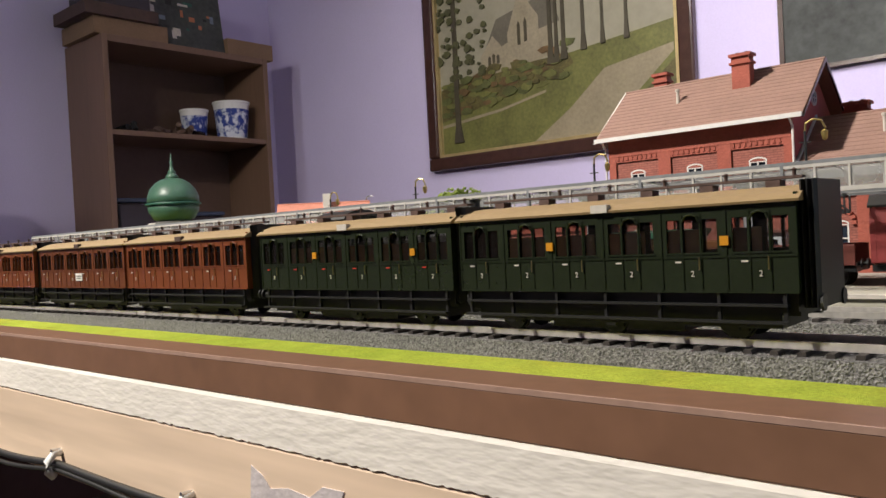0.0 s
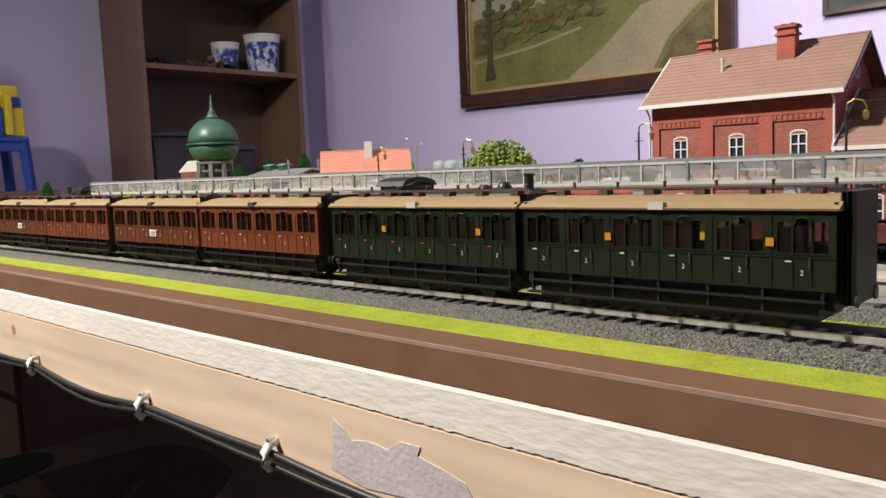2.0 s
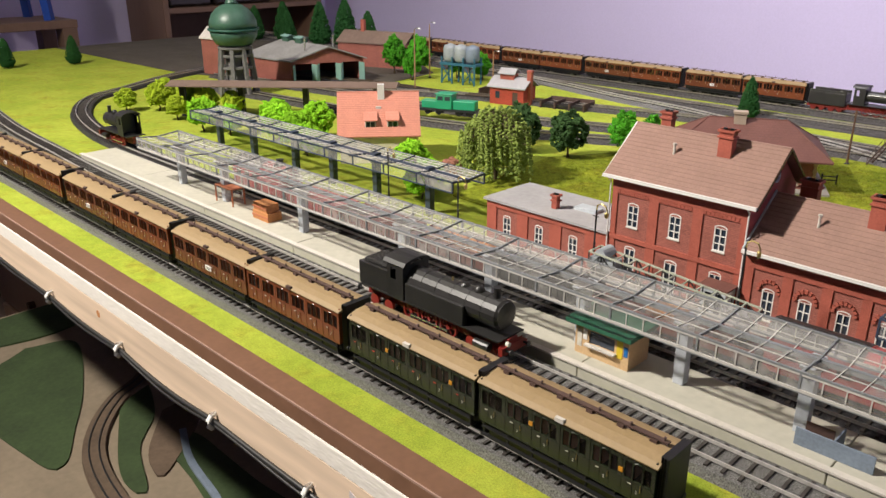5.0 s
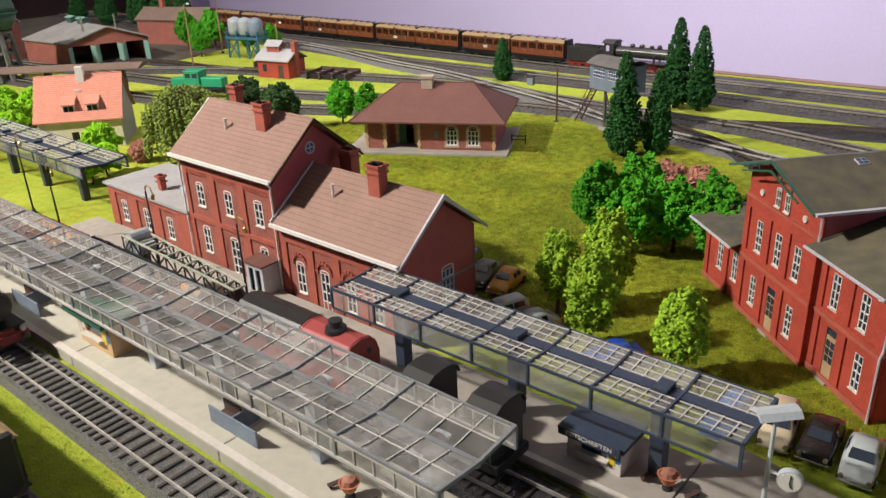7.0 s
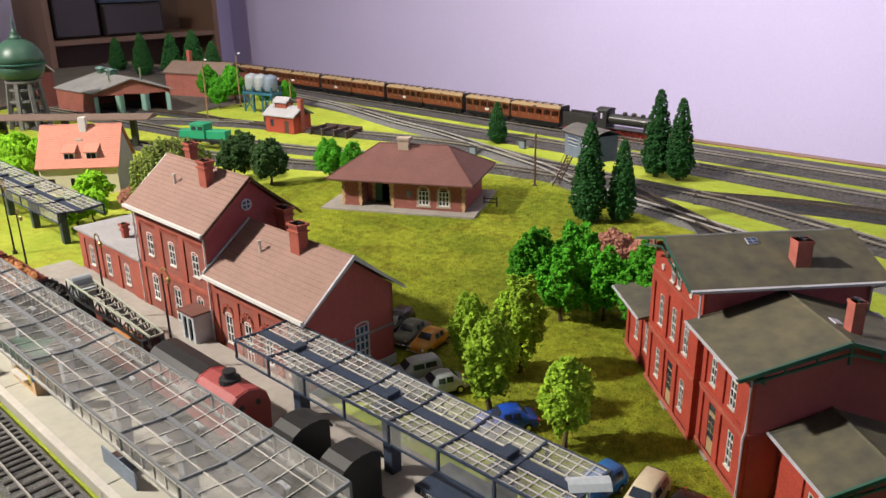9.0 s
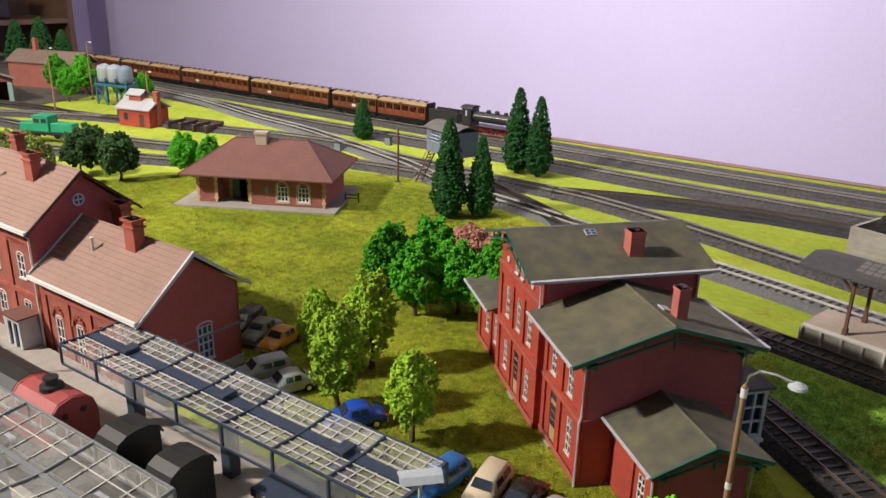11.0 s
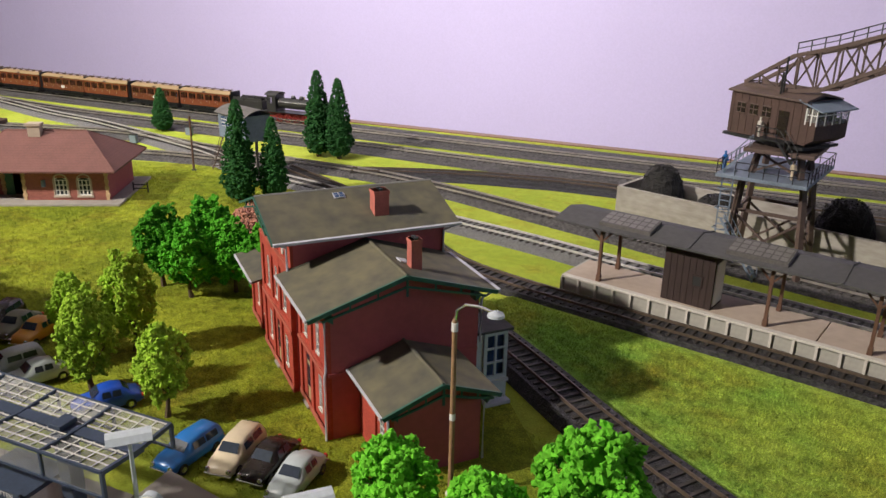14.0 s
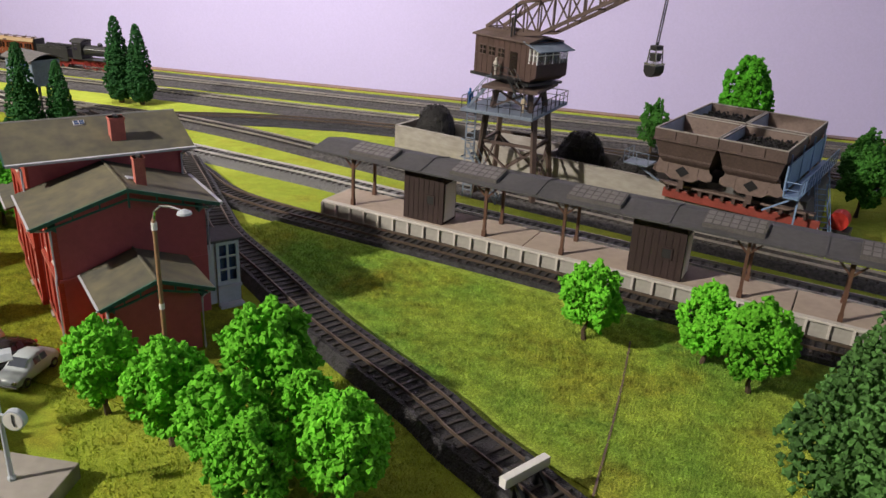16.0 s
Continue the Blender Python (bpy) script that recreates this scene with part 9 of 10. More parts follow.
def engine_shed():
    s = thing("engine_shed", "brick engine shed with dusty grey roofs and green doors", "engine shed")
    f0, f1, b0, b1 = (Vector((*p, 0)) for p in ((-1.268, 0.716), (-1.200, 0.868), (-1.448, 0.704), (-1.410, 0.905)))
    ez, rz = 0.052, 0.080
    up = Vector((0, 0, 1))
    d = (f1 - f0).normalized()
    w = (f1 - f0).length
    fm, bm2 = (f0 + f1) / 2, (b0 + b1) / 2
    m = Matrix.Translation(f0) @ Matrix.Rotation(math.atan2(d.y, d.x), 4, "Z")
    gates = [w * (k + 0.5) / 3 for k in range(3)]
    bay = part("bay_front", Mb().wall(0.001, w - 0.001, 0.0005, ez, 0, 0.003, [(g - 0.019, g + 0.019, 0, 0.045) for g in gates], m), M["brick"], s)
    part("gable", Mb().prism([(0.001, ez + 0.0001), (w - 0.001, ez + 0.0001), (w / 2, rz)], "y", 0.0002, 0.0028, m), M["brick"], bay)
    out = (fm - bm2).normalized() * 0.008
    for e0, e1 in ((f0, b0), (f1, b1)):
        o = (e0 - fm).normalized() * 0.006
        q = [e0 + o + out + up * (ez - 0.002), fm + out + up * rz, bm2 + up * rz, e1 + o + up * (ez - 0.002)]
        rf = Mb().ring([q, [p + up * 0.0028 for p in q]])
        part("roof_slope", rf, M["shed_roof"], s, "dusty grey felt roof")
    turn = Matrix.Rotation(math.atan2((bm2 - fm).y, (bm2 - fm).x), 4, "Z")
    for u in (0.55, 0.85):
        c = fm.lerp(bm2, u)
        vm = Matrix.Translation((c.x, c.y, rz - 0.001)) @ turn
        part("vent_wall", Mb().box(-0.013, 0.013, -0.009, 0.009, 0, 0.012, vm), M["tower_green"], s)
        part("vent_roof", Mb().prism([(-0.012, 0.0118), (0, 0.0155), (0.012, 0.0118), (0.012, 0.0130), (0, 0.0167), (-0.012, 0.0130)], "x", -0.016, 0.016, vm), M["mint"], s, "pale mint vent roof")
    for u, v in ((0.15, 0.30), (0.20, 0.72)):
        c = f0.lerp(f1, v).lerp(b0.lerp(b1, v), u)
        part("smoke_pipe", Mb().cyl((c.x, c.y, 0.06), (c.x, c.y, rz + 0.022), 0.0024, 8), M["chrome"], s)
    for g in gates:
        for side in (-1, 1):
            h = m @ Matrix.Translation((g + side * 0.019, -0.0004, 0)) @ Matrix.Rotation(radians(-90 + side * 25), 4, "Z")
            part("door", Mb().box(0, 0.019, -0.0012, 0, 0.001, 0.044), M["mint"], s, "open pale green door", m=h)
    for a, b in ((f0, b0), (f1, b1), (b0, b1)):
        part("side_wall", Mb().bar(a + up * 0.0255, b + up * 0.0255, 0.003, 0.050), M["brick"], s)
    part("floor_slab", Mb().prism([(p.x, p.y) for p in (f0, f1, b1, b0)], "z", 0.0005, 0.002), M["stone_dark"], s)
    b = thing("workshop", "low dark-roofed brick workshop", "workshop", flat(18, -1.44, 0.985))
    part("wall", Mb().box(0, 0.20, 0, 0.08, 0.0005, 0.06), M["brick"], b)
    part("roof", Mb().prism([(-0.004, 0.059), (0.04, 0.085), (0.084, 0.059), (0.084, 0.062), (0.04, 0.088), (-0.004, 0.062)], "x", -0.004, 0.204), M["shed_brown"], b)
    part("chimney", Mb().box(0.05, 0.06, 0.035, 0.045, 0.08, 0.115), M["brick_flat"], b)
    q = thing("brick_tower_house", "small brick gabled house behind the water tower", "house", flat(10, -1.56, 0.66))
    part("wall", Mb().box(0, 0.07, 0, 0.05, 0.0005, 0.085), M["brick"], q)
    part("roof", Mb().prism([(-0.003, 0.084), (0.025, 0.108), (0.053, 0.084), (0.053, 0.087), (0.025, 0.111), (-0.003, 0.087)], "x", -0.004, 0.074), M["white_dirty"], q)


engine_shed()


def sand_house():
    s = thing("sand_house", "small red sand house with a grey roof and cupola", "shed", flat(12, -0.80, 0.862))
    part("wall", Mb().wall(0, 0.075, 0.0005, 0.034, 0, 0.002, [(0.012, 0.022, 0.012, 0.026), (0.050, 0.062, 0.0, 0.026)]).box(0, 0.002, 0.0021, 0.052, 0.0005, 0.034).box(0.073, 0.075, 0.0021, 0.052, 0.0005, 0.034).box(0.0021, 0.0729, 0.050, 0.052, 0.0005, 0.034), M["brick_bright"], s)
    part("pane", Mb().box(0.012, 0.022, 0.0008, 0.0012, 0.012, 0.026), M["window_dark"], s)
    part("door", Mb().box(0.050, 0.062, 0.0008, 0.0014, 0.001, 0.026), M["dark_brown"], s)
    part("roof", Mb().prism([(-0.005, 0.033), (0.026, 0.050), (0.057, 0.033), (0.057, 0.0355), (0.026, 0.0530), (-0.005, 0.0355)], "x", -0.005, 0.080), M["roof_flat"], s, "dusty grey roof")
    part("cupola", Mb().box(0.014, 0.044, 0.016, 0.036, 0.047, 0.058), M["brick_flat"], s)
    part("cupola_roof", Mb().prism([(0.012, 0.0575), (0.026, 0.067), (0.040, 0.0575), (0.040, 0.0595), (0.026, 0.0690), (0.012, 0.0595)], "x", 0.010, 0.048), M["roof_flat"], s)
    part("chimney", Mb().box(0.072, 0.081, 0.018, 0.028, 0.0005, 0.068).box(0.071, 0.082, 0.017, 0.029, 0.064, 0.067), M["brick_flat"], s, bevel=0.0004)
    b = thing("coal_stage", "low dark timber coal stage", "bunker", flat(12, -0.70, 0.895))
    for x in (0, 0.03, 0.06, 0.09):
        part("bay_wall", Mb().box(x, x + 0.003, 0, 0.05, 0.0005, 0.014), M["dark_brown"], b)
    part("back_wall", Mb().box(0, 0.093, 0.0501, 0.053, 0.0005, 0.016), M["dark_brown"], b)
    part("coal_load", Mb().box(0.003, 0.090, 0.006, 0.050, 0.0005, 0.008), M["coal"], b)
    c = thing("coal_stage", "low dark timber coal stage", "bunker", flat(12, -0.865, 0.90))
    for x in (0, 0.024, 0.048):
        part("bay_wall", Mb().box(x, x + 0.003, 0, 0.04, 0.0005, 0.018), M["dark_brown"], c)
    part("back_wall", Mb().box(0, 0.051, 0.0401, 0.043, 0.0005, 0.018), M["dark_brown"], c)


sand_house()


def tank():
    t = thing("fuel_tank", "silver storage tanks on a blue-green frame", "tank", flat(10, -1.05, 0.985))
    for k in range(3):
        part("tank", Mb().lathe([(0.004, 0), (0.014, 0.004), (0.016, 0.010), (0.016, 0.032), (0.014, 0.038), (0.004, 0.042)], 18, Matrix.Translation((0.018 + k * 0.030, 0, 0.046)) ), M["silver_dull" if k < 2 else "steel_grey"], t, smooth=True)
    for x in (0.004, 0.032, 0.062, 0.092):
        for y in (-0.014, 0.014):
            part("leg", Mb().bar((x, y, 0.0005), (x, y, 0.060), 0.003), M["teal_steel"], t)
    part("frame", Mb().box(0, 0.096, -0.017, 0.017, 0.042, 0.047), M["teal_steel"], t)
    for a, b in ((0.004, 0.032), (0.062, 0.092)):
        part("brace", Mb().bar((a, -0.014, 0.004), (b, -0.014, 0.042), 0.002).bar((b, -0.014, 0.004), (a, -0.014, 0.042), 0.002), M["teal_steel"], t)


tank()


# ---- lamps and clocks by the station ----
def gas_lamp(x, y, top, z=0.0):
    l = thing("gas_lamp", "brass gas lamp on a swan-neck post", "lamp", flat(0, x, y, z))
    h = top - z
    part("pole", Mb().lathe([(0.0028, 0), (0.0028, 0.003), (0.0011, 0.006), (0.0009, h * 0.55), (0.0013, h * 0.56), (0.0008, h * 0.57), (0.0007, h - 0.006)], 8), M["black_steel"], l)
    part("neck", Mb().tube([(0, 0, h - 0.007), (0.0005, 0, h - 0.002), (0.004, 0, h), (0.0085, 0, h - 0.001), (0.0105, 0, h - 0.005), (0.0100, 0, h - 0.008)], 0.0006, 6), M["brass"], l)
    part("ladder_bar", Mb().bar((-0.003, 0, h - 0.012), (0.003, 0, h - 0.012), 0.0006), M["black_steel"], l)
    part("lantern", Mb().lathe([(0.0006, -0.0060), (0.0018, -0.0072), (0.0018, -0.0084), (0.0013, -0.0112), (0.0004, -0.0120)], 10, Matrix.Translation((0.0100, 0, h))), M["brass"], l, "brass lantern")
    return l


for x, y, t in ((-0.113, 0.218, 0.093), (0.022, 0.211, 0.097), (-0.263, 0.204, 0.090), (0.060, 0.270, 0.075), (-0.40, 0.235, 0.09)):
    gas_lamp(x, y, t, 0.0106 if y < 0.259 and x > -0.3 else 0.0)


def platform_clock(x, y, z):
    """A slim pale post with a flat lamp head on top and a two-faced clock half-way up."""
    c = thing("platform_lamp", "pale blue-grey lamp post with a white clock", "lamp", flat(0, x, y, z))
    part("pole", Mb().lathe([(0.0022, 0), (0.0022, 0.0015), (0.0014, 0.003), (0.0009, 0.072)], 10), M["silver"], c)
    turn = Matrix.Rotation(radians(46), 4, "Z")
    prof = [(-0.0058, -0.0012), (-0.0030, 0.0012), (0, 0.0019), (0.0030, 0.0012), (0.0058, -0.0012), (0.0052, -0.0018), (0, 0.0006), (-0.0052, -0.0018)]
    part("lamp_head", Mb().prism(prof, "x", -0.010, 0.010, Matrix.Translation((0, 0, 0.0725)) @ turn), M["silver"], c, "short pale saddle-shaped lamp head")
    part("bracket", Mb().bar((0, 0, 0.040), (0.0070, -0.0010, 0.040), 0.0010), M["silver"], c)
    d = part("clock_case", Mb().cyl((0, -0.0018, 0), (0, 0.0018, 0), 0.0056, 24), M["silver"], c, "round clock case", m=Matrix.Translation((0.0105, -0.0015, 0.040)) @ Matrix.Rotation(radians(12), 4, "Z"))
    for f in (-1, 1):
        part("dial", Mb().cyl((0, f * 0.0018, 0), (0, f * 0.0021, 0), 0.0049, 24), M["white"], d, "white clock dial")
        part("pointer", Mb().bar((0, f * 0.0023, -0.0006), (0.0002, f * 0.0023, 0.0040), 0.0005), M["ink"], d)
        part("pointer", Mb().bar((0, f * 0.0023, 0), (0.0008, f * 0.0023, -0.0026), 0.0006), M["ink"], d)


platform_clock(0.502, 0.218, 0.0106)
platform_clock(0.404, 0.221, 0.0106)


# ---- parked cars ----
def car(paint, label, x, y, ang, kind="saloon"):
    """Rounded model car, nose towards local x."""
    c = thing("car", label, "car", flat(ang, x, y, 0.0018), group="cars parked by the station")
    L, W = 0.044, 0.0186
    tail = [(-0.0220, 0.0078, 0.0040, 0.0092, 0.0098, 0.0060), (-0.0210, 0.0090, 0.0030, 0.0102, 0.0142, 0.0064), (-0.0180, 0.0093, 0.0028, 0.0103, 0.0164, 0.0068)]
    if kind != "wagon":
        tail = [(-0.0220, 0.0068, 0.0040, 0.0072, 0.0077, 0.0055), (-0.0200, 0.0084, 0.0030, 0.0090, 0.0098, 0.0072), (-0.0145, 0.0092, 0.0028, 0.0100, 0.0114, 0.0076), (-0.0090, 0.0093, 0.0028, 0.0102, 0.0158, 0.0068)]
    st = tail + [(-0.0030, 0.0093, 0.0028, 0.0102, 0.0170, 0.0067), (0.0040, 0.0093, 0.0028, 0.0102, 0.0162, 0.0066), (0.0100, 0.0092, 0.0028, 0.0100, 0.0110, 0.0074),
                 (0.0165, 0.0089, 0.0030, 0.0092, 0.0103, 0.0068), (0.0205, 0.0081, 0.0034, 0.0078, 0.0087, 0.0058), (0.0220, 0.0066, 0.0040, 0.0062, 0.0068, 0.0048)]
    rings = []
    for px, w, zb, belt, top, wt in st:
        half = [(w * 0.9, zb), (w, zb + 0.0014), (w, belt - 0.0012), (w * 0.95, belt), (wt, top - 0.0010), (wt * 0.72, top)]
        rings.append([(px, py, pz) for py, pz in half] + [(px, -py, pz) for py, pz in reversed(half)])
    part("body", Mb().ring(rings), M[paint], c, smooth=True)
    back = -0.0165 if kind == "wagon" else -0.0085
    for s in (-1, 1):
        for x0, x1 in ((back, (back + 0.0036) / 2 - 0.0004), ((back + 0.0036) / 2 + 0.0004, 0.0036)):
            part("side_window", Mb().add([(x0, s * 0.0089, 0.0110), (x0 + 0.0003, s * 0.0074, 0.0149), (x1 - 0.0003, s * 0.0074, 0.0150), (x1, s * 0.0089, 0.0110)], [(0, 1, 2, 3)]), M["window_dark"], c)
    part("windscreen", Mb().add([(0.0098, -0.0064, 0.0117), (0.0098, 0.0064, 0.0117), (0.0050, 0.0056, 0.0158), (0.0050, -0.0056, 0.0158)], [(0, 1, 2, 3)]), M["window_dark"], c)
    if kind == "wagon":
        rear = [(-0.0217, -0.0056, 0.0112), (-0.0217, 0.0056, 0.0112), (-0.0204, 0.0050, 0.0152), (-0.0204, -0.0050, 0.0152)]
    else:
        rear = [(-0.0141, -0.0060, 0.0122), (-0.0141, 0.0060, 0.0122), (-0.0099, 0.0052, 0.0155), (-0.0099, -0.0052, 0.0155)]
    part("rear_window", Mb().add(rear, [(0, 1, 2, 3)]), M["window_dark"], c)
    for e in (-1, 1):
        part("bumper", Mb().box(e * L / 2 - 0.0007, e * L / 2 + 0.0007, -W / 2 * 0.95, W / 2 * 0.95, 0.0036, 0.0048), M["chrome"], c, bevel=0.0003)
        for s in (-1, 1):
            part("headlight" if e > 0 else "tail_light", Mb().cyl((e * (L / 2 - 0.001), s * 0.0068, 0.0072), (e * (L / 2 + 0.0003), s * 0.0068, 0.0072), 0.0014, 10), M["chrome" if e > 0 else "red_paint"], c)
            w = part("wheel", Mb().cyl((e * 0.0135, s * (W / 2 - 0.0030), 0.0034), (e * 0.0135, s * (W / 2 + 0.0002), 0.0034), 0.0035, 14), M["rubber"], c, "black tyre")
            part("rim", Mb().cyl((e * 0.0135, s * (W / 2 + 0.0001), 0.0034), (e * 0.0135, s * (W / 2 + 0.0005), 0.0034), 0.0019, 12), M["chrome"], w)
    return c


for paint, label, x, y, a, k in (
        ("black_car", "dark model car close to the station gable", 0.090, 0.390, -72, "wagon"), ("olive_car", "dull grey-brown model saloon car on the grass", 0.114, 0.386, -76, ""),
        ("orange_car", "orange model saloon car on the grass", 0.138, 0.385, -80, ""),
        ("silver_car", "pale blue-grey model estate car on the grass", 0.166, 0.338, -112, "wagon"), ("silver_car", "pale blue-grey model car beside a tree", 0.196, 0.336, -114, ""),
        ("deep_blue_car", "deep blue model car under the trees", 0.266, 0.331, -125, ""), ("sky_blue", "bright blue model estate car by the canopy end", 0.355, 0.308, -94, "wagon"),
        ("beige_car", "beige rounded model estate car", 0.382, 0.319, -82, "wagon"), ("black_car", "glossy black model saloon car", 0.405, 0.321, -87, ""),
        ("silver_car", "silver-blue streamlined model saloon", 0.428, 0.315, -86, "")):
    car(paint, label, x, y, a, k)


def buffer_stop():
    b = thing("buffer_stop", "white-topped buffer stop on the crossing track", "buffer stop", flat(-35, 0.757, 0.294, 0.007))
    part("beam", Mb().box(-0.002, 0.003, -0.017, 0.017, 0.012, 0.018), M["white"], b, "white beam", bevel=0.0004)
    for s in (-1, 1):
        part("post", Mb().bar((0.001, s * 0.009, 0), (0.001, s * 0.009, 0.013), 0.0025).bar((0.016, s * 0.009, 0), (0.002, s * 0.009, 0.012), 0.002), M["black_steel"], b)
        part("buffer", Mb().cyl((-0.006, s * 0.0085, 0.015), (-0.002, s * 0.0085, 0.015), 0.0024, 10), M["black_steel"], b)


buffer_stop()
for pts, w in ((((0.142, -0.026, 0.0006), (0.150, 0.026, 0.0006)), 0.0012), (((0.807, 0.497, 0.0020), (0.804, 0.435, 0.0020), (0.800, 0.378, 0.0020), (0.794, 0.309, 0.0020)), 0.0014)):
    f = Mb()
    for a, b in zip(pts, pts[1:]):
        f.bar(a, b, w, 0.0008)
    whole("ground_seam", f, M["shed_brown"], "dark joint between two ground sheets", "seam", kind="structure")


def point_motor(x, y, a):
    p = thing("relay_box", "small grey trackside box", "relay box", flat(a, x, y, 0))
    part("cabinet", Mb().box(0, 0.012, 0, 0.007, 0.0005, 0.014), M["steel_grey"], p, bevel=0.0005)
    part("cover", Mb().box(-0.001, 0.013, -0.001, 0.008, 0.0142, 0.0155), M["black_steel"], p)


point_motor(-0.335, 0.965, 10)
point_motor(-0.30, 1.06, 0)


# ---- along the front beam ----
def beam_cable():
    c = thing("beam_cable", "black cable held by white clips under the table edge", "cable")
    xs = [-2.17, -2.0, -1.83, -1.66, -1.49, -1.32, -1.15, -0.98, -0.80, -0.625, -0.452, -0.279, -0.149, 0.02, 0.18, 0.35, 0.52]
    pts = []
    for i, (a, b) in enumerate(zip(xs, xs[1:])):
        for k in range(8):
            u = k / 8
            pts.append((a + (b - a) * u, -0.0690, -0.0655 - 0.0045 * math.sin(math.pi * u) * (0.7 + 0.6 * math.sin(i * 2.1))))
    part("sheath", Mb().tube(pts, 0.0020, 8), M["cable"], c, smooth=True)
    part("second_wire", Mb().tube([(px, py - 0.0012, pz - 0.0036 - 0.0012 * math.sin(px * 31)) for px, py, pz in pts], 0.0012, 6), M["cable"], c, smooth=True)
    for x in xs:
        k = part("clip", Mb().tube([(x, -0.0655, -0.0600), (x, -0.0700, -0.0603), (x, -0.0735, -0.0640), (x, -0.0735, -0.0690), (x, -0.0705, -0.0725)], 0.0022, 8), M["clip"], c, "white cable clip", smooth=True)
        part("nail", Mb().cyl((x, -0.0655, -0.0590), (x, -0.0715, -0.0585), 0.0011, 8), M["chrome"], k)
    rng = random.Random(4)
    edge = [(-0.104, -0.040), (-0.097, -0.043), (-0.092, -0.0475), (-0.083, -0.046), (-0.070, -0.0465), (-0.062, -0.0415), (-0.050, -0.041), (-0.052, -0.046), (-0.040, -0.048), (-0.028, -0.050), (-0.022, -0.058), (-0.030, -0.066), (-0.060, -0.064), (-0.085, -0.067), (-0.107, -0.063)]
    whole("torn_paper", Mb().prism([(x + rng.uniform(-0.001, 0.001), z + rng.uniform(-0.0006, 0.0006)) for x, z in edge], "y", -0.0664, -0.0660), M["torn_paper"], "torn grey paper scrap stuck to the beam", "paper")
    for x, z, r in ((-0.50, -0.045, 0.004), (0.06, -0.05, 0.003), (-0.9, -0.055, 0.004)):
        whole("wood_knot", Mb().cyl((x, -0.0658, z), (x, -0.0662, z), r, 14), M["orange_wood"], "dark knot in the pine beam", "knot")


beam_cable()


def lower_board():
    b = thing("lower_landscape", "unfinished model landscape with sandy paths below the table", "model landscape", Matrix.Translation((0, 0, -0.5)))
    part("base_board", Mb().box(-1.62, 0.9, -0.12, 0.62, -0.02, 0), M["sand_path"], b, "sand-coloured base")
    patches = (("field_green", ((-0.906, 0.185), (-0.87, 0.20), (-0.782, 0.20), (-0.691, 0.20), (-0.58, 0.205), (-0.537, 0.153), (-0.548, 0.127), (-0.593, 0.107), (-0.667, 0.111), (-0.774, 0.129), (-0.875, 0.144))),
               ("field_green", ((-1.42, 0.10), (-1.374, 0.187), (-1.179, 0.123), (-1.045, 0.054), (-0.956, 0.001), (-1.0, -0.03), (-1.3, -0.05))),
               ("field_green", ((-1.07, 0.146), (-1.124, 0.217), (-1.0, 0.18), (-0.912, 0.11), (-0.80, 0.068), (-0.81, 0.050), (-0.89, 0.062))),
               ("field_brown", ((-0.991, 0.19), (-1.0, 0.30), (-0.95, 0.26), (-0.816, 0.11), (-0.846, 0.098), (-0.90, 0.12))),
               ("field_green", ((-1.60, 0.02), (-1.50, 0.0), (-1.45, 0.16), (-1.50, 0.30), (-1.60, 0.28))),
               ("field_green", ((-0.96, 0.30), (-0.80, 0.26), (-0.55, 0.28), (-0.50, 0.45), (-0.90, 0.45))),
               ("field_brown", ((-1.45, 0.25), (-1.20, 0.24), (-1.05, 0.32), (-1.15, 0.50), (-1.40, 0.50))),
               ("grass3", ((-0.86, -0.06), (-0.80, -0.022), (-0.70, -0.014), (-0.5, -0.02), (-0.45, -0.10), (-0.85, -0.10))),
               ("field_brown", ((-0.42, 0.05), (-0.25, 0.02), (-0.05, 0.10), (-0.10, 0.25), (-0.40, 0.22))),
               ("field_green", ((0.0, 0.0), (0.3, -0.02), (0.4, 0.2), (0.1, 0.3))))
    for k, (key, poly) in enumerate(patches):
        row = smooth_line([*poly, poly[0]], 0.01)
        part("flocked_patch", Mb().prism([(p.x, p.y) for p in row[:-1]], "z", 0.0002, 0.003 + 0.0003 * k), M[key], b)
    row = smooth_line([(-1.30, 0.40), (-1.13, 0.226), (-1.087, 0.151), (-1.017, 0.085), (-0.937, 0.043), (-0.826, 0.021), (-0.674, 0.016), (-0.4, 0.03), (0.1, 0.05)])
    part("toy_road", ribbon(row, ((-0.020, 0), (-0.018, 0.008), (0.018, 0.008), (0.020, 0))), M["field_brown"], b)
    for s in (-0.008, 0.008):
        part("rail", ribbon(row, ((s - 0.001, 0.008), (s - 0.001, 0.010), (s + 0.001, 0.010), (s + 0.001, 0.008))), M["black_steel"], b)
    row = smooth_line([(-0.906, 0.185), (-0.818, 0.151), (-0.705, 0.132), (-0.661, 0.119), (-0.64, 0.163), (-0.61, 0.20)])
    part("stream", ribbon(row, ((-0.006, 0.002), (-0.006, 0.0072), (0.006, 0.0072), (0.006, 0.002))), M["steel_grey"], b)


lower_board()


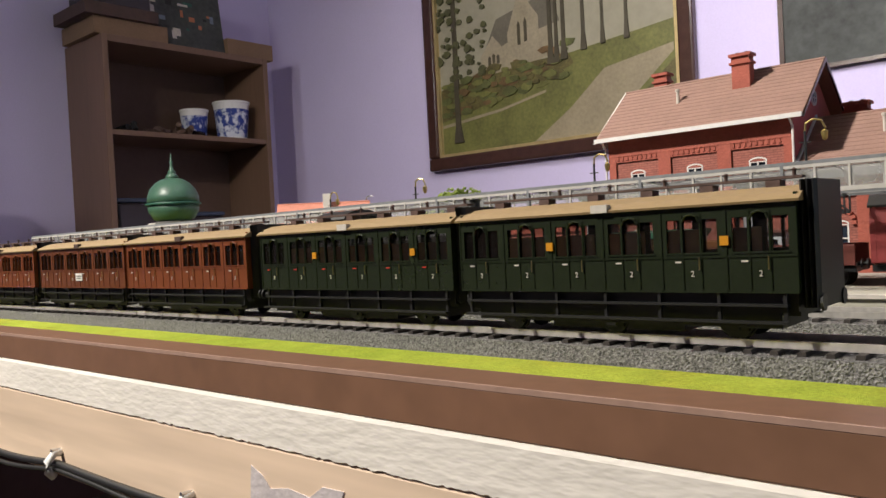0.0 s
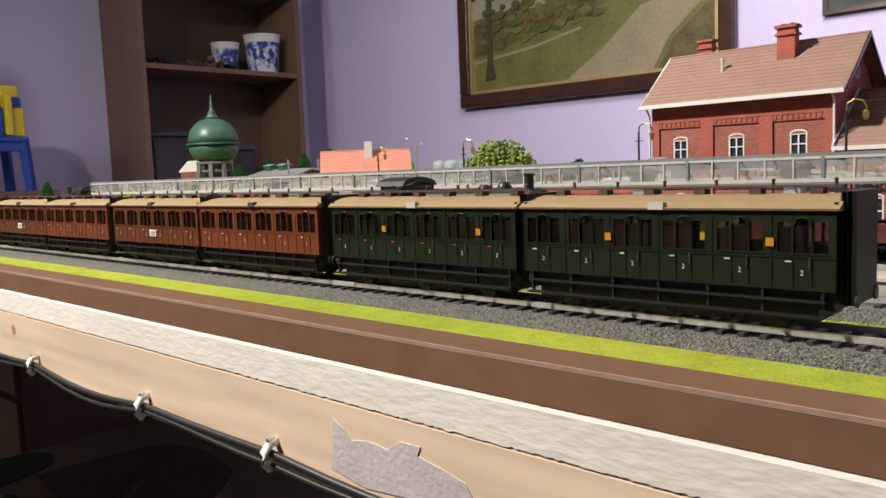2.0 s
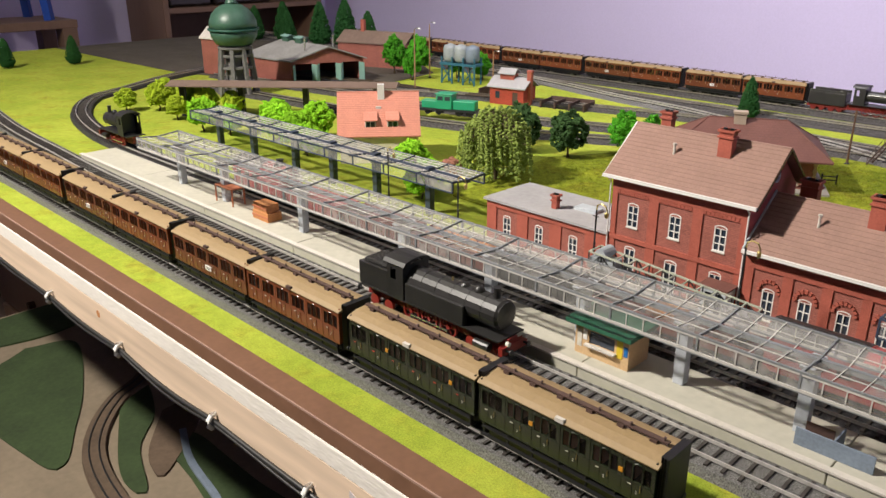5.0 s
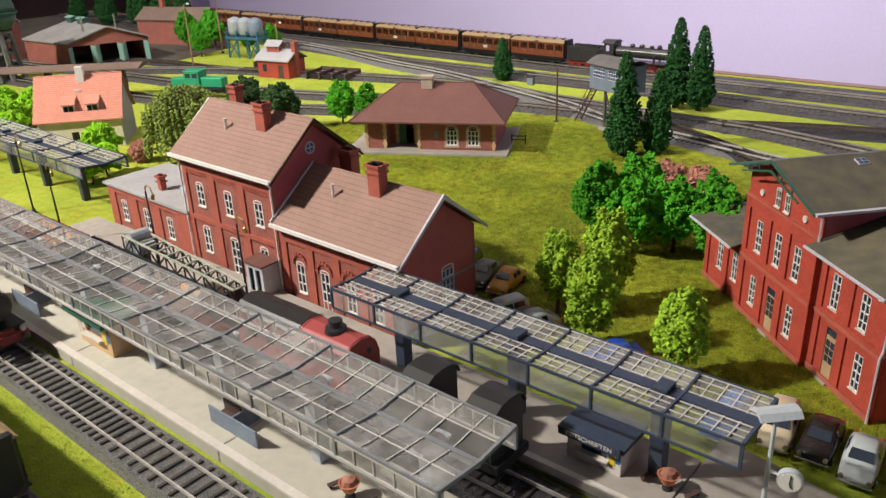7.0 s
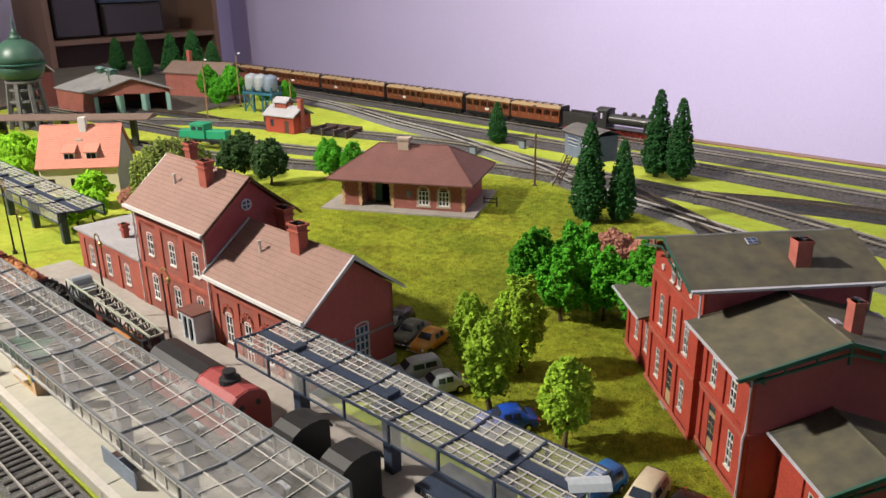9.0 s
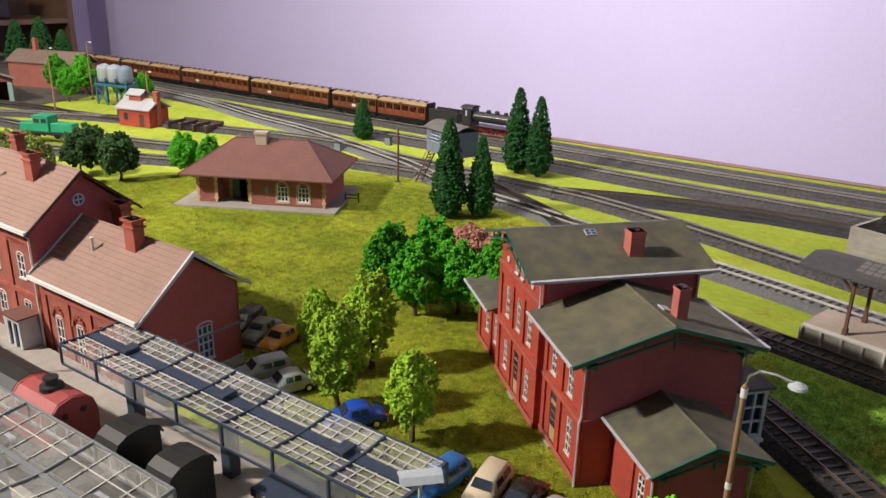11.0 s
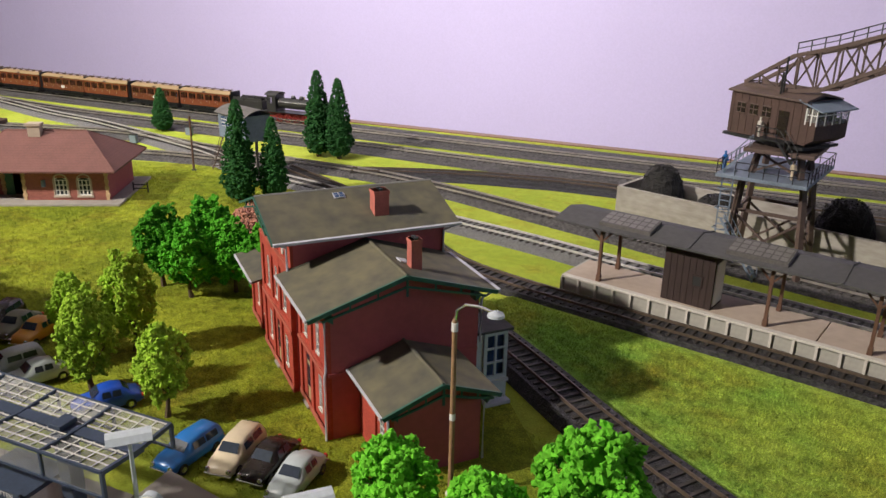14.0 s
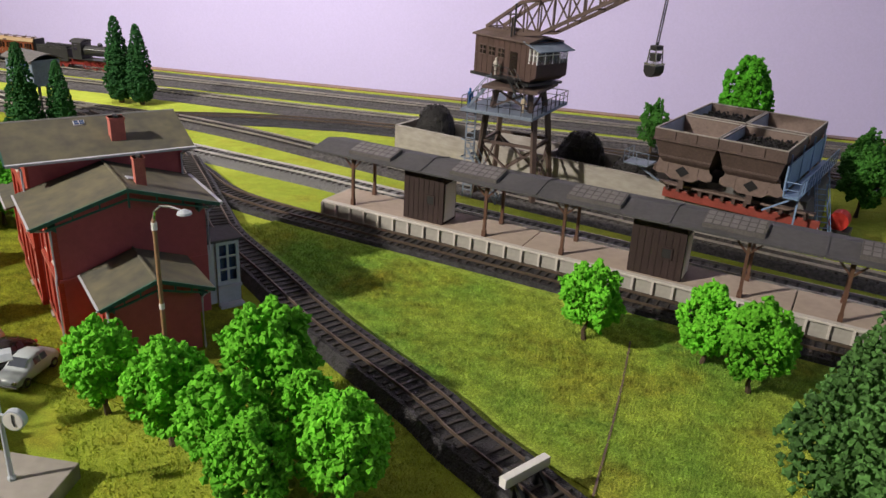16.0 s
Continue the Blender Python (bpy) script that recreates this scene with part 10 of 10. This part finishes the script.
def drawer_chest():
    d = thing("drawer_chest", "brown wooden chest of drawers below the table", "chest of drawers", flat(0, -2.35, 0.30))
    part("carcass", Mb().box(0, 0.68, 0.012, 0.42, FLOOR, -0.22), M["shelf_dark"], d, bevel=0.004)
    for k in range(4):
        z = FLOOR + 0.04 + k * 0.172
        q = part("drawer", Mb().box(0.02, 0.66, 0, 0.0119, z, z + 0.155), M["shelf_wood"], d, bevel=0.003)
        part("knob", Mb().cyl((0.34, -0.018, z + 0.08), (0.34, 0, z + 0.08), 0.012, 12), M["frame_wood"], q)


drawer_chest()


# ---- the room's furniture ----
def bookcase():
    b = thing("bookcase", "brown veneered open bookcase against the wall", "bookcase")
    x0, x1, y0, y1, zt = -2.90, -3.235, 1.244, 2.040, 0.925
    part("side_panel", Mb().box(x1, x0, y0, y0 + 0.025, FLOOR, zt), M["shelf_wood"], b, bevel=0.002)
    part("side_panel", Mb().box(x1, x0, y1 - 0.025, y1, FLOOR, zt), M["shelf_wood"], b, bevel=0.002)
    part("top_panel", Mb().box(x1, x0, y0 + 0.0251, y1 - 0.0251, zt - 0.028, zt), M["shelf_wood"], b, bevel=0.002)
    part("back_board", Mb().box(x1, x1 + 0.008, y0 + 0.0251, y1 - 0.0251, FLOOR, zt - 0.0281), M["shelf_dark"], b)
    for z in (0.545, 0.052, -0.30, -0.65):
        part("shelf", Mb().box(x1 + 0.0081, x0 - 0.004, y0 + 0.0251, y1 - 0.0251, z - 0.022, z), M["shelf_wood"], b, bevel=0.002)
    for y, r, hh in ((1.895, 0.082, 0.165), (1.735, 0.062, 0.125)):
        t = thing("paper_tub", "white paper tub with a blue printed pattern", "tub", flat(0, -3.0 if r > 0.07 else -3.06, y, 0.5452))
        part("body", Mb().lathe([(r * 0.8, 0), (r, hh), (r * 0.95, hh), (r * 0.78, 0.004)], 26), M["white"], t, smooth=False)
        part("band", Mb().lathe([(r * 0.815, hh * 0.06), (r * 0.972, hh * 0.84), (r * 0.965, hh * 0.84)], 26, cap=False), M["tub_print"], t, "blue printed band")
        part("rim", Mb().lathe([(r * 1.0, hh), (r * 1.05, hh + 0.002), (r * 1.05, hh + 0.010), (r * 0.2, hh + 0.012)], 26), M["white"], t, "white lid")
    rng = random.Random(3)
    for i, (y, w, h, k) in enumerate(((1.40, 0.11, 0.05, "black_steel"), (1.53, 0.09, 0.04, "dark_brown"), (1.63, 0.08, 0.055, "shelf_dark"), (1.70, 0.05, 0.04, "black_car"))):
        bx = Mb()
        for _ in range(5):
            bx.cyl((rng.uniform(-0.06, 0.06), rng.uniform(-w / 2, w / 2), 0.012), (rng.uniform(-0.06, 0.06), rng.uniform(-w / 2, w / 2), rng.uniform(0.02, h)), 0.012, 8)
        whole("dark_bundle", bx, M[k], "dark odds and ends lying on the shelf", "clutter", flat(0, -3.02, y, 0.5455))
    for y, w, d, h in ((1.29, 0.20, 0.22, 0.20), (1.50, 0.28, 0.24, 0.14)):
        part_y = thing("storage_box", "dark box standing on the lower shelf", "box", flat(0, -3.05, y, 0.0522))
        part("body", Mb().box(-d / 2, d / 2, 0, w, 0, h), M["black_car"], part_y, bevel=0.012)
        part("lid", Mb().box(-d / 2 - 0.003, d / 2 + 0.003, -0.003, w + 0.003, h, h + 0.018), M["blue_post"], part_y, bevel=0.004)
    p = thing("box_stack", "flat cardboard boxes stacked on the bookcase", "box", flat(0, -3.06, 1.22, zt))
    part("box", Mb().box(-0.14, 0.15, 0, 0.32, 0.0003, 0.07), M["cardboard"], p, bevel=0.002)
    part("box", Mb().box(-0.12, 0.17, -0.04, 0.27, 0.0705, 0.12), M["dark_brown"], p, bevel=0.002)
    part("box", Mb().box(-0.10, 0.16, 0.02, 0.24, 0.1205, 0.20), M["black_car"], p, bevel=0.002)
    q = thing("cardboard_box", "tan cardboard box on the bookcase", "box", flat(0, -3.04, 1.84, zt))
    part("body", Mb().box(-0.10, 0.12, 0, 0.25, 0.0003, 0.075), M["cardboard"], q, bevel=0.002)
    r = thing("poster_board", "dark printed picture leaning on the bookcase top", "picture", pose(-2.94, 1.44, zt + 0.0005, 0, -8, 0))
    part("board", Mb().box(-0.008, 0, 0, 0.40, 0, 0.30), M["canvas"], r)
    rng = random.Random(8)
    for k in range(26):
        y, z, w, h = rng.uniform(0.01, 0.36), rng.uniform(0.01, 0.27), rng.uniform(0.01, 0.05), rng.uniform(0.008, 0.035)
        part("printed_patch", Mb().box(0.0001, 0.0006 + 0.00002 * k, y, min(0.398, y + w), z, min(0.298, z + h)), M[("paper", "ink", "terracotta", "steel_grey", "green_trim", "white_dirty")[k % 6]], r)
    v = thing("dark_cabinet", "tall dark cabinet side beside the wall", "cabinet")
    part("body", Mb().box(-3.23, -2.98, 0.20, 0.575, FLOOR, 0.62), M["grey_post"], v, bevel=0.004)
    for z in (-0.1, 0.1, 0.3, 0.5):
        part("drawer_gap", Mb().box(-2.9799, -2.978, 0.21, 0.57, z, z + 0.012), M["ink"], v)


bookcase()


def plastic_chairs():
    b = thing("wooden_bench", "pine bench under the plastic chairs", "bench")
    part("seat", Mb().box(-2.97, -2.70, -0.10, 0.817, 0.022, 0.050), M["shelf_wood"], b, bevel=0.003)
    for x in (-2.95, -2.745):
        for y in (-0.06, 0.762):
            part("leg", Mb().box(x - 0.02, x + 0.045, y, y + 0.05, FLOOR, 0.022), M["shelf_wood"], b)
    c = thing("stacked_stool", "stack of blue and yellow plastic children's stools", "stool", flat(0, -2.84, 0.62, 0.0505))
    part("seat", Mb().box(-0.11, 0.11, -0.125, 0.125, 0.165, 0.185), M["blue_plastic"], c, bevel=0.008)
    part("apron", Mb().box(0.09, 0.105, -0.118, 0.118, 0.135, 0.166), M["blue_plastic"], c, bevel=0.004)
    for x in (-0.09, 0.095):
        for y in (-0.108, 0.108):
            part("leg", Mb().bar((x * 1.1, y * 1.08, 0.0), (x, y, 0.166), 0.026), M["blue_plastic"], c)
    for row, (z, h) in enumerate(((0.186, 0.10), (0.255, 0.07), (0.315, 0.05))):
        for k in range(4):
            y = -0.10 + k * 0.066
            col = "yellow_plastic" if (k + row) % 2 else "blue_plastic"
            part("backrest", Mb().box(-0.02 - 0.02 * row, 0.03 + 0.02 * (2 - row), y - 0.030, y + 0.030, z, z + h), M[col], c, bevel=0.007)
    for y in (-0.118, -0.02, 0.075):
        part("armrest", Mb().box(0.0, 0.085, y - 0.012, y + 0.012, 0.19, 0.33), M["yellow_plastic"], c, bevel=0.006)


plastic_chairs()


def church_picture():
    x0, x1, z0, z1, y = -2.118, -0.920, 0.325, 1.14, 2.318
    p = thing("framed_painting", "framed landscape painting of a stone church and trees", "painting", Matrix.Translation((0, y, 0)))
    t = 0.055
    for a, b, c, d in ((x0, x1, z0, z0 + t), (x0, x1, z1 - t, z1), (x0, x0 + t, z0 + t, z1 - t), (x1 - t, x1, z0 + t, z1 - t)):
        part("frame_bar", Mb().box(a, b, -0.040, 0, c, d), M["frame_wood"], p, "dark polished frame", bevel=0.008)
    g = 0.012
    a0, a1, c0, c1 = x0 + t, x1 - t, z0 + t, z1 - t
    for a, b, c, d in ((a0, a1, c0, c0 + g), (a0, a1, c1 - g, c1), (a0, a0 + g, c0 + g, c1 - g), (a1 - g, a1, c0 + g, c1 - g)):
        part("gilt_bar", Mb().box(a, b, -0.030, -0.002, c, d), M["gilt"], p, "gilt inner edge")
    cv = part("canvas", Mb().box(a0 + g, a1 - g, -0.014, -0.002, c0 + g, c1 - g), M["paint_sky"], p)
    n = [0]

    def dab(poly, key):
        n[0] += 1
        o = -0.0142 - 0.00006 * n[0]
        part("painted_shape", Mb().prism(poly, "y", o, -0.0141), M[key], cv)
    L, R, B, T = a0 + g + 0.001, a1 - g - 0.001, c0 + g + 0.001, c1 - g - 0.001
    w, h = R - L, T - B

    def q(*uv):
        return [(L + u * w, B + v * h) for u, v in uv]
    dab(q((0, 0), (1, 0), (1, 0.52), (0.6, 0.46), (0.3, 0.40), (0, 0.38)), "paint_field")
    dab(q((0, 0.20), (0.30, 0.28), (0.52, 0.34), (0.62, 0.40), (0.60, 0.46), (0.30, 0.46), (0, 0.40)), "paint_hedge")
    dab(q((0.230, 0.430), (0.530, 0.470), (0.530, 0.670), (0.250, 0.590)), "paint_stone")
    dab(q((0.220, 0.550), (0.290, 0.750), (0.530, 0.830), (0.570, 0.650), (0.370, 0.610)), "paint_roof")
    dab(q((0.210, 0.430), (0.320, 0.450), (0.320, 0.570), (0.270, 0.660), (0.210, 0.550)), "paint_stone")
    dab(q((0.340, 0.450), (0.480, 0.480), (0.480, 0.710), (0.400, 0.890), (0.340, 0.650)), "paint_stone")
    for u, v in ((0.245, 0.490), (0.265, 0.500), (0.285, 0.490), (0.385, 0.570), (0.415, 0.580)):
        k = 0.055 if u < 0.37 else 0.14
        dab(q((u, v), (u + 0.014, v), (u + 0.014, v + k * 0.8), (u + 0.007, v + k), (u, v + k * 0.8)), "paint_trunk")
    dab(q((0.44, 0.0), (0.78, 0.0), (0.84, 0.16), (0.99, 0.36), (0.99, 0.40), (0.74, 0.34), (0.60, 0.16)), "paint_path")
    dab(q((0.0, 0.16), (0.30, 0.21), (0.50, 0.27), (0.50, 0.285), (0.30, 0.225), (0, 0.18)), "paint_path")
    dab(q((0.80, 0.0), (1, 0), (1, 0.33), (0.86, 0.15)), "paint_hedge")
    rng = random.Random(31)
    for k in range(110):
        u = rng.uniform(0.02, 0.60)
        v = 0.22 + 0.18 * u + rng.uniform(0.0, 0.20)
        r = rng.uniform(0.012, 0.035)
        dab(q(*[(max(0.001, u + 1.4 * r * math.cos(i * 1.047 + k) * rng.uniform(0.5, 1)), v + r * math.sin(i * 1.047 + k) * rng.uniform(0.5, 1)) for i in range(6)]), ("paint_rust", "paint_olive", "paint_hedge", "paint_field", "paint_olive")[k % 5])
    for u, wd, base in ((0.085, 0.024, 0.06), (0.53, 0.016, 0.42), (0.555, 0.012, 0.42), (0.585, 0.014, 0.43), (0.665, 0.012, 0.46), (0.74, 0.009, 0.47), (0.83, 0.010, 0.47)):
        dab(q((u - wd, base), (u + wd, base), (u + wd * 0.5, base + 0.10), (u + wd * 0.35, 1), (u - wd * 0.35, 1), (u - wd * 0.5, base + 0.10)), "paint_trunk")
    rng = random.Random(12)
    for k in range(120):
        u, v, r = rng.uniform(0.0, 0.24) if k < 60 else rng.uniform(0.48, 0.90), rng.uniform(0.45, 0.97) if k < 60 else rng.uniform(0.80, 0.98), rng.uniform(0.008, 0.024)
        dab(q(*[(min(0.999, max(0.001, u + r * math.cos(i * 1.047 + k) * rng.uniform(0.6, 1))), min(0.999, v + 1.3 * r * math.sin(i * 1.047 + k) * rng.uniform(0.6, 1))) for i in range(6)]), "paint_leaf")
    s = thing("dark_picture", "dark grey landscape picture in a thin black frame", "painting", Matrix.Translation((0, 2.318, 0)))
    part("canvas", Mb().box(-0.64, -0.10, -0.012, 0, 0.50, 1.10), M["canvas"], s)
    for a, b, c, d in ((-0.655, -0.085, 0.488, 0.50), (-0.655, -0.64, 0.50, 1.10), (-0.10, -0.085, 0.50, 1.10), (-0.655, -0.085, 1.10, 1.112)):
        part("frame_bar", Mb().box(a, b, -0.020, 0, c, d), M["frame_wood"], s)
    part("boat_mark", Mb().box(-0.44, -0.36, -0.0128, -0.0121, 0.80, 0.806).box(-0.42, -0.415, -0.0128, -0.0121, 0.806, 0.88).box(-0.35, -0.345, -0.0128, -0.0121, 0.77, 0.90), M["white_dirty"], s, "pale painted strokes")


church_picture()
# ---- sleepers, one by one ----
for track_thing, m in SLEEPERS:
    part("sleeper", sleeper_mesh, None, track_thing, m=m)
